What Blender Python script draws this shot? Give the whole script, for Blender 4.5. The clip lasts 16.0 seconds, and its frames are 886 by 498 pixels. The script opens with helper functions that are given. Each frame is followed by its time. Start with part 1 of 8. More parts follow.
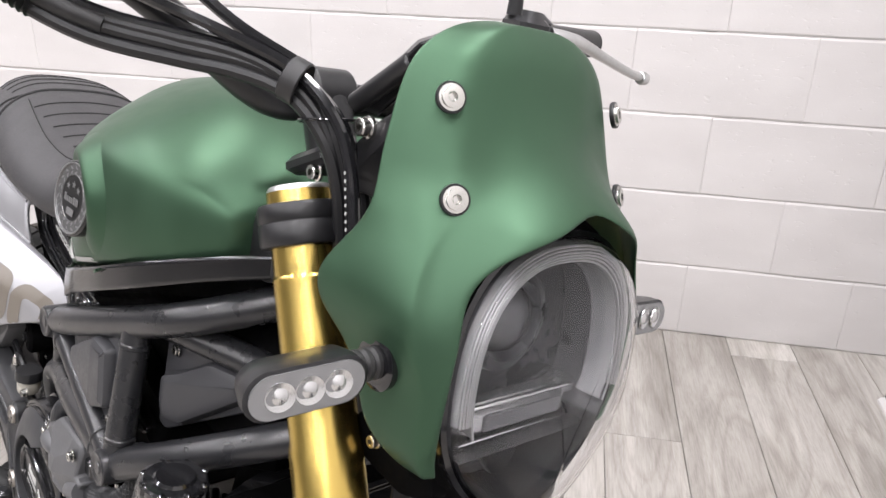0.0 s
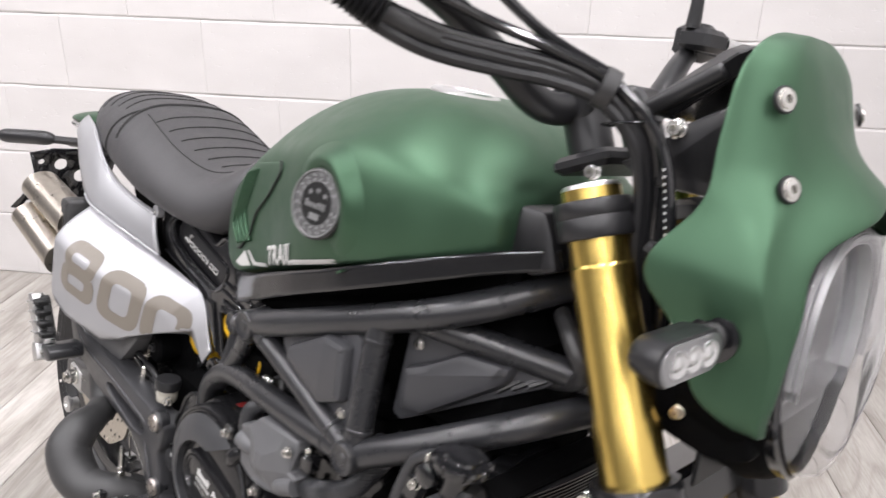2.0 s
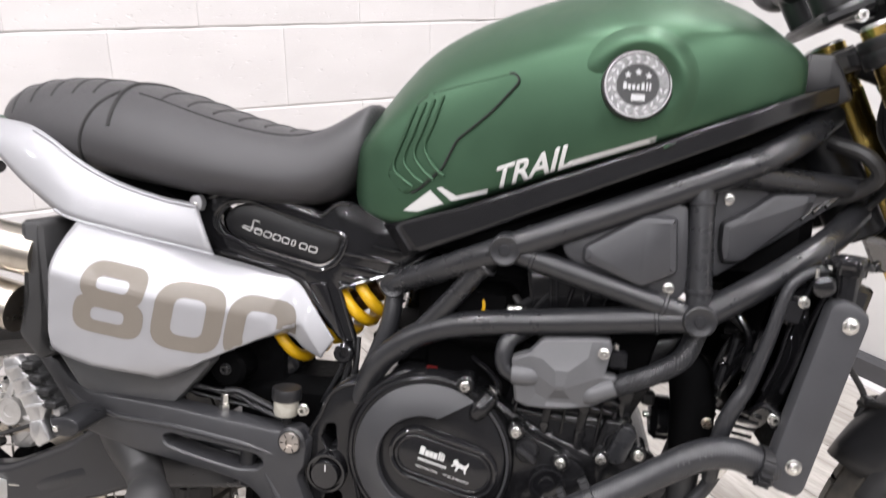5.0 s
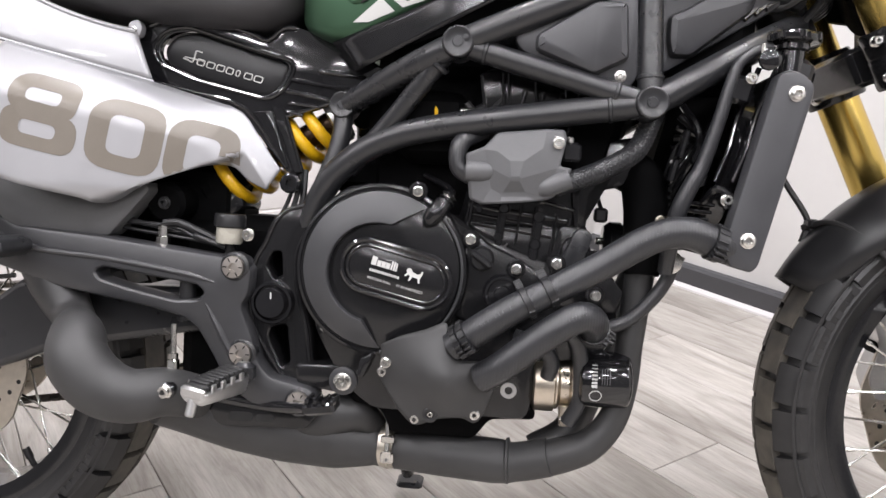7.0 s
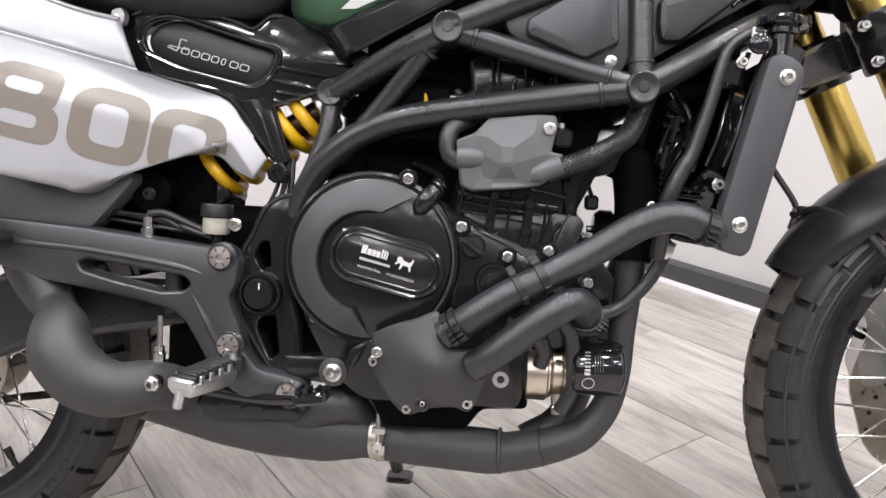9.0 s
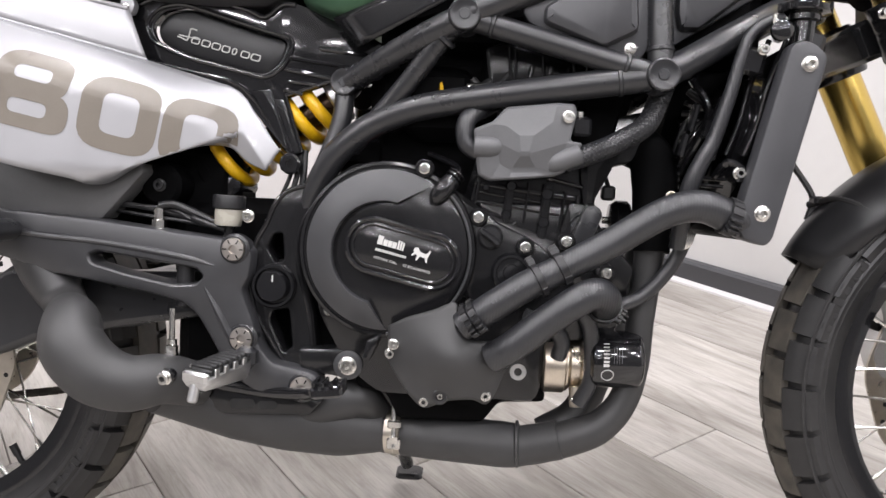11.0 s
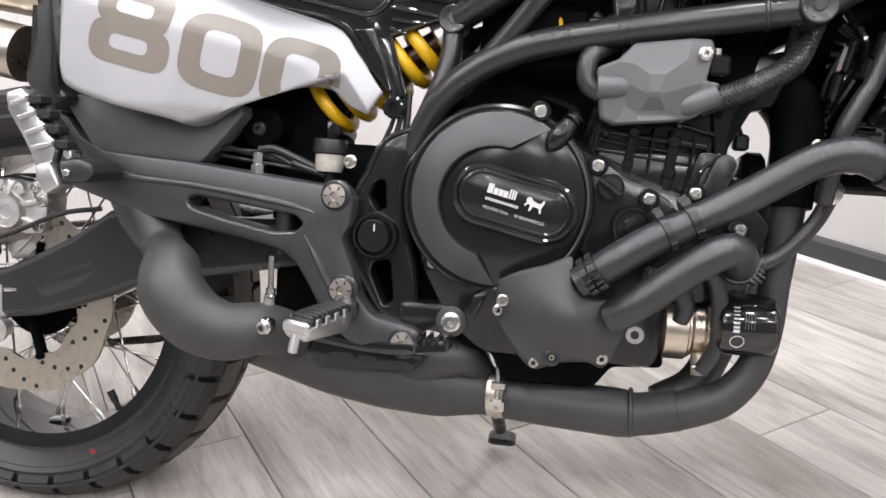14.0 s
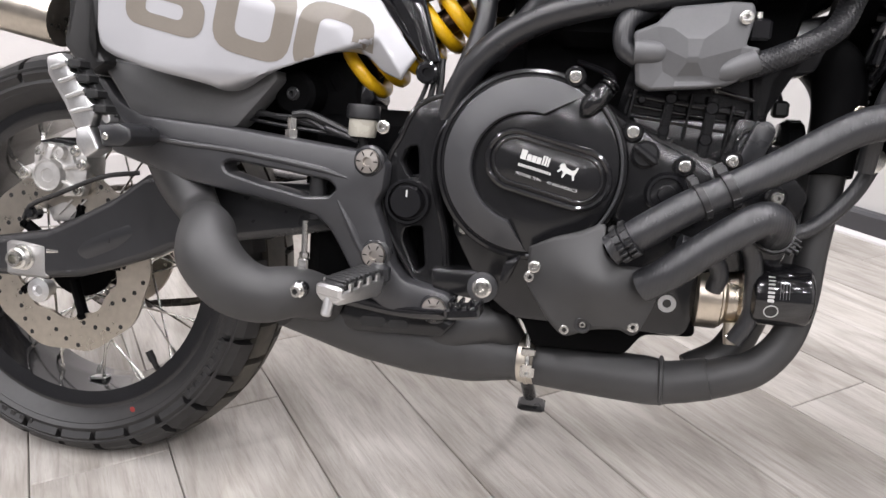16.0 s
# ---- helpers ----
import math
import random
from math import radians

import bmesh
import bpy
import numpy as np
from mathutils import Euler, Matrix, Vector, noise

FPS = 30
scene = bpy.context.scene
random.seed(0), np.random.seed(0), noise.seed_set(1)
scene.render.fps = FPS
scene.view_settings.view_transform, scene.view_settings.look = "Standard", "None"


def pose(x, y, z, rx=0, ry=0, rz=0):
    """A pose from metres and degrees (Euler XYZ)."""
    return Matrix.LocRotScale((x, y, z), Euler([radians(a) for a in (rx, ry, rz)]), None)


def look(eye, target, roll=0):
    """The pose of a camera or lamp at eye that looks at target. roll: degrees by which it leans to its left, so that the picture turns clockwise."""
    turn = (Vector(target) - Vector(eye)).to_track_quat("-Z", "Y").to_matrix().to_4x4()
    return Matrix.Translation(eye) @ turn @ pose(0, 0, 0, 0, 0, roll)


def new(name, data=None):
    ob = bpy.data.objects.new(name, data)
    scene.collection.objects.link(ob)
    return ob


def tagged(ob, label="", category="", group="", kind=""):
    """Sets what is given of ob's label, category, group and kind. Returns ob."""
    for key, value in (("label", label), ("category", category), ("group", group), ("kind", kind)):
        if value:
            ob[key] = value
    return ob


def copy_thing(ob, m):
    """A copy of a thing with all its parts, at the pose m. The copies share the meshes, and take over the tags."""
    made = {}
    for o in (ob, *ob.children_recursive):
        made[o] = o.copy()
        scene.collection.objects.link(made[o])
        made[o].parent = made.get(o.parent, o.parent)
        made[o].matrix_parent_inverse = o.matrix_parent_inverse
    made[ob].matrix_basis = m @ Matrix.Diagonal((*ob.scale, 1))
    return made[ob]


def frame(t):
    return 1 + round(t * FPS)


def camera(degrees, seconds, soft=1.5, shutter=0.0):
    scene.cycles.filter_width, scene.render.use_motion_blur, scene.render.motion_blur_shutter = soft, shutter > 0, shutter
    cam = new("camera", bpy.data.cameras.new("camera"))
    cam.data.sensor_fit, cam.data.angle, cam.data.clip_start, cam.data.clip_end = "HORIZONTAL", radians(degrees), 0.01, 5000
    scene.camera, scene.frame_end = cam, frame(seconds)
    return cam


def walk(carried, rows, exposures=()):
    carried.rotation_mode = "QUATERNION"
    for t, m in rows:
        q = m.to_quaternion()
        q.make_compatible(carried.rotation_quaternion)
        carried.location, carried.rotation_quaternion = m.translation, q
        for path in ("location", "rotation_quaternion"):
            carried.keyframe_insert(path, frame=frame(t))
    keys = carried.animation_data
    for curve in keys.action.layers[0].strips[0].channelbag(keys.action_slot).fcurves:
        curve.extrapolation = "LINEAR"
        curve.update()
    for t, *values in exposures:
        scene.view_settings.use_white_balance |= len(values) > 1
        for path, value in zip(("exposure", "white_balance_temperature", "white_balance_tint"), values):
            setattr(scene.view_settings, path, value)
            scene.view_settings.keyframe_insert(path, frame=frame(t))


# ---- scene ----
cam = camera(60.4, 16.0, shutter=0.5)
PATH = [
    (0.0, 1.6445, -0.1825, 1.2487, 66.289, -1.465, 49.198),
    (0.5, 1.6464, -0.1914, 1.2544, 66.423, -1.496, 49.004),
    (1.0, 1.6366, -0.2159, 1.2567, 66.604, -1.491, 48.641),
    (1.5, 1.5739, -0.2937, 1.257, 66.836, -1.419, 47.637),
    (2.0, 1.4994, -0.428, 1.2493, 67.32, -1.358, 45.428),
    (2.5, 1.4488, -0.5882, 1.2382, 67.871, -1.272, 40.848),
    (3.0, 1.3327, -0.7215, 1.2429, 68.577, -1.134, 34.048),
    (3.2, 1.2708, -0.7518, 1.2494, 68.638, -0.771, 31.243),
    (5.3, 0.7975, -0.859, 1.005, 71.619, -0.506, 8.72),
    (5.5, 0.7919, -0.8701, 0.942, 72.646, -0.926, 8.017),
    (6.0, 0.7914, -0.9065, 0.867, 73.557, -0.997, 6.77),
    (6.5, 0.8063, -0.9247, 0.8272, 74.298, -1.036, 5.988),
    (7.0, 0.8133, -0.9207, 0.7948, 74.686, -1.032, 5.515),
    (7.5, 0.8082, -0.9162, 0.782, 74.933, -1.015, 5.149),
    (8.0, 0.7966, -0.9149, 0.7742, 74.99, -0.967, 4.815),
    (8.5, 0.8031, -0.9182, 0.7752, 74.987, -0.948, 4.419),
    (11.0, 0.7762, -0.9107, 0.7609, 74.931, -0.867, 3.658),
    (11.5, 0.7566, -0.9072, 0.7573, 74.933, -0.863, 4.175),
    (12.0, 0.7457, -0.8972, 0.7497, 74.854, -0.86, 5.003),
    (12.5, 0.74, -0.8907, 0.7463, 74.67, -0.856, 6.064),
    (13.0, 0.7359, -0.8738, 0.7358, 74.182, -0.816, 7.258),
    (13.5, 0.7379, -0.8614, 0.7277, 73.434, -0.743, 8.364),
    (14.0, 0.7288, -0.8631, 0.7223, 72.609, -0.667, 9.3),
    (14.5, 0.7297, -0.8652, 0.7212, 71.794, -0.599, 10.068),
    (15.0, 0.7282, -0.8634, 0.7187, 71.05, -0.557, 10.746),
    (15.5, 0.7295, -0.8646, 0.72, 70.54, -0.514, 11.261),
    (16.0, 0.7281, -0.8668, 0.7206, 70.209, -0.491, 11.68),
]
walk(cam, [(t, pose(x, y, z, rx, ry, rz)) for t, x, y, z, rx, ry, rz in PATH], [(0.0, -0.02), (3.0, -0.02), (5.5, 0.07), (11.0, 0.08), (13.5, 0.14), (16.0, 0.10)])
# ---------------------------------------------------------------- exposure, world and lamps
LEAN = 11.70                       # the motorcycle leans to its left on the side stand
ROOM = pose(0, 0, 0, 0, 0, 37.66)   # room axes: x along the block wall, y towards it
WALL_Y, WALL_X = 1.171, 2.128        # block wall and plastered wall in room axes
WEST, SOUTH, HIGH = -5.0, -5.5, 3.0
LAMP_POWER, LAMP_SIZE, LAMP_COLOUR = 19.3, 0.26, (1.0, 0.972, 1.01)

world = bpy.data.worlds.new("world")
scene.world = world
world.use_nodes = True
world.node_tree.nodes["Background"].inputs[0].default_value = (0.9, 0.93, 1.0, 1)
world.node_tree.nodes["Background"].inputs[1].default_value = 0.04


# ---------------------------------------------------------------- materials
def material(name, color, rough=0.5, metal=0.0, grain=0.0, scale=60.0, bump=0.0, bump_scale=300.0, spec=0.5, coat=0.0, tint=None, aniso=0.0):
    """Principled surface with colour variation at two scales and a fine relief."""
    m = bpy.data.materials.new(name)
    m.use_nodes = True
    nt = m.node_tree
    b = nt.nodes["Principled BSDF"]
    b.inputs["Roughness"].default_value = rough
    b.inputs["Metallic"].default_value = metal
    b.inputs["Specular IOR Level"].default_value = spec
    b.inputs["Coat Weight"].default_value = coat
    b.inputs["Coat Roughness"].default_value = 0.05
    b.inputs["Base Color"].default_value = (*color, 1)
    tc = nt.nodes.new("ShaderNodeTexCoord")
    if grain > 0:
        n1 = nt.nodes.new("ShaderNodeTexNoise")
        n1.inputs["Scale"].default_value = scale
        n1.inputs["Detail"].default_value = 6
        n2 = nt.nodes.new("ShaderNodeTexNoise")
        n2.inputs["Scale"].default_value = scale / 9
        n2.inputs["Detail"].default_value = 3
        for n in (n1, n2):
            nt.links.new(tc.outputs["Object"], n.inputs["Vector"])
        add = nt.nodes.new("ShaderNodeMath")
        add.operation = "ADD"
        nt.links.new(n1.outputs["Fac"], add.inputs[0])
        nt.links.new(n2.outputs["Fac"], add.inputs[1])
        mr = nt.nodes.new("ShaderNodeMapRange")
        mr.inputs["From Min"].default_value, mr.inputs["From Max"].default_value = 0.7, 1.3
        nt.links.new(add.outputs[0], mr.inputs["Value"])
        mix = nt.nodes.new("ShaderNodeMix")
        mix.data_type = "RGBA"
        other = tint or [min(1, c * (1 + grain)) for c in color]
        mix.inputs["A"].default_value = (*[c * (1 - grain) for c in color], 1)
        mix.inputs["B"].default_value = (*other, 1)
        nt.links.new(mr.outputs["Result"], mix.inputs["Factor"])
        nt.links.new(mix.outputs["Result"], b.inputs["Base Color"])
        rr = nt.nodes.new("ShaderNodeMapRange")
        rr.inputs["From Min"].default_value, rr.inputs["From Max"].default_value = 0.7, 1.3
        rr.inputs["To Min"].default_value, rr.inputs["To Max"].default_value = max(0.02, rough * 0.85), min(1, rough * 1.15)
        nt.links.new(add.outputs[0], rr.inputs["Value"])
        nt.links.new(rr.outputs["Result"], b.inputs["Roughness"])
    if bump > 0:
        n3 = nt.nodes.new("ShaderNodeTexNoise")
        n3.inputs["Scale"].default_value = bump_scale
        n3.inputs["Detail"].default_value = 4
        nt.links.new(tc.outputs["Object"], n3.inputs["Vector"])
        bp = nt.nodes.new("ShaderNodeBump")
        bp.inputs["Strength"].default_value = bump
        bp.inputs["Distance"].default_value = 0.00022
        nt.links.new(n3.outputs["Fac"], bp.inputs["Height"])
        nt.links.new(bp.outputs["Normal"], b.inputs["Normal"])
    return m


GREEN = material("green_matte_paint", (0.046, 0.096, 0.056), 0.43, 0.74, 0.04, 30, 0.0, 2500, 0.5)
SILVER = material("silver_paint", (0.345, 0.345, 0.358), 0.46, 0.55, 0.012, 40, 0, 1, 0.5, 0.25)
FRAME = material("frame_satin_black", (0.0168, 0.0172, 0.0190), 0.30, 0.0, 0.08, 60, 0.0, 1200, 0.55)
PLASTIC = material("black_plastic", (0.012, 0.012, 0.013), 0.34, 0.0, 0.08, 60, 0.0, 1600, 0.42)
MATTE = material("matte_black_coating", (0.0270, 0.0268, 0.0272), 0.50, 0.0, 0.28, 20, 0.10, 1500, 0.5)
GLOSSY = material("gloss_black", (0.008, 0.008, 0.009), 0.12, 0.0, 0.05, 100, 0, 1, 0.5, 0.3)
ENGINE = material("engine_black", (0.009, 0.009, 0.0098), 0.17, 0.0, 0.05, 60, 0.0, 900, 0.45)
# casting black lowered further: shade of deep gaps is put into the colour
SHADE_CASTING = material("gap_shade_casting", (0.0015, 0.0015, 0.0017), 0.7, 0.0, 0.2, 120, 0.0, 500, 0.05)
GREYGUARD = material("grey_plastic", (0.082, 0.0825, 0.086), 0.46, 0.0, 0.06, 400, 0.10, 1500)
RUBBER = material("tyre_rubber", (0.0112, 0.0112, 0.0122), 0.46, 0.0, 0.18, 70, 0.15, 700, 0.5, tint=(0.021, 0.0203, 0.0203))
TREADDUST = material("dusty_tread_face", (0.024, 0.023, 0.022), 0.66, 0.0, 0.3, 35, 0.3, 500, tint=(0.110, 0.098, 0.080))
PADRUBBER = material("pad_rubber", (0.012, 0.012, 0.0125), 0.55, 0.0, 0.1, 200, 0.1, 900, 0.4)
HOSE = material("hose_rubber", (0.0205, 0.021, 0.0232), 0.34, 0.0, 0.10, 250, 0.0, 900, 0.55)
wave_nodes = HOSE.node_tree.nodes
wave = wave_nodes.new("ShaderNodeTexWave")
wave.inputs["Scale"].default_value = 95
wave.inputs["Distortion"].default_value = 0.6
rib = wave_nodes.new("ShaderNodeBump")
rib.inputs["Strength"].default_value, rib.inputs["Distance"].default_value = 0.35, 0.0004
tc_hose = [n for n in wave_nodes if n.type == "TEX_COORD"][0]
HOSE.node_tree.links.new(tc_hose.outputs["Object"], wave.inputs["Vector"])
HOSE.node_tree.links.new(wave.outputs["Fac"], rib.inputs["Height"])
HOSE.node_tree.links.new(rib.outputs["Normal"], wave_nodes["Principled BSDF"].inputs["Normal"])
STEEL = material("bright_steel", (0.62, 0.61, 0.58), 0.24, 1.0, 0.08, 120)
ALU = material("cast_aluminium", (0.58, 0.58, 0.58), 0.36, 1.0, 0.08, 300, 0.1, 900)
BOLTALU = material("dull_bolt_alloy", (0.50, 0.465, 0.43), 0.36, 1.0, 0.06, 200)
SHOCK = material("brown_shock_body", (0.055, 0.030, 0.016), 0.30, 0.6, 0.1, 90)
CALIPER = material("cast_caliper_alloy", (0.60, 0.59, 0.575), 0.42, 0.85, 0.10, 150, 0.15, 700)
BRUSHED = material("brushed_steel", (0.50, 0.46, 0.40), 0.30, 1.0, 0.12, 90)
GOLD = material("gold_anodised", (0.62, 0.45, 0.13), 0.27, 1.0, 0.0, 200)
BRASS = material("heat_tinted_steel", (0.56, 0.50, 0.42), 0.30, 1.0, 0.12, 90)
CHROME = material("chrome", (0.80, 0.80, 0.80), 0.08, 1.0)
YELLOW = material("yellow_spring_paint", (0.62, 0.36, 0.008), 0.32, 0.0, 0.06, 300)
SEATMAT = material("seat_vinyl", (0.036, 0.035, 0.037), 0.55, 0.0, 0.08, 300, 0.22, 900)
# near-black for seams; also stands in for shade in holes, slots, grooves
SEAM_HOLE_BLACK = material("seam_and_hole_black", (0.006, 0.006, 0.006), 0.7)
GREY_DECAL = material("taupe_decal", (0.150, 0.132, 0.110), 0.36, 0.0, 0.03, 400)
WHITE_DECAL = material("light_grey_decal", (0.50, 0.50, 0.485), 0.42)
BADGE = material("badge_silver", (0.36, 0.36, 0.36), 0.30, 0.7)
BADGE_GREY = material("badge_grey", (0.17, 0.17, 0.17), 0.35, 0.6, 0.3, 400)
BADGE_BLACK = material("badge_black", (0.012, 0.012, 0.012), 0.3)
RED = material("red_plastic", (0.20, 0.018, 0.017), 0.45)
FLUID = material("milky_reservoir", (0.34, 0.325, 0.28), 0.25, 0.0, 0.12, 60)
GUIDE = material("milky_light_guide", (0.20, 0.20, 0.20), 0.14, 0.0, 0.05, 90)
BASEB = material("dark_grey_skirting", (0.055, 0.055, 0.06), 0.45, 0.0, 0.06, 60)
TRIMW = material("white_trim", (0.62, 0.60, 0.60), 0.45, 0.0, 0.03, 60)
PLASTER = material("white_plaster", (0.60, 0.59, 0.58), 0.75, 0.0, 0.02, 30, 0.15, 250)
CABLE = material("cable_rubber", (0.008, 0.008, 0.009), 0.42, 0.0, 0.1, 200, 0, 1, 0.45)
LAMPGREY = material("lamp_grey", (0.075, 0.075, 0.078), 0.30, 0.3, 0.04, 80)
LAMPMID = material("lamp_satin", (0.14, 0.14, 0.145), 0.16, 0.5)
LAMPDARK = material("lamp_dark", (0.006, 0.006, 0.0066), 0.35, 0.0, 0.0, 60, 0.0, 300, 0.2)
CHAIN = material("chain_steel", (0.17, 0.155, 0.135), 0.38, 0.9, 0.2, 200)
JOINT = material("dark_joint", (0.06, 0.055, 0.05), 0.8)
SIGNAL = material("clear_signal_lens", (0.26, 0.26, 0.265), 0.10, 0.6)
CEIL = material("dim_unseen_ceiling", (0.16, 0.16, 0.16), 0.8, 0.0, 0.02, 20)
DIMWALL = material("dim_unseen_wall", (0.13, 0.13, 0.133), 0.8, 0.0, 0.02, 20)
RING = material("satin_ring_black", (0.034, 0.0345, 0.037), 0.40, 0.0, 0.05, 60, 0.02, 900, 0.5)
COVER = material("satin_cover_black", (0.0188, 0.0193, 0.0212), 0.28, 0.0, 0.06, 60, 0.0, 900, 0.5)
TAIL_GREY = material("grey_tail_plastic", (0.074, 0.074, 0.0755), 0.44, 0.0, 0.06, 300, 0.05, 1500, 0.45)
HANGER = material("satin_cast_black", (0.0300, 0.0302, 0.0325), 0.36, 0.0, 0.08, 60, 0.03, 900, 0.55)
GUARD = material("dark_guard_plastic", (0.0395, 0.040, 0.0435), 0.42, 0.0, 0.06, 300, 0.05, 1500, 0.45)


def glass(name, color=(1, 1, 1), rough=0.02, ior=1.3):
    m = bpy.data.materials.new(name)
    m.use_nodes = True
    b = m.node_tree.nodes["Principled BSDF"]
    b.inputs["Base Color"].default_value = (*color, 1)
    b.inputs["Roughness"].default_value = rough
    b.inputs["IOR"].default_value = ior
    b.inputs["Transmission Weight"].default_value = 1.0
    return m


LENS = glass("clear_lens", (0.93, 0.93, 0.94), 0.0, 1.17)
LAMPSILVER = material("lamp_silver", (0.62, 0.62, 0.62), 0.22, 0.9, 0.05, 90)
SMOKE = glass("smoked_lens", (0.55, 0.55, 0.56), 0.06, 1.15)


def emitter(name, strength):
    m = bpy.data.materials.new(name)
    m.use_nodes = True
    b = m.node_tree.nodes["Principled BSDF"]
    b.inputs["Emission Color"].default_value = (1, 0.98, 0.95, 1)
    b.inputs["Emission Strength"].default_value = strength
    return m


def plank_material():
    """Grey limed oak laminate; each plank takes its own shade and its own stretch of grain."""
    m = bpy.data.materials.new("grey_oak_laminate")
    m.use_nodes = True
    nt = m.node_tree
    b = nt.nodes["Principled BSDF"]
    b.inputs["Roughness"].default_value = 0.48
    b.inputs["Specular IOR Level"].default_value = 0.15
    tc = nt.nodes.new("ShaderNodeTexCoord")
    info = nt.nodes.new("ShaderNodeObjectInfo")
    off = nt.nodes.new("ShaderNodeVectorMath")
    off.operation = "SCALE"
    off.inputs[0].default_value = (37.0, 91.0, 13.0)
    nt.links.new(info.outputs["Random"], off.inputs["Scale"])
    shift = nt.nodes.new("ShaderNodeVectorMath")
    nt.links.new(tc.outputs["Object"], shift.inputs[0])
    nt.links.new(off.outputs["Vector"], shift.inputs[1])

    def noise_at(sx, sy, detail, rough, distort=0.0):
        mp = nt.nodes.new("ShaderNodeMapping")
        mp.inputs["Scale"].default_value = (sx, sy, 1)
        nt.links.new(shift.outputs["Vector"], mp.inputs["Vector"])
        n = nt.nodes.new("ShaderNodeTexNoise")
        n.inputs["Scale"].default_value = 1.0
        n.inputs["Detail"].default_value = detail
        n.inputs["Roughness"].default_value = rough
        n.inputs["Distortion"].default_value = distort
        nt.links.new(mp.outputs["Vector"], n.inputs["Vector"])
        return n.outputs["Fac"]

    def ramp(src, stops):
        r = nt.nodes.new("ShaderNodeValToRGB")
        els = r.color_ramp.elements
        while len(els) < len(stops):
            els.new(0.5)
        for e, (p, c) in zip(els, stops):
            e.position, e.color = p, (*c, 1)
        nt.links.new(src, r.inputs["Fac"])
        return r.outputs["Color"]

    def mixed(a, bb, fac, mode="MIX"):
        x = nt.nodes.new("ShaderNodeMix")
        x.data_type, x.blend_type = "RGBA", mode
        nt.links.new(a, x.inputs["A"])
        nt.links.new(bb, x.inputs["B"])
        if isinstance(fac, float):
            x.inputs["Factor"].default_value = fac
        else:
            nt.links.new(fac, x.inputs["Factor"])
        return x.outputs["Result"]

    broad = ramp(noise_at(9, 1.6, 4, 0.55, 0.8), [(0.28, (0.318, 0.300, 0.277)), (0.52, (0.462, 0.443, 0.417)), (0.74, (0.575, 0.557, 0.530))])
    fine = ramp(noise_at(230, 13, 6, 0.68, 0.4), [(0.36, (0.62, 0.605, 0.59)), (0.54, (1.0, 1.0, 1.0))])
    swirl = ramp(noise_at(26, 3.5, 6, 0.7, 2.2), [(0.40, (0.76, 0.75, 0.74)), (0.56, (1.0, 1.0, 1.0))])
    rise = nt.nodes.new("ShaderNodeMath")
    rise.operation = "MULTIPLY"
    rise.inputs[1].default_value = 13.0
    nt.links.new(noise_at(4.2, 0.75, 1.5, 0.45, 0.35), rise.inputs[0])
    step = nt.nodes.new("ShaderNodeMath")
    step.operation = "FRACT"
    nt.links.new(rise.outputs["Value"], step.inputs[0])
    figure = ramp(step.outputs["Value"], [(0.0, (0.80, 0.785, 0.765)), (0.30, (1.0, 1.0, 1.0)), (0.82, (0.97, 0.968, 0.965)), (1.0, (0.80, 0.785, 0.765))])
    own = ramp(info.outputs["Random"], [(0.0, (0.80, 0.785, 0.77)), (1.0, (1.10, 1.09, 1.08))])
    c = mixed(broad, fine, 0.42, "MULTIPLY")
    c = mixed(c, swirl, 0.50, "MULTIPLY")
    c = mixed(c, figure, 0.75, "MULTIPLY")
    c = mixed(c, own, 1.0, "MULTIPLY")
    nt.links.new(c, b.inputs["Base Color"])
    bp = nt.nodes.new("ShaderNodeBump")
    bp.inputs["Strength"].default_value = 0.10
    bp.inputs["Distance"].default_value = 0.001
    nt.links.new(fine, bp.inputs["Height"])
    nt.links.new(bp.outputs["Normal"], b.inputs["Normal"])
    return m


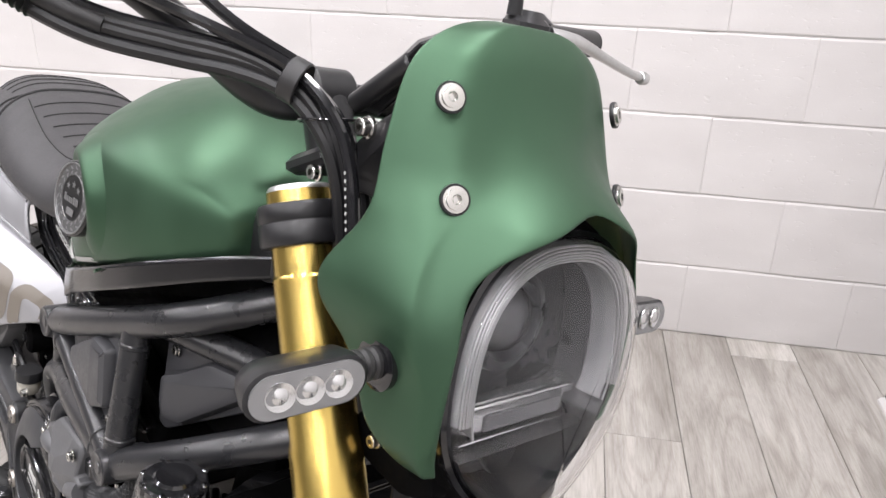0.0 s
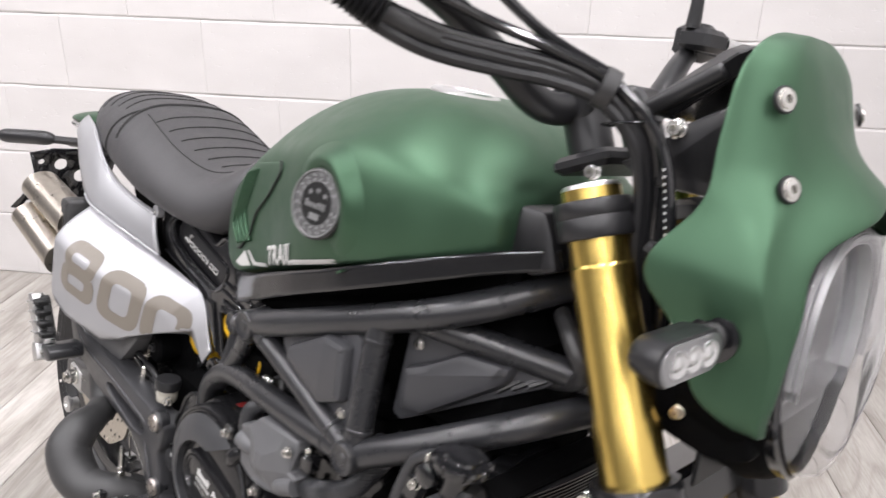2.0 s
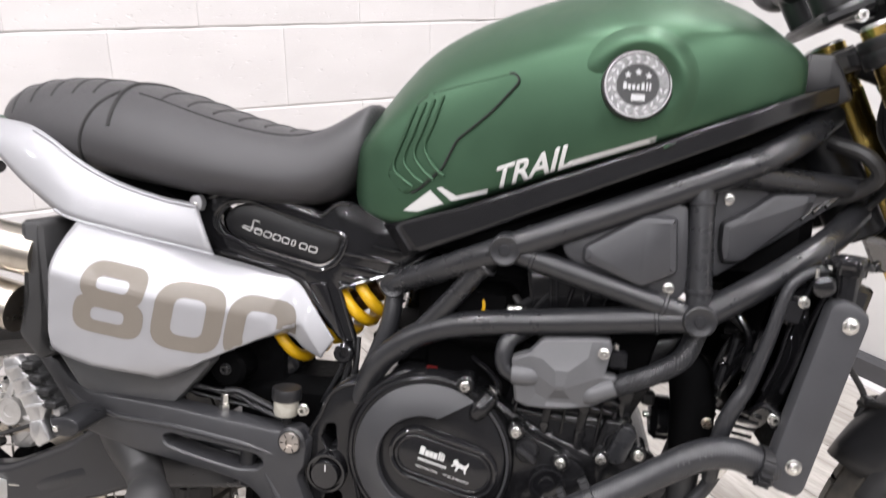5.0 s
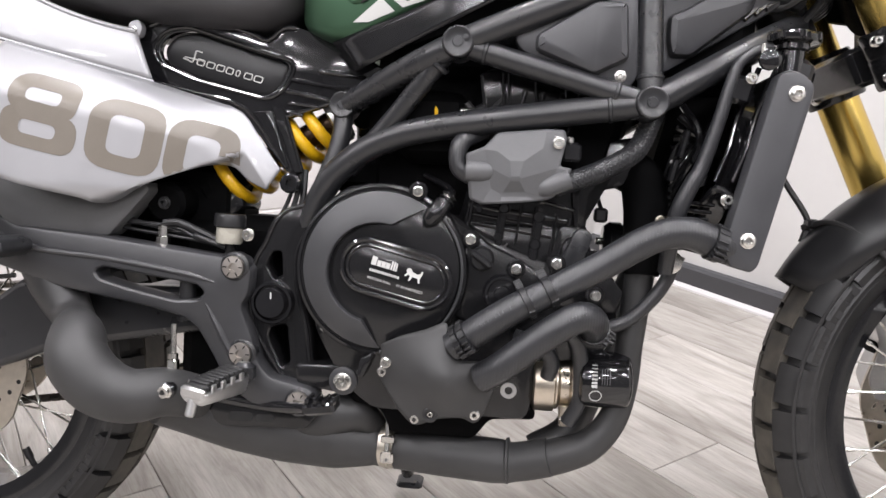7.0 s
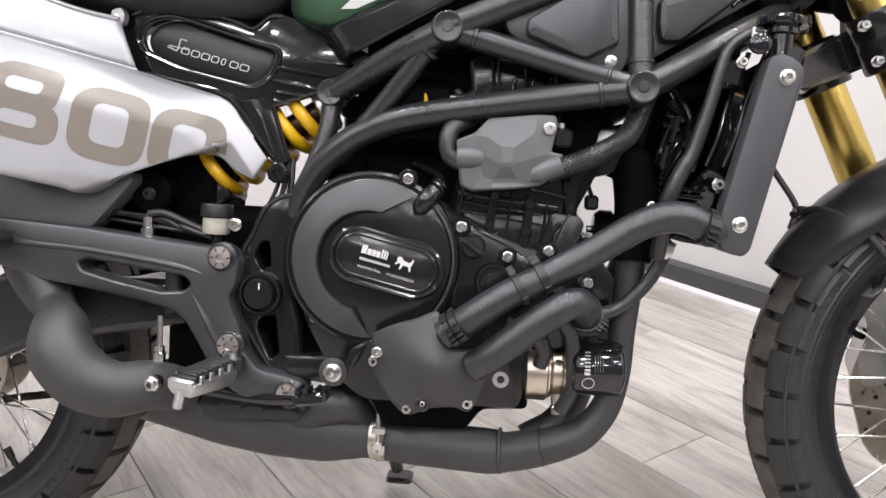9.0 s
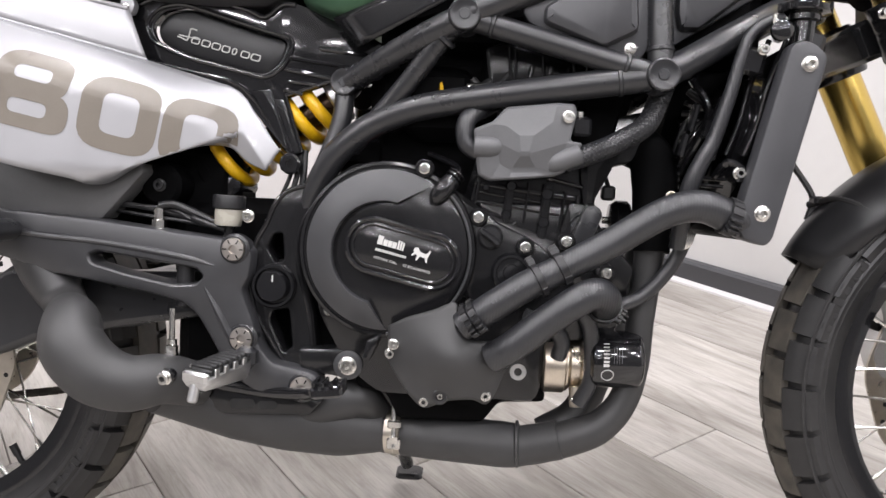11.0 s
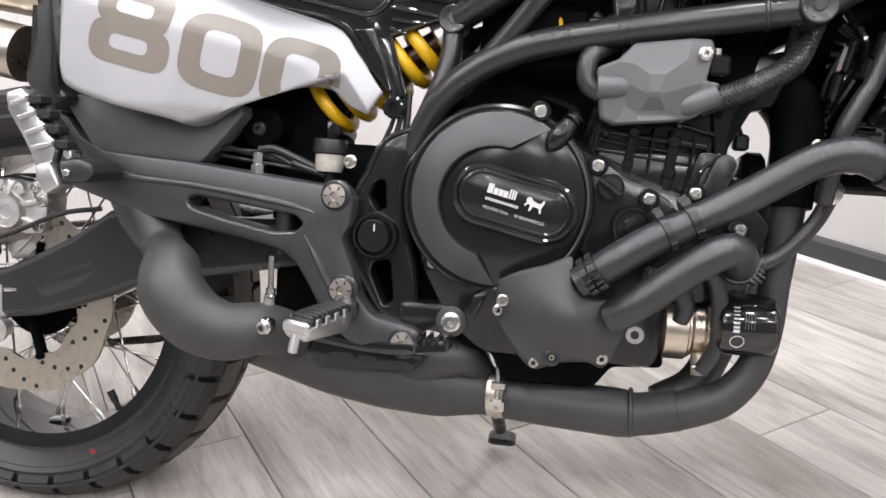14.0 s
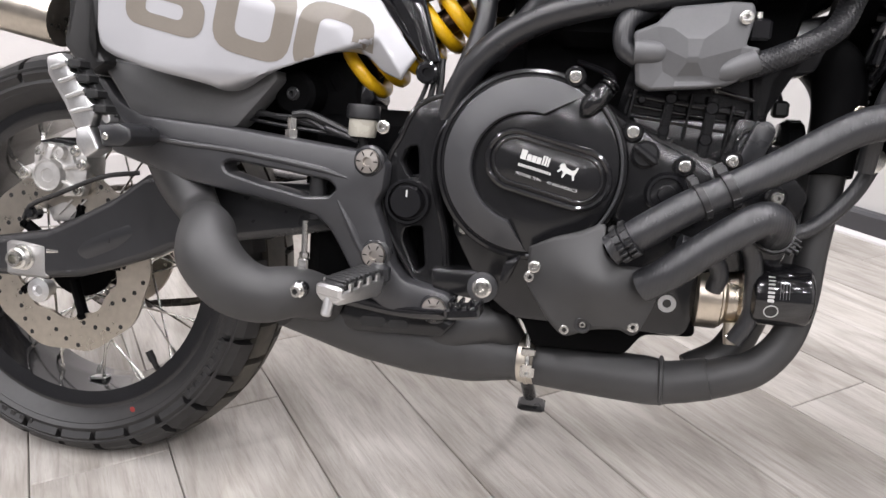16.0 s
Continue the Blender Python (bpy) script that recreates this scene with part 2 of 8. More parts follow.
def block_material():
    """Painted concrete block: thick white paint over an open, pitted face."""
    m = bpy.data.materials.new("white_painted_block")
    m.use_nodes = True
    nt = m.node_tree
    b = nt.nodes["Principled BSDF"]
    b.inputs["Roughness"].default_value = 0.5
    tc = nt.nodes.new("ShaderNodeTexCoord")
    info = nt.nodes.new("ShaderNodeObjectInfo")
    off = nt.nodes.new("ShaderNodeVectorMath")
    off.operation = "SCALE"
    off.inputs[0].default_value = (17.0, 3.0, 23.0)
    nt.links.new(info.outputs["Random"], off.inputs["Scale"])
    sh = nt.nodes.new("ShaderNodeVectorMath")
    nt.links.new(tc.outputs["Object"], sh.inputs[0])
    nt.links.new(off.outputs["Vector"], sh.inputs[1])

    def tex(scale, detail, lo, hi):
        mp = nt.nodes.new("ShaderNodeMapping")
        mp.inputs["Scale"].default_value = (0.6, 1, 1.3)
        nt.links.new(sh.outputs["Vector"], mp.inputs["Vector"])
        n = nt.nodes.new("ShaderNodeTexNoise")
        n.inputs["Scale"].default_value, n.inputs["Detail"].default_value = scale, detail
        nt.links.new(mp.outputs["Vector"], n.inputs["Vector"])
        r = nt.nodes.new("ShaderNodeMapRange")
        r.inputs["From Min"].default_value, r.inputs["From Max"].default_value = lo, hi
        nt.links.new(n.outputs["Fac"], r.inputs["Value"])
        return r.outputs["Result"]
    pits, fine, broad = tex(75, 3, 0.24, 0.36), tex(240, 3, 0.3, 0.7), tex(7, 2, 0.3, 0.7)
    mul = nt.nodes.new("ShaderNodeMath")
    mul.operation = "MULTIPLY_ADD"
    mul.inputs[1].default_value = 0.12
    nt.links.new(fine, mul.inputs[0])
    nt.links.new(pits, mul.inputs[2])
    bp = nt.nodes.new("ShaderNodeBump")
    bp.inputs["Strength"].default_value, bp.inputs["Distance"].default_value = 0.5, 0.002
    nt.links.new(mul.outputs[0], bp.inputs["Height"])
    nt.links.new(bp.outputs["Normal"], b.inputs["Normal"])
    mix = nt.nodes.new("ShaderNodeMix")
    mix.data_type = "RGBA"
    mix.inputs["A"].default_value, mix.inputs["B"].default_value = (0.560, 0.538, 0.528, 1), (0.605, 0.583, 0.573, 1)
    nt.links.new(broad, mix.inputs["Factor"])
    nt.links.new(mix.outputs["Result"], b.inputs["Base Color"])
    return m


PLANK, BLOCK = plank_material(), block_material()


# ---------------------------------------------------------------- mesh tools
V = Vector


def finish(bm, name, mat, sharp=35):
    bmesh.ops.recalc_face_normals(bm, faces=bm.faces)
    me = bpy.data.meshes.new(name)
    bm.to_mesh(me)
    bm.free()
    for p in me.polygons:
        p.use_smooth = True
    me.set_sharp_from_angle(angle=radians(sharp))
    me.materials.append(mat)
    return me


def part(name, bm, mat, parent, label="", sharp=35, bevel=0.0, subsurf=0, solid=0.0):
    """Links a bmesh as one mesh object under a thing or under a part."""
    ob = new(name, finish(bm, name, mat, sharp))
    ob.parent = parent
    if solid:
        md = ob.modifiers.new("solid", "SOLIDIFY")
        md.thickness, md.offset = solid, -1
    if bevel:
        md = ob.modifiers.new("bevel", "BEVEL")
        md.width, md.segments, md.limit_method, md.angle_limit = bevel, 2, "ANGLE", radians(35)
        md.harden_normals = False
    if subsurf:
        md = ob.modifiers.new("smooth", "SUBSURF")
        md.levels = md.render_levels = subsurf
    if label:
        tagged(ob, label)
    return ob


def basis(axis):
    axis = V(axis).normalized()
    side = axis.cross(V((0, 0, 1)) if abs(axis.z) < 0.9 else V((1, 0, 0))).normalized()
    return axis, side, axis.cross(side)


def loft(rings, bm=None, caps=True, closed=False, wrap=True):
    """Skin through rings of equally many points."""
    bm = bm or bmesh.new()
    vs = [[bm.verts.new(p) for p in ring] for ring in rings]
    n = len(vs[0])
    pairs = list(zip(vs, vs[1:])) + ([(vs[-1], vs[0])] if closed else [])
    for a, b in pairs:
        for i in range(n if wrap else n - 1):
            j = (i + 1) % n
            bm.faces.new((a[i], a[j], b[j], b[i]))
    if caps and not closed and wrap:
        bm.faces.new(vs[0][::-1])
        bm.faces.new(vs[-1])
    return bm


def spline(pts, per=6):
    """Points along a smooth curve through pts."""
    pts = [V(p) for p in pts]
    if len(pts) < 3:
        return pts
    ext = [pts[0] * 2 - pts[1]] + pts + [pts[-1] * 2 - pts[-2]]
    out = []
    for i in range(1, len(ext) - 2):
        p0, p1, p2, p3 = ext[i - 1:i + 3]
        for k in range(per):
            t = k / per
            out.append(0.5 * (2 * p1 + (p2 - p0) * t + (2 * p0 - 5 * p1 + 4 * p2 - p3) * t * t + (3 * p1 - p0 - 3 * p2 + p3) * t ** 3))
    return out + [pts[-1]]


def tube(pts, r, bm=None, n=14, per=6, caps=True, squash=1.0):
    """A round bar along a smooth path. r: one radius, or one for each point given."""
    line = spline(pts, per)
    if isinstance(r, (int, float)):
        rad = [r] * len(line)
    else:
        rad = np.interp(np.linspace(0, len(r) - 1, len(line)), range(len(r)), r)
    rings, side = [], None
    for i, p in enumerate(line):
        axis = (line[min(i + 1, len(line) - 1)] - line[max(i - 1, 0)]).normalized()
        if side is None:
            side = basis(axis)[1]
        side = (side - axis * side.dot(axis)).normalized()
        other = axis.cross(side)
        rings.append([p + (side * math.cos(2 * math.pi * k / n) + other * math.sin(2 * math.pi * k / n) * squash) * rad[i] for k in range(n)])
    return loft(rings, bm, caps)


def lathe(profile, centre, axis, bm=None, n=32, caps=True, closed=False, start=0.0, sweep=1.0):
    """Turns a profile of (radius, way along the axis)."""
    axis, side, other = basis(axis)
    c = V(centre)
    rings = []
    for r, h in profile:
        rings.append([c + axis * h + (side * math.cos(2 * math.pi * k / n) + other * math.sin(2 * math.pi * k / n)) * max(r, 1e-5) for k in range(n)])
    return loft(rings, bm, caps, closed)


def rod(a, b, r, bm=None, n=14, chamfer=0.0):
    a, b = V(a), V(b)
    h = (b - a).length
    c = chamfer
    prof = [(r - c, 0), (r, c), (r, h - c), (r - c, h)] if c else [(r, 0), (r, h)]
    return lathe(prof, a, b - a, bm, n)


def rounded(outline, r=0.006, seg=3):
    """A closed outline with its corners rounded."""
    pts = [V((*p[:2], 0)) for p in outline]
    out = []
    for i, p in enumerate(pts):
        a, b = pts[i - 1], pts[(i + 1) % len(pts)]
        da, db = a - p, b - p
        rr = min(r if not isinstance(r, (list, tuple)) else r[i], da.length * 0.45, db.length * 0.45)
        s, e = p + da.normalized() * rr, p + db.normalized() * rr
        for k in range(seg + 1):
            t = k / seg
            q = s * (1 - t) ** 2 + p * 2 * t * (1 - t) + e * t * t
            out.append((q.x, q.y))
    return out


def plate(outline, y0, y1, bm=None, shape=None, bevel=0.0, inset=0.0):
    """A slab with an outline in x and z, from y0 to y1 (y1 the shown side). shape(x, z) adds to y. bevel: chamfer of the shown edge."""
    bm = bm or bmesh.new()
    f = shape or (lambda x, z: 0.0)
    cx = sum(p[0] for p in outline) / len(outline)
    cz = sum(p[1] for p in outline) / len(outline)

    def ring(y, off):
        out = []
        n = len(outline)
        for i, (x, z) in enumerate(outline):
            a, b = outline[i - 1], outline[(i + 1) % n]
            t = V((b[0] - a[0], b[1] - a[1]))
            if t.length < 1e-9:
                t = V((1, 0))
            nrm = V((t.y, -t.x)).normalized()
            if nrm.dot(V((x - cx, z - cz))) < 0 and area > 0:
                pass
            nrm = nrm * sign
            xx, zz = x - nrm.x * off, z - nrm.y * off
            out.append((xx, y + f(xx, zz), zz))
        return out
    area = sum(a[0] * b[1] - b[0] * a[1] for a, b in zip(outline, outline[1:] + outline[:1]))
    sign = 1 if area > 0 else -1
    d = 1 if y1 > y0 else -1
    rings = [ring(y0, 0)]
    if bevel:
        rings += [ring(y1 - d * bevel, 0), ring(y1 - d * bevel * 0.3, bevel * 0.3), ring(y1, bevel)]
    else:
        rings += [ring(y1, 0)]
    loft(rings, bm, caps=False)
    bm.verts.ensure_lookup_table()
    n = len(outline)
    allv = list(bm.verts)[-n * len(rings):]
    for ringv in (allv[:n], allv[-n:]):
        face = bm.faces.new(ringv)
        bmesh.ops.triangulate(bm, faces=[face], ngon_method="EAR_CLIP")
    return bm


def pierced(outline, holes, y0, y1, bevel=0.004):
    """A plate in x and z with a bevelled front at y1 and real openings through it."""
    d = 1 if y1 > y0 else -1

    def inset(line, off):
        area = sum(a[0] * b[1] - b[0] * a[1] for a, b in zip(line, line[1:] + line[:1]))
        sign = 1 if area > 0 else -1
        out = []
        for i, (x, z) in enumerate(line):
            a, b = line[i - 1], line[(i + 1) % len(line)]
            t = V((b[0] - a[0], b[1] - a[1])).normalized()
            out.append((x - t.y * sign * off, z + t.x * sign * off))
        return out
    bm = bmesh.new()
    rims = []
    for line, off in [(outline, bevel)] + [(h, -bevel * 0.6) for h in holes]:
        rows = [[(x, y0, z) for x, z in line], [(x, y1 - d * bevel, z) for x, z in line], [(x, y1 - d * bevel * 0.3, z) for x, z in inset(line, off * 0.35)], [(x, y1, z) for x, z in inset(line, off)]]
        vs = [[bm.verts.new(p) for p in r] for r in rows]
        n = len(line)
        for a, b in zip(vs, vs[1:]):
            for i in range(n):
                bm.faces.new((a[i], a[(i + 1) % n], b[(i + 1) % n], b[i]))
        rims += [bm.edges.get((vs[-1][i], vs[-1][(i + 1) % n])) for i in range(n)]
    bmesh.ops.triangle_fill(bm, use_beauty=True, edges=rims, normal=(0, d, 0))
    bmesh.ops.recalc_face_normals(bm, faces=bm.faces)
    return bm


def box(c, size, bm=None, m=None, bevel=0.0):
    bm = bm or bmesh.new()
    mat = Matrix.Translation(c) @ (m or Matrix.Identity(4)) @ Matrix.Diagonal((*size, 1))
    if not bevel:
        bmesh.ops.create_cube(bm, size=1, matrix=mat)
        return bm
    mm = Matrix.Translation(c) @ (m or Matrix.Identity(4))
    hx, hy, hz = [s / 2 for s in size]
    b = bevel

    def ring(z, o):
        x, y = hx - o, hy - o
        return [mm @ V(p) for p in ((x - b, y, z), (-x + b, y, z), (-x, y - b, z), (-x, -y + b, z), (-x + b, -y, z), (x - b, -y, z), (x, -y + b, z), (x, y - b, z))]
    return loft([ring(-hz, b), ring(-hz + b, 0), ring(hz - b, 0), ring(hz, b)], bm)


def hexbolt(p, axis, r=0.007, h=0.006, bm=None):
    """A socket bolt: a round flange, a head with a chamfer and a hex recess."""
    bm = bm or bmesh.new()
    r *= 0.84
    p, ax = V(p), V(axis).normalized()
    lathe([(r * 1.25, 0), (r * 1.25, h * 0.25), (r, h * 0.32), (r, h * 0.9), (r * 0.88, h), (r * 0.46, h)], p, ax, bm, 18, caps=False)
    lathe([(r * 0.46, h), (r * 0.44, h * 0.1), (1e-5, h * 0.1)], p, ax, bm, 6, caps=False)
    return bm


RIGHT = (0, -1, 0)
EYE_POINT = V((0.762, -1.042, 0.540))   # the camera's eye at 11 s in the motorcycle's axes


def scale_from_eye(ob, k, centre=EYE_POINT):
    """Scales a part and all that belongs to it about the camera's eye, so it keeps its place in view."""
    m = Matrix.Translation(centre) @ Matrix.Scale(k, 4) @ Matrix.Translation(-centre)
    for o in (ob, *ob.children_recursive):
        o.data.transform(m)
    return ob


# ---------------------------------------------------------------- the room
def setting(name, bm, mat, label, category, sharp=35):
    ob = new(name, finish(bm, name, mat, sharp))
    ob.matrix_world = ROOM
    return tagged(ob, label, category, kind="structure")


def slab(x0, x1, y0, y1, z0, z1, bm=None):
    return box(((x0 + x1) / 2, (y0 + y1) / 2, (z0 + z1) / 2), (x1 - x0, y1 - y0, z1 - z0), bm)


floor = setting("floor", slab(WEST - 0.2, WALL_X + 0.3, SOUTH - 0.2, WALL_Y + 0.2, -0.12, -0.010), JOINT, "grey limed oak laminate floor of long planks", "floor")
wall_block = setting("wall_block", slab(WEST - 0.2, WALL_X + 0.3, WALL_Y + 0.012, WALL_Y + 0.2, -0.01, HIGH), PLASTER, "white painted concrete block wall with flush joints", "wall")
wall_plaster = setting("wall_plaster", slab(WALL_X + 0.10, WALL_X + 0.3, 0.9, WALL_Y + 0.012, -0.01, HIGH, slab(WALL_X, WALL_X + 0.3, SOUTH, 0.9, -0.01, HIGH)), PLASTER, "smooth white plastered wall above a dark skirting", "wall")
# two unseen walls and the unseen ceiling, kept dark so the motorcycle reflects little
wall_west = setting("wall_west", slab(WEST - 0.2, WEST, SOUTH, WALL_Y + 0.012, -0.01, HIGH), DIMWALL, "unseen closing wall in dim grey that mutes reflections", "wall")
wall_south = setting("wall_south", slab(WEST - 0.2, WALL_X + 0.3, SOUTH - 0.2, SOUTH, -0.01, HIGH), DIMWALL, "unseen closing wall in dim grey that mutes reflections", "wall")
ceiling = setting("ceiling", slab(WEST - 0.2, WALL_X + 0.3, SOUTH - 0.2, WALL_Y + 0.2, HIGH, HIGH + 0.15), CEIL, "unseen closing ceiling in dim grey that mutes reflections", "ceiling")
bb = loft([[(WALL_X - 0.001, y, 0.0), (WALL_X - 0.030, y, 0.0), (WALL_X - 0.030, y, 0.068), (WALL_X - 0.022, y, 0.077), (WALL_X - 0.001, y, 0.079)] for y in (SOUTH, 0.9)])
baseboard = setting("baseboard", bb, BASEB, "dark grey skirting board along the plastered wall", "skirting board")
bead = loft([[(WALL_X - 0.0305, y, 0.0), (WALL_X - 0.048, y, 0.0), (WALL_X - 0.047, y, 0.006), (WALL_X - 0.040, y, 0.013), (WALL_X - 0.0305, y, 0.015)] for y in (SOUTH, 0.9)])
trim = setting("trim", bead, TRIMW, "thin white floor bead along the dark skirting", "trim")

# ceiling lamps: rows of round LED downlights
LIT = emitter("lit_diffuser", 6.0)
first_lamp = None
for x in (-3.6, -2.2, -0.8, 0.5, 1.6):
    for y in (-4.6, -3.3, -2.0, -0.9, 0.1):
        m = ROOM @ pose(x, y, HIGH, 0, 0, 0)
        if first_lamp is None:
            first_lamp = new("ceiling_light")
            tagged(first_lamp, "round white LED downlight fixed to the ceiling", "ceiling light", "ceiling lights")
            part("housing", lathe([(0.12, 0.0), (0.16, 0.0), (0.16, -0.030), (0.150, -0.036), (0.135, -0.036), (0.134, -0.020)], (0, 0, 0), (0, 0, 1), n=40, caps=False), TRIMW, first_lamp)
            part("diffuser", lathe([(0.134, -0.022), (0.080, -0.026), (0.0001, -0.027)], (0, 0, 0), (0, 0, 1), n=36, caps=False), LIT, first_lamp, "lit opal diffuser")
            first_lamp.matrix_world = m
        else:
            copy_thing(first_lamp, m)
        lamp = bpy.data.lights.new("downlight", "AREA")
        lamp.shape, lamp.size = "DISK", LAMP_SIZE
        lamp.energy = LAMP_POWER
        lamp.color = LAMP_COLOUR
        lo = new("downlight", lamp)
        lo.matrix_world = ROOM @ pose(x, y, HIGH - 0.042)

# ---------------------------------------------------------------- the motorcycle
bike = new("motorcycle")
bike.matrix_world = pose(0, 0, 0.0359, -11.704, 1.090, -0.004)
tagged(bike, "matte green scrambler motorcycle with gold forks leaning on its side stand", "motorcycle")


def bpart(name, bm, mat, label="", parent=None, **k):
    return part(name, bm, mat, parent or bike, label, **k)


def mirror(p):
    return (p[0], -p[1], p[2])


# ---- wheels
def torus_profile(radius, half, crown, rim_r):
    """Tyre section as (radius, side) from one bead over the crown to the other."""
    side = [(rim_r, -half * 0.62), (rim_r + 0.010, -half * 0.82), (rim_r + (radius - rim_r) * 0.42, -half * 1.0), (radius - 0.040, -half * 0.985), (radius - 0.020, -half * 0.84), (radius - 0.008, -half * 0.58), (radius - 0.002, -half * 0.28)]
    return side + [(radius, 0)] + [(r, -h) for r, h in side[::-1]]


def wheel(name, centre, radius, half, rim_r, rim_half, blocks, label, spokes, hub_r, hub_half):
    c = V(centre)
    ax = (0, 1, 0)
    rim_prof = [(rim_r + 0.010, -rim_half), (rim_r + 0.010, -rim_half + 0.004), (rim_r - 0.002, -rim_half + 0.006), (rim_r - 0.014, -rim_half * 0.45), (rim_r - 0.020, 0), (rim_r - 0.014, rim_half * 0.45), (rim_r - 0.002, rim_half - 0.006), (rim_r + 0.010, rim_half - 0.004), (rim_r + 0.010, rim_half),
                (rim_r - 0.004, rim_half), (rim_r - 0.020, rim_half - 0.005), (rim_r - 0.028, 0.008), (rim_r - 0.028, -0.008), (rim_r - 0.020, -rim_half + 0.005), (rim_r - 0.004, -rim_half)]
    rim = bpart(name, lathe(rim_prof, c, ax, n=72, caps=False, closed=True), GLOSSY, label, sharp=30)
    # carcass and tread blocks
    bm = lathe(torus_profile(radius - 0.011, half * 0.955, 0.06, rim_r), c, ax, n=84, caps=False)
    part("tyre_carcass", bm, RUBBER, rim, "black rubber tyre sidewall")
    prof = torus_profile(radius, half, 0.06, rim_r)
    for s in (-1, 1):
        for f, rr in ((0.30, 0.0016), (0.36, 0.0011), (0.62, 0.0014)):
            r = rim_r + (radius - rim_r) * f
            hh = float(np.interp(r, [rim_r, rim_r + 0.010, rim_r + (radius - rim_r) * 0.42, radius - 0.051], [half * 0.6, half * 0.79, half * 0.955, half * 0.945]))
            part("sidewall_ridge", lathe([(r + rr * 2 * math.cos(q), s * (hh + rr * math.sin(q))) for q in [2 * math.pi * k / 6 for k in range(6)]], c, ax, n=84, caps=False, closed=True), RUBBER, rim)

    for s in (-1, 1):
        r = rim_r + (radius - rim_r) * 0.48
        for g0 in (0.45, 2.55, 4.10, 5.55):
            for k, w in enumerate((0.9, 0.35, 0.9, 0.8, 0.7, 0.7, 0.35)):
                a = g0 + 0.062 * k
                mm = Matrix.Translation(c + V((math.cos(a) * r, s * half * 0.950, math.sin(a) * r))) @ Matrix.Rotation(math.pi / 2 - a, 4, "Y")
                part("sidewall_bar", box((0, 0, 0), (0.0125 * w, 0.0022, 0.014), None, mm, bevel=0.0006), RUBBER, rim)
    tread = [p for p in prof if p[0] >= radius - 0.0455]
    run = np.cumsum([0] + [math.dist(a, b) for a, b in zip(tread, tread[1:])])
    run = run / run[-1] * 2

    def along(t):
        """Radius and side at t from 0 to 2 across the tread."""
        return float(np.interp(t, run, [p[0] for p in tread])), float(np.interp(t, run, [p[1] for p in tread]))
    bmr, bmf = bmesh.new(), bmesh.new()
    rnd = random.Random(4)
    for i in range(blocks):
        a0 = 2 * math.pi * i / blocks
        for row, (h0, h1, skew) in enumerate(((0, 0.47, 0.0), (0.50, 0.96, 0.45), (1.04, 1.50, 0.0), (1.53, 2.0, 0.45))):
            a = a0 + skew * 2 * math.pi / blocks
            w = 2 * math.pi / blocks * (0.440 + rnd.uniform(-0.015, 0.015))
            rings = []
            for top in (0, 1):
                for f in (0, 1, 2):
                    r, h = along(h0 + (h1 - h0) * f / 2)
                    if not top:
                        r, h = r - 0.013, h * 0.93
                    k = w * (0.95 if top else 1.0)
                    rings.append((r, h, k))
            vs = {}
            for j, (r, h, k) in enumerate(rings):
                for s, ang in ((0, a - k), (1, a), (2, a + k)):
                    vs[j, s] = c + V((math.cos(ang) * r, h, math.sin(ang) * r))
            bmx = bmf if row in (1, 2) else bmr
            bv = {key: bmx.verts.new(p) for key, p in vs.items()}
            for f in (0, 1):
                for s in (0, 1):
                    bmx.faces.new((bv[3 + f, s], bv[4 + f, s], bv[4 + f, s + 1], bv[3 + f, s + 1]))
                for s in (0, 2):
                    bmx.faces.new((bv[f, s], bv[f + 1, s], bv[f + 4, s], bv[f + 3, s]))
            for f in (0, 2):
                for s in (0, 1):
                    bmx.faces.new((bv[f, s], bv[f, s + 1], bv[f + 3, s + 1], bv[f + 3, s]))
    tagged(part("shoulder_tread", bmr, RUBBER, rim, "chunky shoulder tread blocks", sharp=25), kind="stuff")
    tagged(part("centre_tread", bmf, TREADDUST, rim, "centre tread blocks with dusty edges", sharp=25), kind="stuff")
    # hub and spokes
    part("hub", lathe([(hub_r * 0.45, -hub_half - 0.012), (hub_r, -hub_half), (hub_r, -hub_half + 0.007), (hub_r * 0.62, -hub_half + 0.014), (hub_r * 0.55, 0), (hub_r * 0.62, hub_half - 0.014), (hub_r, hub_half - 0.007), (hub_r, hub_half), (hub_r * 0.45, hub_half + 0.012)], c, ax, n=36), SHADE_CASTING, rim, "black wheel hub")
    for i in range(spokes):
        s = -1 if i % 2 else 1
        lean = (1 if (i // 2) % 2 else -1) * 0.95
        a = 2 * math.pi * (i + 0.5) / spokes
        p0 = c + V((math.cos(a + lean) * hub_r * 0.92, s * (hub_half - 0.004), math.sin(a + lean) * hub_r * 0.92))
        p1 = c + V((math.cos(a) * (rim_r - 0.022), s * rim_half * 0.30, math.sin(a) * (rim_r - 0.022)))
        bm = rod(p0, p1, 0.0018, n=6)
        rod(p1 + (p0 - p1).normalized() * 0.016, p1, 0.0034, bm, n=6)
        part("spoke", bm, STEEL, rim)
    a = -1.05
    p1 = c + V((math.cos(a) * (rim_r - 0.020), 0, math.sin(a) * (rim_r - 0.020)))
    up = (c - p1).normalized()
    bm = rod(p1, p1 + up * 0.020, 0.0045)
    rod(p1 + up * 0.018, p1 + up * 0.036, 0.006, bm)
    part("valve", bm, PLASTIC, rim, "black tyre valve cap")
    return rim


REAR, FRONT = (-0.045, 0.092, 0.283), (1.478, 0, 0.325)
rear_wheel = wheel("rear_wheel", REAR, 0.318, 0.085, 0.231, 0.060, 29, "black spoked rear wheel with a chunky tyre", 36, 0.060, 0.050)
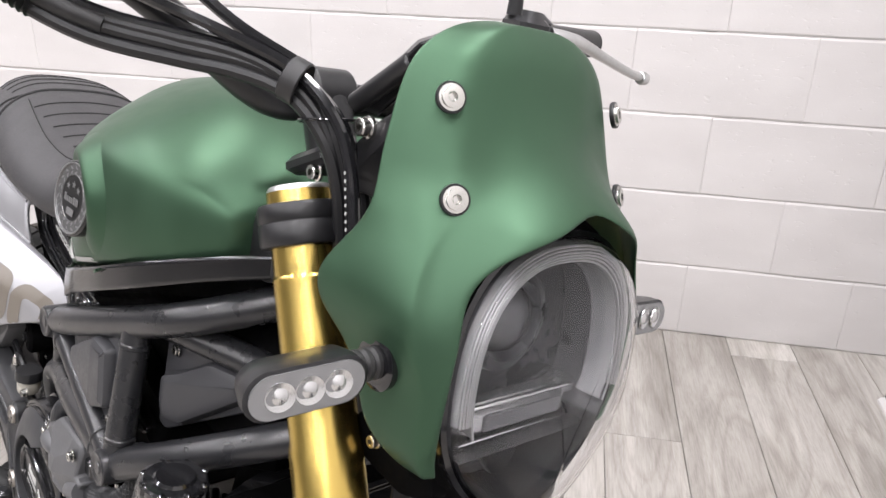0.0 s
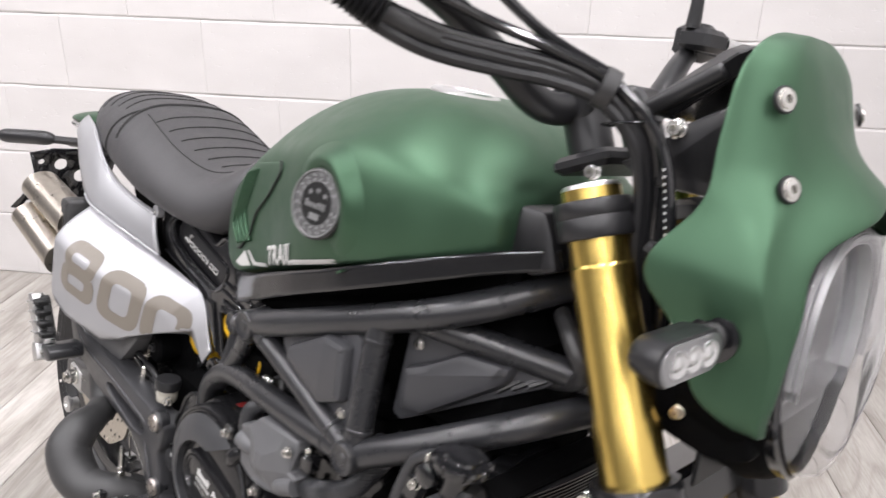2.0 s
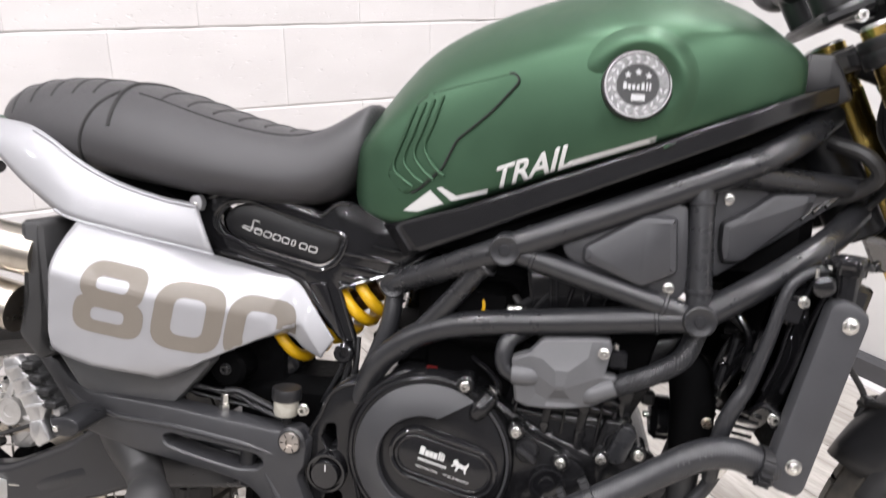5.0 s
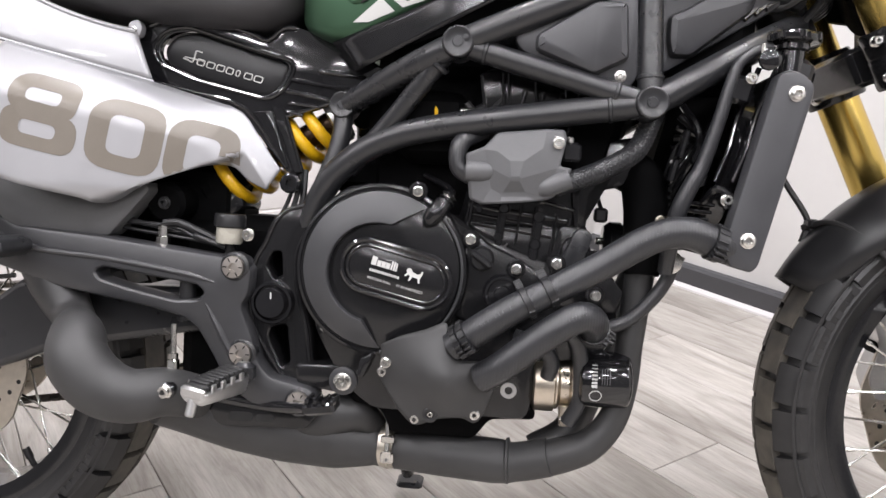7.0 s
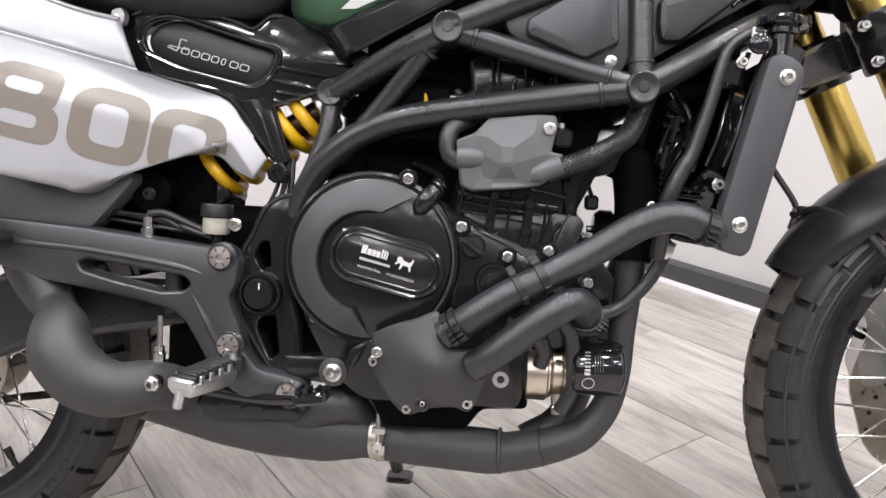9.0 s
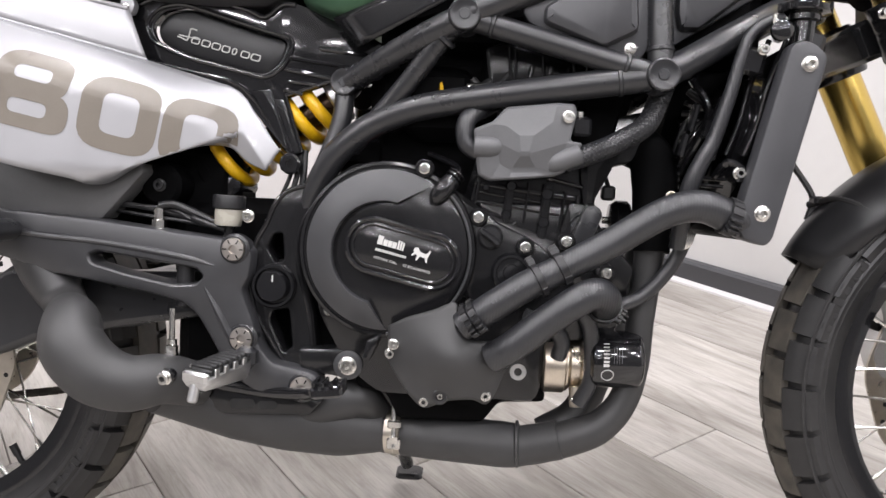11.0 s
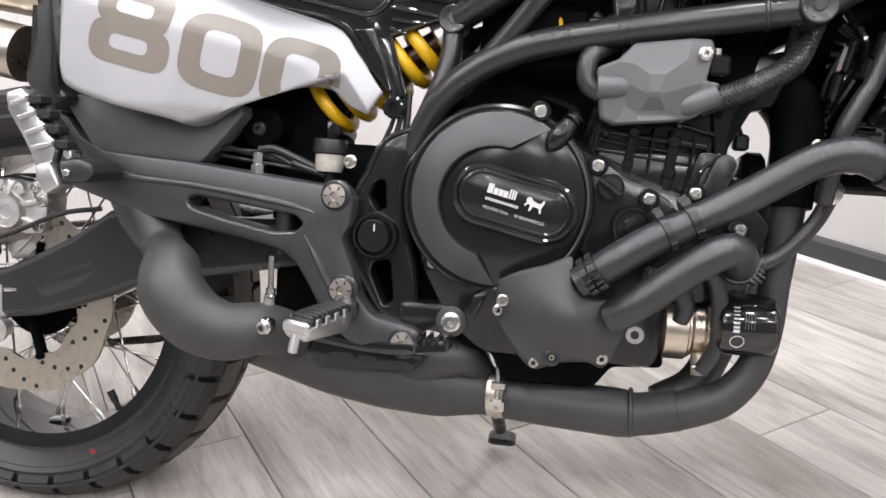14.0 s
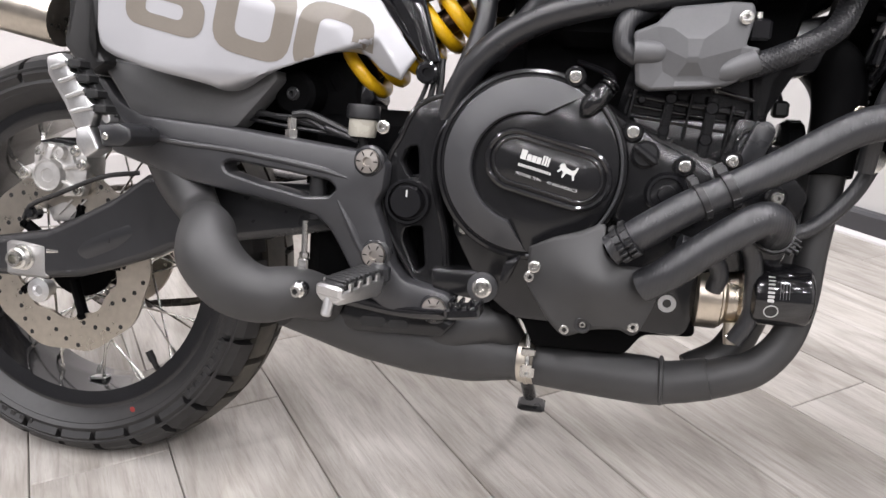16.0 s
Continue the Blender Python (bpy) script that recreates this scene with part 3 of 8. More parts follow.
front_wheel = wheel("front_wheel", FRONT, 0.330, 0.060, 0.247, 0.041, 31, "black spoked front wheel with a chunky tyre", 36, 0.048, 0.045)


def brake_disc(parent, centre, y, r, label, lobes=10):
    """A wave disc on a carrier, the shade in its drilled holes painted as black spots."""
    c = V((centre[0], y, centre[2]))
    n = 120
    outer = [(math.cos(2 * math.pi * k / n) * (r + 0.0022 * math.cos(2 * math.pi * k / n * lobes)), math.sin(2 * math.pi * k / n) * (r + 0.0022 * math.cos(2 * math.pi * k / n * lobes))) for k in range(n)]
    inner = [(math.cos(2 * math.pi * k / n) * (r * 0.62 - 0.003 * math.cos(2 * math.pi * k / n * lobes)), math.sin(2 * math.pi * k / n) * (r * 0.62 - 0.003 * math.cos(2 * math.pi * k / n * lobes))) for k in range(n)]
    rings = [[c + V((x, h, z)) for x, z in o] for o, h in ((inner, -0.0025), (outer, -0.0025), (outer, 0.0025), (inner, 0.0025))]
    disc = part("brake_disc", loft(rings, caps=False, closed=True), BRUSHED, parent, label)
    for k in range(lobes * 4):
        bm = bmesh.new()
        a = 2 * math.pi * k / (lobes * 4)
        rr = r * (0.70, 0.79, 0.87, 0.94)[k % 4]
        for s in (-1, 1):
            lathe([(0.0036, 0), (0.0036, 0.0004), (0.0001, 0.0004)], c + V((math.cos(a) * rr, s * 0.0023, math.sin(a) * rr)), (0, s, 0), bm, 10, caps=False)
        part("drilled_hole", bm, SEAM_HOLE_BLACK, parent)
    bm = bmesh.new()
    for k in range(5):
        a = 2 * math.pi * k / 5
        rod(c + V((math.cos(a) * 0.03, 0.004, math.sin(a) * 0.03)), c + V((math.cos(a) * r * 0.66, 0.002, math.sin(a) * r * 0.66)), 0.008, bm, 8)
        hexbolt(c + V((math.cos(a) * r * 0.62, -0.003, math.sin(a) * r * 0.62)), RIGHT, 0.006, 0.005, bm)
    part("disc_carrier", bm, SHADE_CASTING, parent, "black disc carrier with bolts")
    return disc


brake_disc(rear_wheel, REAR, 0.012, 0.138, "drilled wavy rear brake disc")
brake_disc(front_wheel, FRONT, -0.066, 0.160, "drilled wavy front brake disc")
brake_disc(front_wheel, FRONT, 0.066, 0.160, "drilled wavy front brake disc")

part("paint_dot", lathe([(0.0001, 0.0008), (0.004, 0.0006), (0.0045, 0.0)], (0.0686, 0.0075, 0.0661), RIGHT, n=14), RED, rear_wheel, "small red paint dot")
part("wheel_weight", box((-0.035, 0.078, 0.0825), (0.028, 0.018, 0.004), None, pose(0, 0, 0, 0, -8, 0), bevel=0.001), ALU, rear_wheel, "small grey balance weight")

# ---- frame of welded tubes
def both(name, pts, r, mat=FRAME, label="", sides=(1, -1), **k):
    for s in sides:
        bpart(name, tube([(p[0], p[1] * s, p[2]) for p in pts], r, **k), mat, label)


NODE_A, NODE_B, NODE_C = (0.7285, -0.153, 0.754), (0.952, -0.163, 0.6925), (0.578, -0.072, 0.685)
HEAD_UP, HEAD_LOW = (1.105, -0.035, 0.932), (1.150, -0.030, 0.815)
both("upper_frame_tube", [NODE_C, NODE_A, (0.945, -0.148, 0.846), (1.035, -0.122, 0.888), HEAD_UP], 0.0165, label="satin black upper frame tube", per=8)
both("lower_frame_tube", [(0.537, -0.088, 0.524), (0.565, -0.104, 0.578), (0.592, -0.112, 0.609), (0.629, -0.118, 0.634), (0.687, -0.130, 0.6535), (0.791, -0.147, 0.670), NODE_B], 0.0160, label="satin black lower frame tube")
both("head_tube_brace", [NODE_B, (1.03, -0.143, 0.741), (1.10, -0.100, 0.785), HEAD_LOW], 0.0165)
both("frame_strut", [NODE_A, NODE_B], 0.0135)
both("frame_strut", [NODE_B, (0.945, -0.148, 0.842)], 0.0145)
both("frame_strut", [(0.972, -0.138, 0.858), (1.145, -0.050, 0.845)], 0.0145)
both("frame_strut", [(0.713, -0.146, 0.744), (0.651, -0.122, 0.667), (0.594, -0.108, 0.602)], 0.0125)
both("frame_strut", [NODE_C, (0.573, -0.082, 0.626), (0.536, -0.088, 0.528)], 0.0125)
for p, r in ((NODE_A, 0.0190), (NODE_B, 0.0190), (NODE_C, 0.0175)):
    for s in (1, -1):
        q = V((p[0], p[1] * s, p[2]))
        d = V((0, -s, 0))
        bm = lathe([(r, -0.02), (r, 0.014), (r * 0.94, 0.0175), (r * 0.86, 0.0185), (r * 0.70, 0.0180), (r * 0.62, 0.0172), (r * 0.34, 0.0172), (r * 0.30, 0.0182), (0.0001, 0.0182)], q, d, n=28)
        bpart("frame_node_cap", bm, FRAME, "round black cap on a frame joint")
bpart("steering_head", rod((1.075, 0, 0.965), (1.165, 0, 0.785), 0.034, chamfer=0.004), FRAME, "black steering head tube")

# ---- front end: everything along the fork's rake
RAKE = V((0.432, 0, -0.902)).normalized()
FORK_TOP = V((1.126, -0.106, 1.034))


def fork_at(d, side=-1):
    return V((FORK_TOP.x, 0.106 * side, FORK_TOP.z)) + RAKE * d


for side in (-1, 1):
    leg = bpart("fork_upper_tube", lathe([(0.0262, 0.002), (0.0262, 0.066), (0.0262, 0.0665), (0.0275, 0.069), (0.0275, 0.195), (0.0290, 0.200), (0.0290, 0.47), (0.0275, 0.475), (0.0275, 0.56), (0.022, 0.565)], fork_at(0, side), RAKE, n=40), GOLD, "gold anodised upper fork tube", sharp=25)
    part("fork_cap", lathe([(0.0255, 0.004), (0.0252, 0.0), (0.0236, -0.0022), (0.0150, -0.0028), (0.0146, -0.0010), (0.0001, -0.0010)], fork_at(0, side), RAKE, n=36), ALU, leg, "machined fork cap")
    part("fork_stanchion", rod(fork_at(0.56, side), fork_at(0.70, side), 0.0215), STEEL, leg, "polished fork stanchion")
    part("fork_foot", rod(fork_at(0.68, side), fork_at(0.80, side), 0.027, chamfer=0.004), SHADE_CASTING, leg, "black fork foot")
# triple clamps
bm = bmesh.new()
for side in (-1, 1):
    lathe([(0.0265, 0), (0.033, 0.0), (0.0345, 0.003), (0.0345, 0.013), (0.0335, 0.0145), (0.0345, 0.016), (0.0345, 0.030), (0.033, 0.033), (0.0265, 0.033)], fork_at(0.012, side), RAKE, bm, 36, caps=False, closed=True)
nrm = RAKE.cross(V((0, 1, 0)))
mid = fork_at(0.028, -1)
m = Matrix((nrm, V((0, 1, 0)), -RAKE)).transposed().to_4x4()
box((mid.x - 0.014, 0, mid.z - 0.006), (0.05, 0.18, 0.026), bm, m, bevel=0.006)
bpart("upper_triple_clamp", bm, PLASTIC, "black upper fork clamp", bevel=0.0008)
bm = bmesh.new()
for side in (-1, 1):
    lathe([(0.030, 0), (0.0385, 0.0), (0.040, 0.003), (0.040, 0.030), (0.0390, 0.032), (0.040, 0.034), (0.040, 0.066), (0.0385, 0.070), (0.030, 0.070)], fork_at(0.252, side), RAKE, bm, 40, caps=False, closed=True)
lo = fork_at(0.287, -1)
box((lo.x - 0.016, 0, lo.z - 0.006), (0.06, 0.15, 0.05), bm, m, bevel=0.006)
clamp = bpart("lower_triple_clamp", bm, ENGINE, "black lower fork clamp", bevel=0.0008)
for side in (-1, 1):
    for d in (0.264, 0.308):
        q = fork_at(d, side) + nrm * -0.036 + V((0, -0.020, 0))
        part("clamp_bolt", hexbolt(q, RIGHT, 0.0062, 0.010), STEEL, clamp)
# bar clamp with risers, and handlebar
bm = bmesh.new()
box((1.096, 0, 1.050), (0.062, 0.175, 0.016), bm, m, bevel=0.005)
bpart("bar_mount", bm, PLASTIC, "black handlebar mount")
for side in (-1, 1):
    bm = bmesh.new()
    rod((1.088, 0.052 * side, 1.052), (1.064, 0.052 * side, 1.098), 0.022, bm, 24, 0.004)
    rod((1.062, 0.030 * side, 1.100), (1.062, 0.074 * side, 1.100), 0.0235, bm, 28, 0.004)
    bpart("handlebar_riser", bm, PLASTIC, "black handlebar riser clamp", bevel=0.0008)
hexb = hexbolt((1.110, -0.080, 1.044), RIGHT, 0.0075, 0.008)
bpart("mount_bolt", hexb, STEEL)
bar = [(1.062, 0.0, 1.098), (1.062, 0.050, 1.096), (1.056, 0.085, 1.090), (1.046, 0.112, 1.098), (1.034, 0.150, 1.124), (1.014, 0.215, 1.164), (0.990, 0.300, 1.186), (0.962, 0.41, 1.188)]
full = [mirror(p) for p in bar[:0:-1]] + bar
bpart("handlebar", tube(full, [0.0112, 0.0112, 0.0125, 0.0152, 0.0155, 0.0155, 0.0150, 0.0142, 0.0150, 0.0155, 0.0155, 0.0152, 0.0125, 0.0112, 0.0112], n=18), PLASTIC, "tapered black handlebar")

# ---- green cowl: rows of height, half width, back edge, fold and inner edge round the headlight
rows = [(1.188, 0.020, 1.222, 0.0), (1.186, 0.048, 1.224, 0.0), (1.178, 0.074, 1.225, 0.0), (1.164, 0.094, 1.226, 0.0), (1.146, 0.105, 1.226, 0.0), (1.115, 0.112, 1.229, 0.0), (1.092, 0.1162, 1.231, 0.0), (1.080, 0.118, 1.233, 0.0),
        (1.066, 0.1200, 1.235, 0.032), (1.056, 0.1222, 1.235, 0.056), (1.042, 0.1250, 1.230, 0.078), (1.027, 0.1298, 1.220, 0.091), (1.012, 0.1340, 1.211, 0.0965), (1.000, 0.1362, 1.206, 0.0985), (0.986, 0.1350, 1.206, 0.0995), (0.972, 0.130, 1.213, 0.1000), (0.956, 0.122, 1.232, 0.099), (0.938, 0.120, 1.247, 0.100), (0.916, 0.119, 1.257, 0.099), (0.898, 0.116, 1.268, 0.096), (0.886, 0.106, 1.298, 0.092)]


def face_x(y, z):
    """The cowl's front surface, before the fold at its sides."""
    near = math.hypot(y / 0.102, max(0.0, z - 0.945) / 0.126) - 1.0
    lip = (0.021 + 0.40 * min(0.055, max(0.0, z - 1.005))) * math.exp(-(near / (0.11 if near < 0 else 0.20)) ** 2) if z > 0.90 else 0.017
    return min(1.270 + 0.340 * (1.135 - z), 1.317) - 0.35 * y * y - 0.20 * max(0.0, abs(y) - 0.038) - (0.012 if z > 1.17 else 0.0) * (z - 1.17) / 0.018 + lip


def cowl_row(z, w, xe, inner):
    pts = []
    for k in range(9):
        t = k / 8
        y = inner + (w - inner) * (1 - (1 - t) ** 1.25)
        fold = max(0.0, (t - 0.62) / 0.38)
        fold = fold * fold * (3 - 2 * fold)
        x = face_x(y, z) * (1 - fold) + xe * fold
        pts.append(V((x, -y, z)))
    return pts


bm = bmesh.new()
half_rows = [cowl_row(*r) for r in rows]
grid = [[p for p in reversed([V((q.x, -q.y, q.z)) for q in r])] + r for r in half_rows]
vs = [[bm.verts.new(p) for p in g] for g in grid]
for i in range(len(vs) - 1):
    for j in range(17):
        if j == 8 and rows[i + 1][3] > 0:
            continue
        bm.faces.new((vs[i][j], vs[i][j + 1], vs[i + 1][j + 1], vs[i + 1][j]))
bmesh.ops.remove_doubles(bm, verts=bm.verts, dist=0.0002)
cowl = bpart("headlight_cowl", bm, GREEN, "matte metallic green headlight cowl", sharp=60, solid=0.003, subsurf=2)
for y in (-0.0905, 0.0905):
    for x, z in ((1.259, 1.135), (1.281, 1.073)):
        p = V((x + 0.001, y, z))
        d = V((0.86, 0.36 if y > 0 else -0.36, 0.32)).normalized()
        part("cowl_grommet", lathe([(0.0055, -0.002), (0.0104, -0.002), (0.0108, 0.0), (0.0104, 0.0014), (0.0088, 0.0016)], p, d, n=28, caps=False), PLASTIC, cowl, "black rubber grommet")
        part("cowl_bolt", hexbolt(p + d * 0.0008, d, 0.0086, 0.0032), STEEL, cowl, "domed stainless bolt")

# ---- headlight: dark bucket, recessed crossbar and beams, light guide and bulging clear lens
tilt = Matrix.Translation((1.313, 0, 0.945)) @ pose(0, 0, 0, 0, -5, 0)


def lamp_outline(grow=0.0, n=48):
    """Closed outline in y and z: a round arch on top, tapering to a rounded base."""
    out = []
    for k in range(n):
        a = 2 * math.pi * k / n
        y, z = math.cos(a), math.sin(a)
        ry = 0.099 if z > 0 else 0.099 - 0.036 * z * z
        rz = 0.112 if z > 0 else 0.118
        e = 0.80 if z > 0 else 0.88
        out.append(((ry + grow) * math.copysign(abs(y) ** e, y), (rz + grow) * math.copysign(abs(z) ** e, z)))
    return out


def lamp_ring(x, grow):
    return [tilt @ V((x, y, z)) for y, z in lamp_outline(grow)]


def lamp_box(name, c, size, bev, mat, label=""):
    bm = box(c, size, bevel=bev)
    bm.transform(tilt)
    return part(name, bm, mat, headlight, label)


headlight = bpart("headlight", loft([lamp_ring(-0.10, -0.05), lamp_ring(-0.07, -0.012), lamp_ring(-0.02, 0.000), lamp_ring(0.004, 0.000), lamp_ring(0.006, -0.0035), lamp_ring(-0.060, -0.010)], caps=False), GLOSSY, "round-topped LED headlight in a gloss black bucket")
lens_rings = [lamp_ring(0.000, -0.0045), lamp_ring(0.014, -0.0060), lamp_ring(0.024, -0.0120), lamp_ring(0.031, -0.027), lamp_ring(0.036, -0.046), lamp_ring(0.038, -0.068)]
lens = part("lens", loft(lens_rings, caps=True), LENS, headlight, "clear bulging headlight lens", solid=0.0025)
lens.visible_shadow = False
part("lamp_shroud", loft([lamp_ring(-0.004, -0.0005), lamp_ring(-0.012, 0.006), lamp_ring(-0.028, 0.012), lamp_ring(-0.075, 0.004), lamp_ring(-0.095, -0.040)], caps=False), SHADE_CASTING, headlight, "black shroud round the lamp")
part("lamp_backing", loft([lamp_ring(-0.048, -0.010), lamp_ring(-0.056, -0.06)]), LAMPGREY, headlight, "smoky grey lamp interior")
wall = loft([lamp_ring(0.006, -0.0070), lamp_ring(-0.048, -0.0130)], caps=False)
part("lamp_wall", wall, LAMPMID, headlight, "satin grey inner wall")
guide = loft([lamp_ring(-0.002, -0.0085), lamp_ring(0.010, -0.0095), lamp_ring(0.014, -0.0150), lamp_ring(0.010, -0.0215), lamp_ring(-0.012, -0.0240)], caps=False, closed=True)
bmesh.ops.delete(guide, geom=[v for v in guide.verts if (tilt.inverted() @ v.co).z < -0.030], context="VERTS")
part("light_guide", guide, GUIDE, headlight, "milky horseshoe daytime light guide")
for g in (-0.0098, -0.0118, -0.0138, -0.0158, -0.0180, -0.0205):
    ring = [p for p in lamp_ring(0.0148 - 0.40 * abs(-0.0148 - g), g) if (tilt.inverted() @ p).z > -0.030]
    lead = max(range(len(ring)), key=lambda i: (ring[i] - ring[i - 1]).length)
    part("guide_line", tube(ring[lead:] + ring[:lead], 0.0008, n=6, per=1), BADGE, headlight)
fwd = tilt.to_3x3() @ V((1, 0, 0))
liner = loft([lamp_ring(0.007, -0.0085), lamp_ring(-0.046, -0.0145)], caps=False)
bmesh.ops.delete(liner, geom=[v for v in liner.verts if (tilt.inverted() @ v.co).z > -0.042], context="VERTS")
part("lower_liner", liner, LAMPDARK, headlight, "dark lining of the lower lamp half")
lamp_box("lower_backing", (-0.050, 0, -0.085), (0.004, 0.168, 0.080), 0.001, LAMPDARK, "dark lower lamp backing")
lamp_box("bar_shelf", (-0.028, 0, -0.056), (0.050, 0.158, 0.006), 0.002, GLOSSY, "gloss black shelf under the crossbar")
part("projector_ring", lathe([(0.044, 0.0), (0.042, 0.010), (0.033, 0.014), (0.030, 0.008), (0.028, 0.000)], tilt @ V((-0.048, 0.004, 0.030)), fwd, n=40, caps=False), LAMPGREY, headlight, "grey projector ring")
part("projector_lens", lathe([(0.029, 0.002), (0.024, 0.012), (0.013, 0.019), (0.0001, 0.021)], tilt @ V((-0.048, 0.004, 0.030)), fwd, n=36, caps=False), LAMPMID, headlight, "domed projector lens")
part("low_reflector", lathe([(0.020, 0.006), (0.018, 0.0), (0.011, -0.006), (0.0001, -0.008)], tilt @ V((-0.036, 0.008, -0.078)), fwd, n=32, caps=False), LAMPDARK, headlight, "dark low beam bowl")
lamp_box("low_beam_chip", (-0.028, 0.006, -0.066), (0.004, 0.020, 0.012), 0.002, CHROME, "bright low beam reflector")
lamp_box("light_bar", (-0.026, 0, -0.036), (0.026, 0.124, 0.026), 0.007, LAMPSILVER, "silver crossbar between the beams")
lamp_box("bar_inset", (-0.0125, 0.006, -0.037), (0.003, 0.086, 0.014), 0.001, LAMPMID, "grey inset of the crossbar")
for s in (-1, 1):
    lamp_box("bar_wing", (-0.030, 0.068 * s, -0.030), (0.022, 0.024, 0.016), 0.004, LAMPSILVER, "silver end of the crossbar")
for z in (-0.0225, -0.0500):
    lamp_box("bar_edge", (-0.0135, 0, z), (0.004, 0.122, 0.0024), 0.0006, CHROME, "bright edge of the crossbar")

# ---- turn signals
def turn_signal(base, out, forward):
    base, out, forward = V(base), V(out).normalized(), V(forward).normalized()
    up = out.cross(forward)
    if up.z < 0:
        up = -up
    mm = Matrix((out, up, forward)).transposed().to_4x4()
    mm.translation = base + out * 0.060
    body = [[mm @ V((x * sx, y * sy, z)) for x, y in pill] for z, sx, sy in ((-0.022, 0.72, 0.55), (-0.016, 0.93, 0.86), (0.0, 1.0, 1.0), (0.010, 1.0, 1.0), (0.011, 0.93, 0.88))]
    ob = bpart("turn_signal", loft(body), PLASTIC, "black pod turn signal with three clear LEDs", sharp=40)
    face = [[mm @ V((x * 0.93, y * 0.88, z)) for x, y in pill] for z in (0.0112, 0.0125)]
    part("signal_lens", loft(face), SIGNAL, ob, "clear ribbed lens")
    for dx in (-0.020, 0.0, 0.020):
        part("led", lathe([(0.0100, 0.0126), (0.0096, 0.0140), (0.0056, 0.0128), (0.0032, 0.0144), (0.0001, 0.0150)], mm @ V((dx, 0, 0)), forward, n=20, caps=False), LAMPSILVER, ob, "bright LED bowl")
    bm = bmesh.new()
    for k in range(5):
        lathe([(0.0095, 0), (0.0115, 0.002), (0.0115, 0.005), (0.0095, 0.007)], base + out * (0.002 + 0.007 * k) - forward * 0.004, out, bm, 20)
    part("stalk", bm, RUBBER, ob, "ribbed rubber stalk")
    part("stalk_seat", lathe([(0.021, -0.004), (0.021, 0.002), (0.016, 0.004), (0.010, 0.003)], base + out * 0.001 - forward * 0.006, out, n=28), GLOSSY, ob, "black oval seat of the stalk")
    return ob


pill = [(0.026 * (1 if math.cos(a) > 0 else -1) * (1 if abs(math.cos(a)) > 1e-6 else 0) + 0.017 * math.cos(a), 0.0165 * math.sin(a)) for a in [2 * math.pi * (k + 0.5) / 28 for k in range(28)]]
turn_signal((1.275, -0.120, 0.957), (-0.05, -1, -0.06), (0.97, -0.20, 0.10))
turn_signal((1.275, 0.120, 0.957), (-0.05, 1, -0.06), (0.97, 0.20, 0.10))

# ---- tank
tank_rows = [  # x, top, bottom, half width, height of the widest line
    (0.505, 0.870, 0.792, 0.050, 0.835), (0.530, 0.905, 0.776, 0.088, 0.842), (0.575, 0.968, 0.758, 0.102, 0.855), (0.620, 1.010, 0.774, 0.113, 0.880), (0.690, 1.043, 0.805, 0.130, 0.902), (0.760, 1.066, 0.832, 0.158, 0.926),
    (0.830, 1.079, 0.862, 0.182, 0.945), (0.900, 1.082, 0.888, 0.188, 0.958), (0.960, 1.070, 0.910, 0.172, 0.970), (1.010, 1.046, 0.924, 0.150, 0.978), (1.045, 1.016, 0.934, 0.126, 0.975), (1.058, 1.000, 0.940, 0.112, 0.970)]


def tank_ring(x, top, bot, w, zm):
    """Section of the tank: a crowned top, a sloping flank down to a firm shoulder, upright sides and a flat base."""
    d, e = top - zm, zm - bot
    half = [(0.0, top), (0.26, top - 0.015 * d), (0.44, top - 0.06 * d), (0.70, top - 0.27 * d), (0.92, top - 0.50 * d), (0.985, top - 0.66 * d), (1.0, zm), (0.995, zm - 0.45 * e), (0.965, bot + 0.16 * e), (0.93, bot), (0.5, bot), (0.0, bot)]
    mid = 0.030 - 0.03 * (x - 0.5)
    return [(x, mid - (w + mid) * f, z) for f, z in half] + [(x, mid + (w + mid) * f, z) for f, z in half[-2:0:-1]]


tank = bpart("fuel_tank", loft([tank_ring(*r) for r in tank_rows]), GREEN, "matte metallic green fuel tank", sharp=70, subsurf=2)

# weld rings where the tubes meet
for p, q, r, d in ((NODE_A, NODE_B, 0.0135, 0.034), (NODE_B, NODE_A, 0.0135, 0.040), (NODE_B, (0.945, -0.148, 0.842), 0.0145, 0.030), ((0.945, -0.148, 0.842), NODE_B, 0.0145, 0.020), (NODE_B, (1.04, -0.115, 0.748), 0.0165, 0.034), (NODE_A, (0.651, -0.122, 0.667), 0.0125, 0.034), (NODE_B, (0.791, -0.147, 0.670), 0.0160, 0.045), (NODE_A, (0.945, -0.146, 0.846), 0.0165, 0.034)):
    u = (V(q) - V(p)).normalized()
    bpart("weld_ring", lathe([(r - 0.001, -0.0035), (r + 0.0012, -0.0015), (r + 0.0012, 0.0015), (r - 0.001, 0.0035)], V(p) + u * d, u, n=24, caps=False), FRAME, "weld bead round a frame tube")

# ---- tools to lay flat shapes on curved bodywork
from mathutils.bvhtree import BVHTree


def surface(ob):
    bpy.context.view_layer.update()
    return BVHTree.FromObject(ob, bpy.context.evaluated_depsgraph_get())


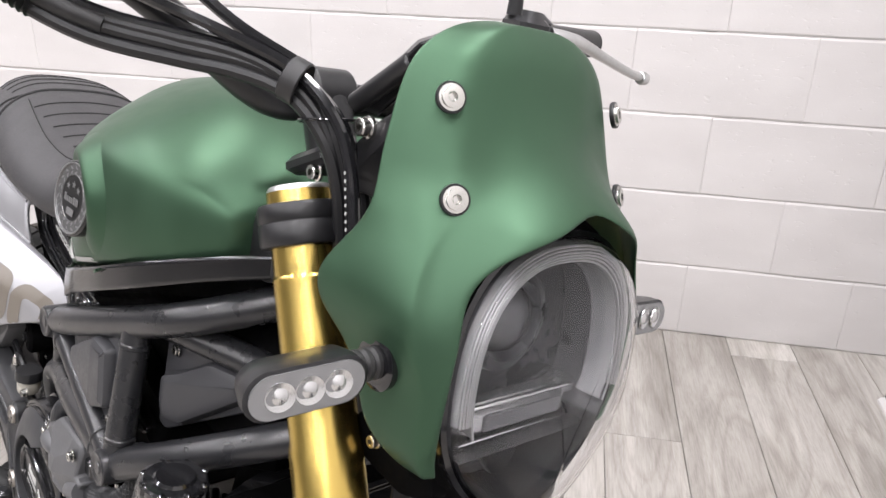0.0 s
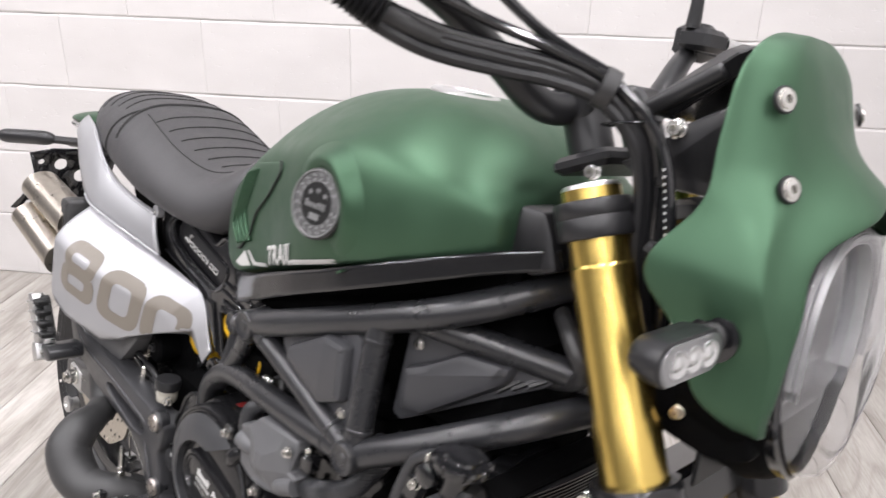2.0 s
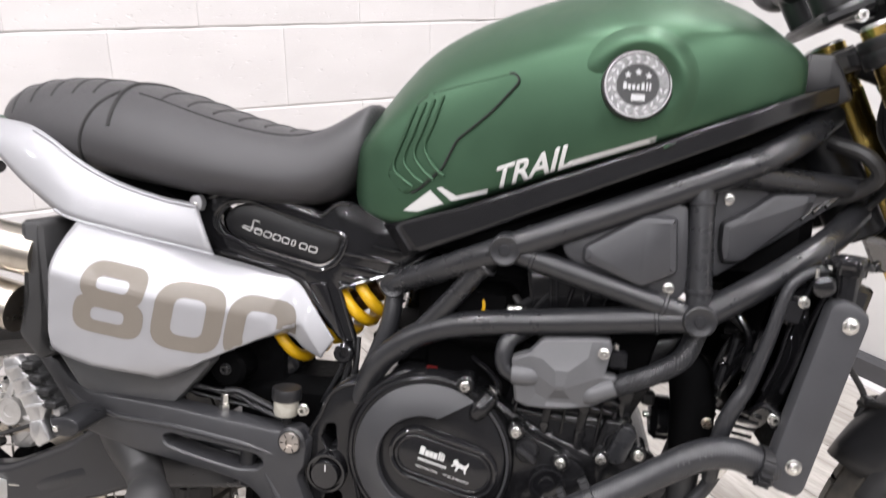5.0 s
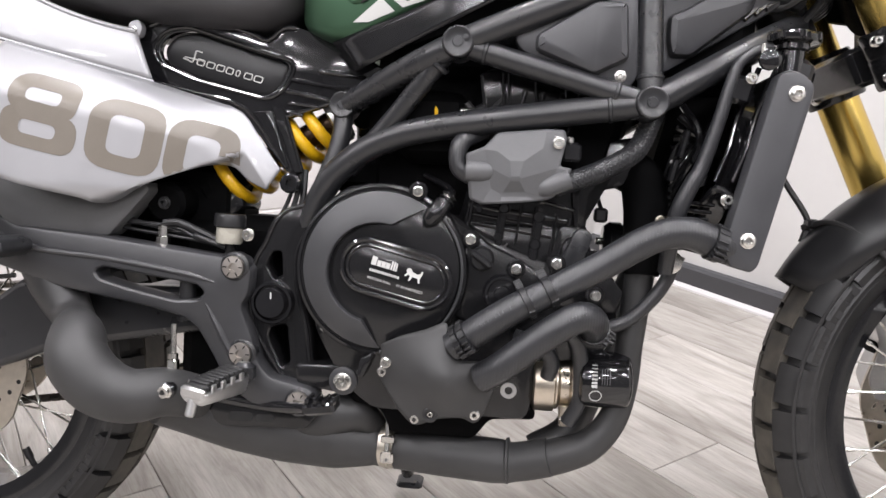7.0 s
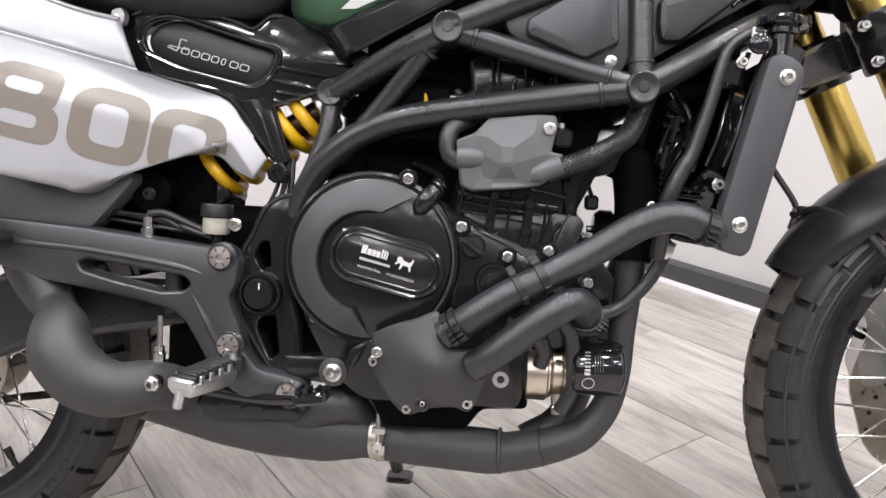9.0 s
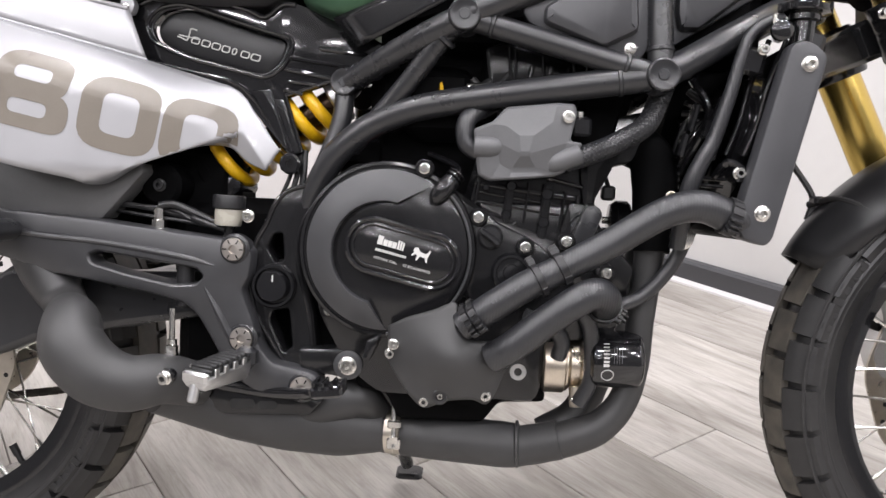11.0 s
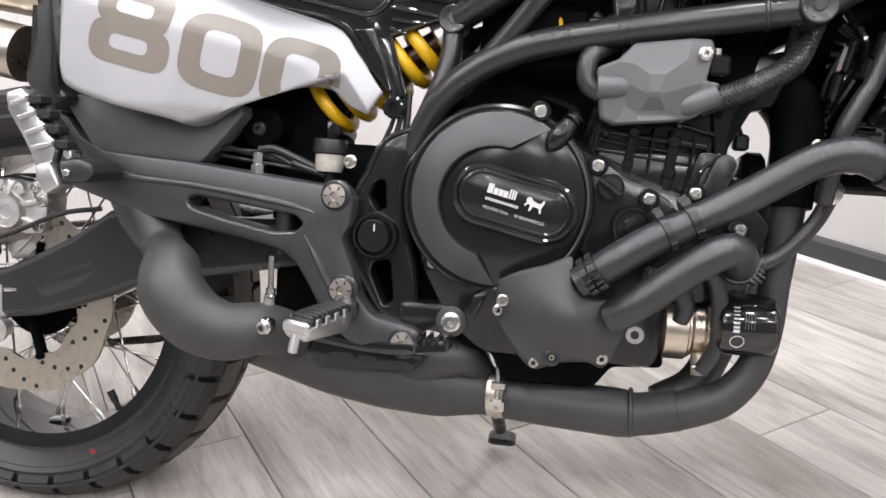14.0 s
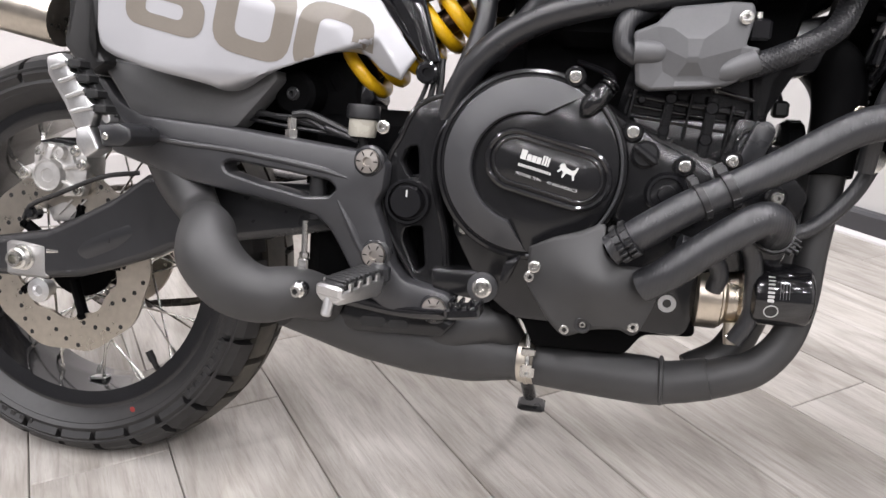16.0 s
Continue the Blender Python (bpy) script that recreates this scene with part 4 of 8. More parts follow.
def lay(bm, tree, off, cut=0.012, depth=-0.6):
    """Splits a flat shape in x and z finely and presses it from the right onto a body; what misses the body is dropped."""
    bmesh.ops.triangulate(bm, faces=bm.faces)
    for _ in range(4):
        long = [e for e in bm.edges if e.calc_length() > cut]
        if not long:
            break
        bmesh.ops.subdivide_edges(bm, edges=long, cuts=1)
        bmesh.ops.triangulate(bm, faces=[f for f in bm.faces if len(f.verts) > 3])
    lost = []
    for v in bm.verts:
        hit, nrm, _, _ = tree.ray_cast(V((v.co.x, depth, v.co.z)), V((0, 1, 0)))
        if hit is None:
            lost.append(v)
        else:
            v.co = hit + V((0, -off, 0))
    bmesh.ops.delete(bm, geom=lost, context="VERTS")
    return bm


def flat(outline, bm=None):
    bm = bm or bmesh.new()
    bm.faces.new([bm.verts.new((x, 0, z)) for x, z in outline])
    return bm


def flat_ring(outer, inner, bm=None):
    return loft([[(x, 0, z) for x, z in outer], [(x, 0, z) for x, z in inner]], bm, caps=False)


def writing(text, origin, along, up, size, shear=0.0, bold=0.0):
    """Letters of the built-in font as a flat bmesh in x and z."""
    cu = bpy.data.curves.new("letters", "FONT")
    cu.body, cu.size, cu.shear, cu.offset = text, size, shear, bold
    ob = bpy.data.objects.new("letters", cu)
    scene.collection.objects.link(ob)
    bpy.context.view_layer.update()
    me = bpy.data.meshes.new_from_object(ob.evaluated_get(bpy.context.evaluated_depsgraph_get()))
    bm = bmesh.new()
    bm.from_mesh(me)
    bpy.data.objects.remove(ob)
    bpy.data.curves.remove(cu)
    bpy.data.meshes.remove(me)
    a, u, o = V(along).normalized(), V(up).normalized(), V(origin)
    for v in bm.verts:
        p = o + a * v.co.x + u * v.co.y
        v.co = (p.x, p.y, p.z)
    return bm


def skin(top, bottom, yf, rows=8, per=4, bm=None):
    """A sheet between two chains of (x, z), at the depth yf(x, z)."""
    a = spline([(x, 0, z) for x, z in top], per)
    b = spline([(x, 0, z) for x, z in bottom], per)
    grid = []
    for k in range(rows + 1):
        t = k / rows
        grid.append([(p.x * (1 - t) + q.x * t, yf(p.x * (1 - t) + q.x * t, p.z * (1 - t) + q.z * t), p.z * (1 - t) + q.z * t) for p, q in zip(a, b)])
    return loft(grid, bm, caps=False, wrap=False)


tank_face = surface(tank)

# tank: round badge in a dished seat
BC, BN = V((0.861, -0.188, 0.947)), V((0.10, -0.985, 0.12)).normalized()
badge = bpart("tank_badge", lathe([(0.0445, -0.012), (0.0445, 0.0), (0.0430, 0.0022), (0.0412, 0.0026), (0.0400, 0.0010), (0.0001, 0.0010)], BC, BN, n=56), BADGE_BLACK, "round black and silver tank badge", sharp=25)
part("badge_rim", lathe([(0.0418, 0.0024), (0.0416, 0.0034), (0.0402, 0.0034), (0.0392, 0.0014), (0.0285, 0.0014), (0.0278, 0.0020), (0.0268, 0.0020), (0.0264, 0.0008)], BC, BN, n=56, caps=False), BADGE_GREY, badge, "grey ring of the badge")
part("badge_edge", lathe([(0.0420, 0.0024), (0.0418, 0.0037), (0.0404, 0.0037), (0.0400, 0.0020)], BC, BN, n=56, caps=False), BADGE, badge, "thin silver rim")
axn, side_n, up_n = basis(BN)
bm = bmesh.new()
for k in range(34):
    a = math.radians(-68 + 316 * (k // 2) / 16 - 90 + 11)
    out_d = side_n * math.cos(a) + up_n * math.sin(a)
    turn = side_n * -math.sin(a) + up_n * math.cos(a)
    rr = 0.0298 if k % 2 else 0.0358
    p = BC + out_d * rr + BN * 0.0014
    tip = (turn * 0.75 + out_d * (-0.45 if k % 2 else 0.45)).normalized()
    wd = BN.cross(tip)
    bm.faces.new([bm.verts.new(p + q) for q in (tip * -0.0046, wd * 0.0016 + BN * 0.0007, tip * 0.0046, wd * -0.0016 + BN * 0.0007)])
part("badge_wreath", bm, BADGE, badge, "silver leaf wreath")
zz, ss = V((0, 0, 1)) - BN * BN.z, V((1, 0, 0)) - BN * BN.x
zz.normalize()
ss.normalize()
for i, (du, dv) in enumerate(((-0.013, 0.012), (0.0, 0.016), (0.013, 0.012))):
    pts = [BC + BN * 0.0022 + ss * (du + math.cos(math.pi / 2 + k * math.pi / 5) * (0.0050 if k % 2 == 0 else 0.0021)) + zz * (dv + math.sin(math.pi / 2 + k * math.pi / 5) * (0.0050 if k % 2 == 0 else 0.0021)) for k in range(10)]
    bm = bmesh.new()
    bm.faces.new([bm.verts.new(p) for p in pts])
    part("badge_star", bm, BADGE, badge, "raised silver star")
mm = Matrix((ss, BN, zz)).transposed().to_4x4()
mm.translation = BC + BN * 0.0022
for du, w, h in ((-0.018, 0.0042, 0.0085), (-0.0125, 0.0036, 0.006), (-0.007, 0.0036, 0.006), (-0.0015, 0.0036, 0.006), (0.0045, 0.0036, 0.0085), (0.0095, 0.0022, 0.0085), (0.0135, 0.0022, 0.0085)):
    part("badge_bar", box((0, 0, 0), (w, 0.0006, h), None, mm @ Matrix.Translation((du + 0.002, 0, h / 2 - 0.006))), BADGE, badge, "raised silver bar")
part("badge_emblem", box((0, 0, 0), (0.017, 0.0006, 0.008), None, mm @ Matrix.Translation((0.001, 0, -0.016))), BADGE, badge, "raised silver emblem")
hood = []
for k in range(45):
    a = math.radians(-62 + 230 * k / 44)
    swell = math.sin(math.pi * k / 44) ** 0.7
    row = []
    for i in range(15):
        r = 0.0345 + 0.0029 * i
        hit = tank_face.ray_cast(V((BC.x + r * math.cos(a), -0.6, BC.z + r * math.sin(a))), V((0, 1, 0)))[0]
        lift = 0.0105 * swell * math.exp(-((r - 0.048) / 0.0115) ** 2) - 0.0012 * (1 - swell) - 0.0020 * max(0.0, (r - 0.060) / 0.015)
        row.append(V((BC.x + r * math.cos(a), (hit.y if hit else -0.18) - lift, BC.z + r * math.sin(a))))
    hood.append(row)
part("badge_hood", loft(hood, caps=False, wrap=False), GREEN, tank, "raised green brow round the badge", sharp=70)

for ob in [badge] + list(badge.children):
    ob.data.transform(Matrix.Translation(BC) @ Matrix.Scale(0.85, 4) @ Matrix.Translation(-BC))

# lettering and stripe on the tank
bm = writing("TRAIL", (0.706, 0, 0.8215), (0.934, 0, 0.356), (0.05, 0, 1.0), 0.0375, 0.14, 0.0009)
bpart("lettering", lay(bm, tank_face, 0.0012, 0.004), WHITE_DECAL, "light grey slanted lettering TRAIL", solid=0.0004)
bm = flat([(0.794, 0.861), (0.887, 0.894), (0.887, 0.888), (0.792, 0.854)])
bpart("tank_stripe", lay(bm, tank_face, 0.0012), WHITE_DECAL, "light grey stripe")
bm = flat([(0.634, 0.818), (0.641, 0.820), (0.660, 0.810), (0.700, 0.822), (0.699, 0.816), (0.654, 0.803)])
bpart("tank_stripe", lay(bm, tank_face, 0.0012), WHITE_DECAL, "light grey stripe")
bm = flat([(0.590, 0.786), (0.626, 0.815), (0.644, 0.799), (0.610, 0.786)])
bpart("tank_stripe", lay(bm, tank_face, 0.0012), WHITE_DECAL, "light grey arrow")
# knee pad with ridges
pad = rounded([(0.566, 0.830), (0.600, 0.922), (0.616, 0.934), (0.724, 0.960), (0.732, 0.950), (0.699, 0.913), (0.657, 0.878), (0.641, 0.843), (0.608, 0.812), (0.590, 0.806)], 0.008)
knee = bpart("knee_pad", lay(flat(pad), tank_face, 0.0010, 0.005), GREEN, "raised green knee panel", solid=0.0016)
for k in range(4):
    o = k * 0.0105
    line = [(0.602 + o * 1.3, 0.818 + o * 0.5), (0.588 + o * 1.3, 0.826 + o * 0.6), (0.575 + o * 1.3, 0.843 + o * 0.8), (0.588 + o * 1.2, 0.880 + o * 0.5), (0.602 + o * 1.1, 0.918 + o * 0.4)]
    pts = []
    for p in spline([(x, 0, z) for x, z in line], 8):
        hit = tank_face.ray_cast(V((p.x, -0.6, p.z)), V((0, 1, 0)))[0]
        if hit:
            pts.append(hit + V((0, -0.0022, 0)))
    if len(pts) > 3:
        part("pad_rib", tube(pts, 0.0022, n=8, per=1), GREEN, knee)
pts = []
for x, z in pad[12:36]:
    hit = tank_face.ray_cast(V((x, -0.6, z)), V((0, 1, 0)))[0]
    if hit:
        pts.append(hit + V((0, -0.0020, 0)))
# raised black line imitates the shade in the groove round the pad
part("pad_groove", tube(pts, 0.0013, n=8, per=1), SEAM_HOLE_BLACK, knee, "black line for the shade of the pad's groove")
bm = lathe([(0.044, 0.0), (0.044, 0.004), (0.040, 0.007), (0.030, 0.008), (0.028, 0.006), (0.0001, 0.006)], (0.870, 0, 1.073), (0.05, 0, 1), n=40)
bpart("fuel_cap", bm, ALU, "silver fuel filler cap")


# black skirt under the tank
def skirt_y(x, z):
    return float(np.interp(x, [0.55, 0.60, 0.70, 0.80, 0.90, 0.97, 1.03, 1.09, 1.12], [-0.078, -0.102, -0.142, -0.166, -0.174, -0.166, -0.142, -0.100, -0.085]))


bm = skin([(0.560, 0.764), (0.660, 0.795), (0.760, 0.834), (0.860, 0.873), (0.960, 0.915), (1.050, 0.951), (1.104, 0.968)],
          [(0.595, 0.726), (0.690, 0.768), (0.780, 0.810), (0.870, 0.850), (0.960, 0.889), (1.045, 0.926), (1.110, 0.950)], skirt_y, 6)
bpart("tank_skirt", bm, ENGINE, "black plastic skirt under the tank", solid=0.004)
bm = plate(rounded([(1.036, 0.940), (1.053, 0.998), (1.082, 0.998), (1.094, 0.980), (1.108, 0.948), (1.080, 0.935)], 0.004), -0.055, -0.100, bevel=0.006)
bpart("tank_front_cover", bm, PLASTIC, "black cover at the tank's front corner")

# ---- seat
seat_rows = [(-0.055, 0.896, 0.868, 0.0457), (-0.038, 0.916, 0.85, 0.0829), (0.0, 0.933, 0.828, 0.11), (0.06, 0.943, 0.812, 0.1268), (0.16, 0.94, 0.796, 0.1394), (0.22, 0.928, 0.788, 0.1438), (0.27, 0.911, 0.782, 0.1453), (0.345, 0.89, 0.778, 0.141), (0.42, 0.877, 0.774, 0.128), (0.46, 0.886, 0.776, 0.1175), (0.49, 0.906, 0.786, 0.106), (0.515, 0.922, 0.812, 0.0927), (0.53, 0.926, 0.84, 0.08)]


def seat_ring(x, top, bot, w, n=28):
    out = []
    for k in range(n):
        a = 2 * math.pi * k / n
        c, s = math.cos(a), math.sin(a)
        zm = bot + (top - bot) * 0.40
        out.append((x, 0.040 - 0.045 * (x - 0.05) + w * math.copysign(abs(c) ** 0.62, c) * (1 - 0.14 * max(0, s)), zm + (top - zm if s > 0 else zm - bot) * math.copysign(abs(s) ** 0.8, s)))
    return out


seat = bpart("seat", loft([seat_ring(*r) for r in seat_rows]), SEATMAT, "black ribbed vinyl saddle with stitched seams", sharp=80, subsurf=2)
seat_face = surface(seat)


def seam(pts, r=0.0011, from_side=False):
    line = []
    for p in spline(pts, 8):
        if from_side:
            hit = seat_face.ray_cast(V((p.x, -0.6, p.z)), V((0, 1, 0)))[0]
        else:
            hit = seat_face.ray_cast(V((p.x, p.y, 1.4)), V((0, 0, -1)))[0]
        if hit:
            line.append(hit + (V((0, -0.0002, 0)) if from_side else V((0, 0, 0.0002))))
    if len(line) > 3:
        part("seam", tube(line, r, n=8, per=1), SEAM_HOLE_BLACK, seat)


for k in range(5):
    x = 0.000 + 0.033 * k
    seam([(x, -0.066, 0), (x - 0.004, -0.02, 0), (x - 0.005, 0.036, 0), (x - 0.003, 0.09, 0), (x, 0.140, 0)], 0.0014)
seam([(0.176, -0.100, 0), (0.174, -0.05, 0), (0.172, 0.036, 0), (0.174, 0.09, 0), (0.178, 0.165, 0)], 0.0030)
for k in range(6):
    x = 0.226 + 0.036 * k
    seam([(x + 0.004, -0.056 + 0.005 * k, 0), (x, 0.0, 0), (x - 0.002, 0.035, 0), (x, 0.08, 0), (x + 0.004, 0.125 - 0.004 * k, 0)], 0.0014)
for s in (-1, 1):
    seam([(0.196, 0.034 + 0.090 * s, 0), (0.25, 0.032 + 0.092 * s, 0), (0.33, 0.028 + 0.090 * s, 0), (0.41, 0.026 + 0.080 * s, 0), (0.455, 0.024 + 0.062 * s, 0)], 0.0012)
seam([(0.176, 0, 0.925), (0.150, 0, 0.900), (0.135, 0, 0.865), (0.130, 0, 0.815)], 0.0024, True)


# ---- silver tail panel with the taupe numerals
CREASE = [(0.1454, -0.1224, 0.743), (0.200, -0.112, 0.731), (0.260, -0.097, 0.718), (0.3216, -0.0795, 0.7046), (0.370, -0.067, 0.6925), (0.410, -0.060, 0.682), (0.4354, -0.0552, 0.6746), (0.455, -0.060, 0.650), (0.476, -0.066, 0.622), (0.4938, -0.0695, 0.5984)]


def panel_y(x, z):
    """A nearly flat side that swings out towards the rear, with a rounded shoulder up to the crease and down the slanted front edge."""
    side = float(np.interp(x, [0.12, 0.20, 0.27, 0.30, 0.35, 0.38, 0.433, 0.48, 0.50], [-0.183, -0.177, -0.157, -0.1435, -0.1215, -0.106, -0.085, -0.071, -0.069]))
    upper = CREASE[:7]
    zc = float(np.interp(x, [p[0] for p in upper], [p[2] for p in upper])) - 0.30 * max(0.0, x - 0.4354)
    d1 = 0.96 * (zc - z)
    d2 = -(0.794 * (x - 0.4354) + 0.608 * (z - 0.6746))
    along = 0.608 * (x - 0.4354) - 0.794 * (z - 0.6746)
    if d1 < d2:
        top = float(np.interp(x, [p[0] for p in upper], [p[1] for p in upper]))
    else:
        top = -0.0552 - 0.0143 * min(1.0, max(0.0, along / 0.096))
    t = min(1.0, max(0.0, 1.0 - min(d1, d2) / 0.060))
    under = 0.92 * (0.573 + 0.445 * (x - 0.345) - z)
    tuck = max(0.0, min(4.0 * under, -(0.821 * (x - 0.447) + 0.570 * (z - 0.6184))))
    return side + (top - side) * t ** 1.6 + 0.35 * max(0.0, 0.560 - z) + 0.75 * tuck


bm = skin([(p[0], p[2]) for p in CREASE],
          [(0.143, 0.602), (0.152, 0.579), (0.195, 0.563), (0.262, 0.549), (0.292, 0.5436), (0.345, 0.573), (0.402, 0.5970), (0.430, 0.5980), (0.4505, 0.5809), (0.4760, 0.5705)], panel_y, 24, 8)
panel = bpart("side_panel", bm, SILVER, "silver painted side panel with taupe numerals", sharp=50, solid=0.005)
edge_up = spline([(0.2953, -0.077, 0.7728), (0.2518, -0.085, 0.780), (0.2017, -0.095, 0.794), (0.159, -0.100, 0.812), (0.125, -0.100, 0.830), (0.091, -0.095, 0.850), (0.046, -0.085, 0.868), (-0.020, -0.070, 0.876)], 5)
edge_low = spline([(0.3216, -0.0795, 0.7046), (0.265, -0.0955, 0.717), (0.205, -0.111, 0.730), (0.1454, -0.1224, 0.743), (0.115, -0.121, 0.752), (0.080, -0.115, 0.772), (0.034, -0.105, 0.802), (-0.020, -0.090, 0.844)], 5)
rows_arm = []
for k in range(9):
    t = k / 8
    rows_arm.append([p.lerp(q, t) + V((0, -0.004 * math.sin(math.pi * t), 0.002 * math.sin(math.pi * t))) for p, q in zip(edge_up, edge_low)])
part("tail_arm", loft(rows_arm, None, caps=False, wrap=False), SILVER, panel, "silver tail arm under the seat", solid=0.005, sharp=60)
part("arm_bead", tube([p + V((0, -0.002, -0.004)) for p in edge_up[:30]], 0.0028, n=8, per=1), SILVER, panel, "rounded upper edge of the tail arm")
part("panel_fold", tube([p + V((0, 0.0008, 0)) for p in edge_low[:22]], 0.0022, n=10, per=1), SILVER, panel)
part("screw_lug", plate(rounded([(0.282, 0.764), (0.300, 0.762), (0.304, 0.775), (0.298, 0.786), (0.284, 0.782)], 0.005), -0.066, -0.078, bevel=0.003), SILVER, panel)
part("panel_screw", hexbolt((0.293, -0.077, 0.7715), RIGHT, 0.0048, 0.003), STEEL, panel)
panel_face = surface(panel)


def glyph(o, w, h):
    """Rounded outline of a numeral on the panel's slanted line."""
    u, v = V((0.977, -0.211)), V((0.15, 0.985))
    return lambda a, b: (o[0] + u.x * w * a + v.x * h * b, o[1] + u.y * w * a + v.y * h * b)


def ring_pair(g, outer, inner, r=0.016):
    """Outer and inner limits are a0, b0, a1, b1 as parts of the numeral's width and height."""
    return flat_ring(*[rounded([g(a0, b0), g(a1, b0), g(a1, b1), g(a0, b1)], q, 5) for (a0, b0, a1, b1), q in ((outer, r), (inner, r * 0.42))])


g = glyph((0.1740, 0.6130), 0.088, 0.088)
bm = ring_pair(g, (0.0, 0.0, 1.0, 0.55), (0.27, 0.19, 0.73, 0.385), 0.026)
part("numeral", lay(bm, panel_face, 0.0006, 0.009), GREY_DECAL, panel, "taupe numeral 8")
bm = ring_pair(g, (0.05, 0.47, 0.95, 1.04), (0.28, 0.655, 0.72, 0.845), 0.026)
part("numeral", lay(bm, panel_face, 0.0008, 0.009), GREY_DECAL, panel, "taupe numeral 8")
for o, label in (((0.2687, 0.5910), "taupe numeral 0"), ((0.3520, 0.5730), "taupe numeral 0 cut by the panel edge")):
    g = glyph(o, 0.082, 0.088)
    part("numeral", lay(ring_pair(g, (0, 0, 1, 1.02), (0.27, 0.23, 0.73, 0.80), 0.029), panel_face, 0.0006, 0.009), GREY_DECAL, panel, label)

# ---- gloss black inner panel with a long oval dish and ribs
def capsule(c, half, r, ang, n=14):
    ca, sa = math.cos(ang), math.sin(ang)
    out = []
    for k in range(2 * n):
        a = math.pi * (k + 0.5) / n
        x = (half if math.cos(a) > 0 else -half) + r * math.cos(a)
        z = r * math.sin(a)
        out.append((c[0] + x * ca - z * sa, c[1] + x * sa + z * ca))
    return out


def hoop(outline, y, r, n=8):
    """A closed rim of round section along an outline."""
    pts = [V((x, y, z)) for x, z in outline]
    rings = []
    m = len(pts)
    for i, p in enumerate(pts):
        t = (pts[(i + 1) % m] - pts[i - 1]).normalized()
        s = V((0, 1, 0))
        o = t.cross(s)
        rings.append([p + (s * math.cos(2 * math.pi * k / n) + o * math.sin(2 * math.pi * k / n)) * r for k in range(n)])
    return loft(rings, caps=False, closed=True)


black_line = [(0.286, 0.776), (0.308, 0.788), (0.339, 0.796), (0.390, 0.793), (0.445, 0.779), (0.467, 0.770), (0.487, 0.787), (0.505, 0.788), (0.574, 0.766), (0.630, 0.735), (0.578, 0.697), (0.495, 0.667), (0.520, 0.596), (0.508, 0.591), (0.493, 0.601), (0.436, 0.672), (0.370, 0.690), (0.310, 0.703), (0.288, 0.725), (0.281, 0.751)]
dish_line = rounded([(0.314, 0.754), (0.330, 0.774), (0.361, 0.780), (0.455, 0.753), (0.503, 0.741), (0.492, 0.709), (0.469, 0.692), (0.371, 0.713), (0.321, 0.733)], 0.014, 5)
mid = V((0.408, 0.734))
inner = bpart("inner_panel", pierced(rounded(black_line, 0.004), [dish_line], -0.040, -0.058, 0.003), GLOSSY, "gloss black panel between seat and frame", sharp=30)
part("dish_floor", plate([tuple(mid + (V(p) - mid) * 0.94) for p in dish_line], -0.040, -0.0475, bevel=0.004), PLASTIC, inner, "satin black floor of the oval dish")
part("oval_rim", hoop([tuple(mid + (V(p) - mid) * 1.05) for p in dish_line], -0.0585, 0.0030), GLOSSY, inner, "raised rim of the oval dish")
part("oval_rim", hoop([tuple(mid + (V(p) - mid) * 0.985) for p in dish_line], -0.0560, 0.0016), COVER, inner)
# a silver script line, as plain rounded loops on a slanted row
su, sv = V((0.973, -0.231)), V((0.32, 0.947))
loops = []
for k, (w, h) in enumerate(((0.0100, 0.0078), (0.0105, 0.0078), (0.0105, 0.0078), (0.0095, 0.0078), (0.0050, 0.0078), (0.0105, 0.0078), (0.0115, 0.0078))):
    o = V((0.3665, 0.7345)) + su * (0.0140 * k - (0.002 if k > 4 else 0))
    loops.append(rounded([tuple(o + su * a * w + sv * b * h) for a, b in ((0, 0), (1, 0), (1, 1), (0, 1))], 0.0024, 3))
for line in loops:
    part("script_loop", hoop(line, -0.0488, 0.00085, 6), WHITE_DECAL, inner, "thin silver script loop")
part("script_swash", tube([(0.3480, -0.0484, 0.7420), (0.3540, -0.0484, 0.7400), (0.3605, -0.0484, 0.7375), (0.3640, -0.0484, 0.7460), (0.3660, -0.0484, 0.7520), (0.3740, -0.0484, 0.7505)], 0.0010, n=6), WHITE_DECAL, inner, "thin silver swash of the script")
part("script_swash", tube([(0.3500, -0.0484, 0.7440), (0.3600, -0.0484, 0.7420), (0.3760, -0.0484, 0.7390)], 0.0009, n=6), WHITE_DECAL, inner)
for a, b in (((0.502, 0.718), (0.578, 0.708)), ((0.496, 0.703), (0.557, 0.693)), ((0.500, 0.688), (0.542, 0.683)), ((0.540, 0.731), (0.600, 0.724)), ((0.496, 0.676), (0.518, 0.672))):
    part("panel_rib", tube([(a[0], -0.0565, a[1]), (a[0] + 0.006, -0.0590, a[1] - 0.001), (b[0] - 0.006, -0.0590, b[1] + 0.001), (b[0], -0.0565, b[1])], 0.0032, n=10, per=2), GLOSSY, inner, "raised rib")
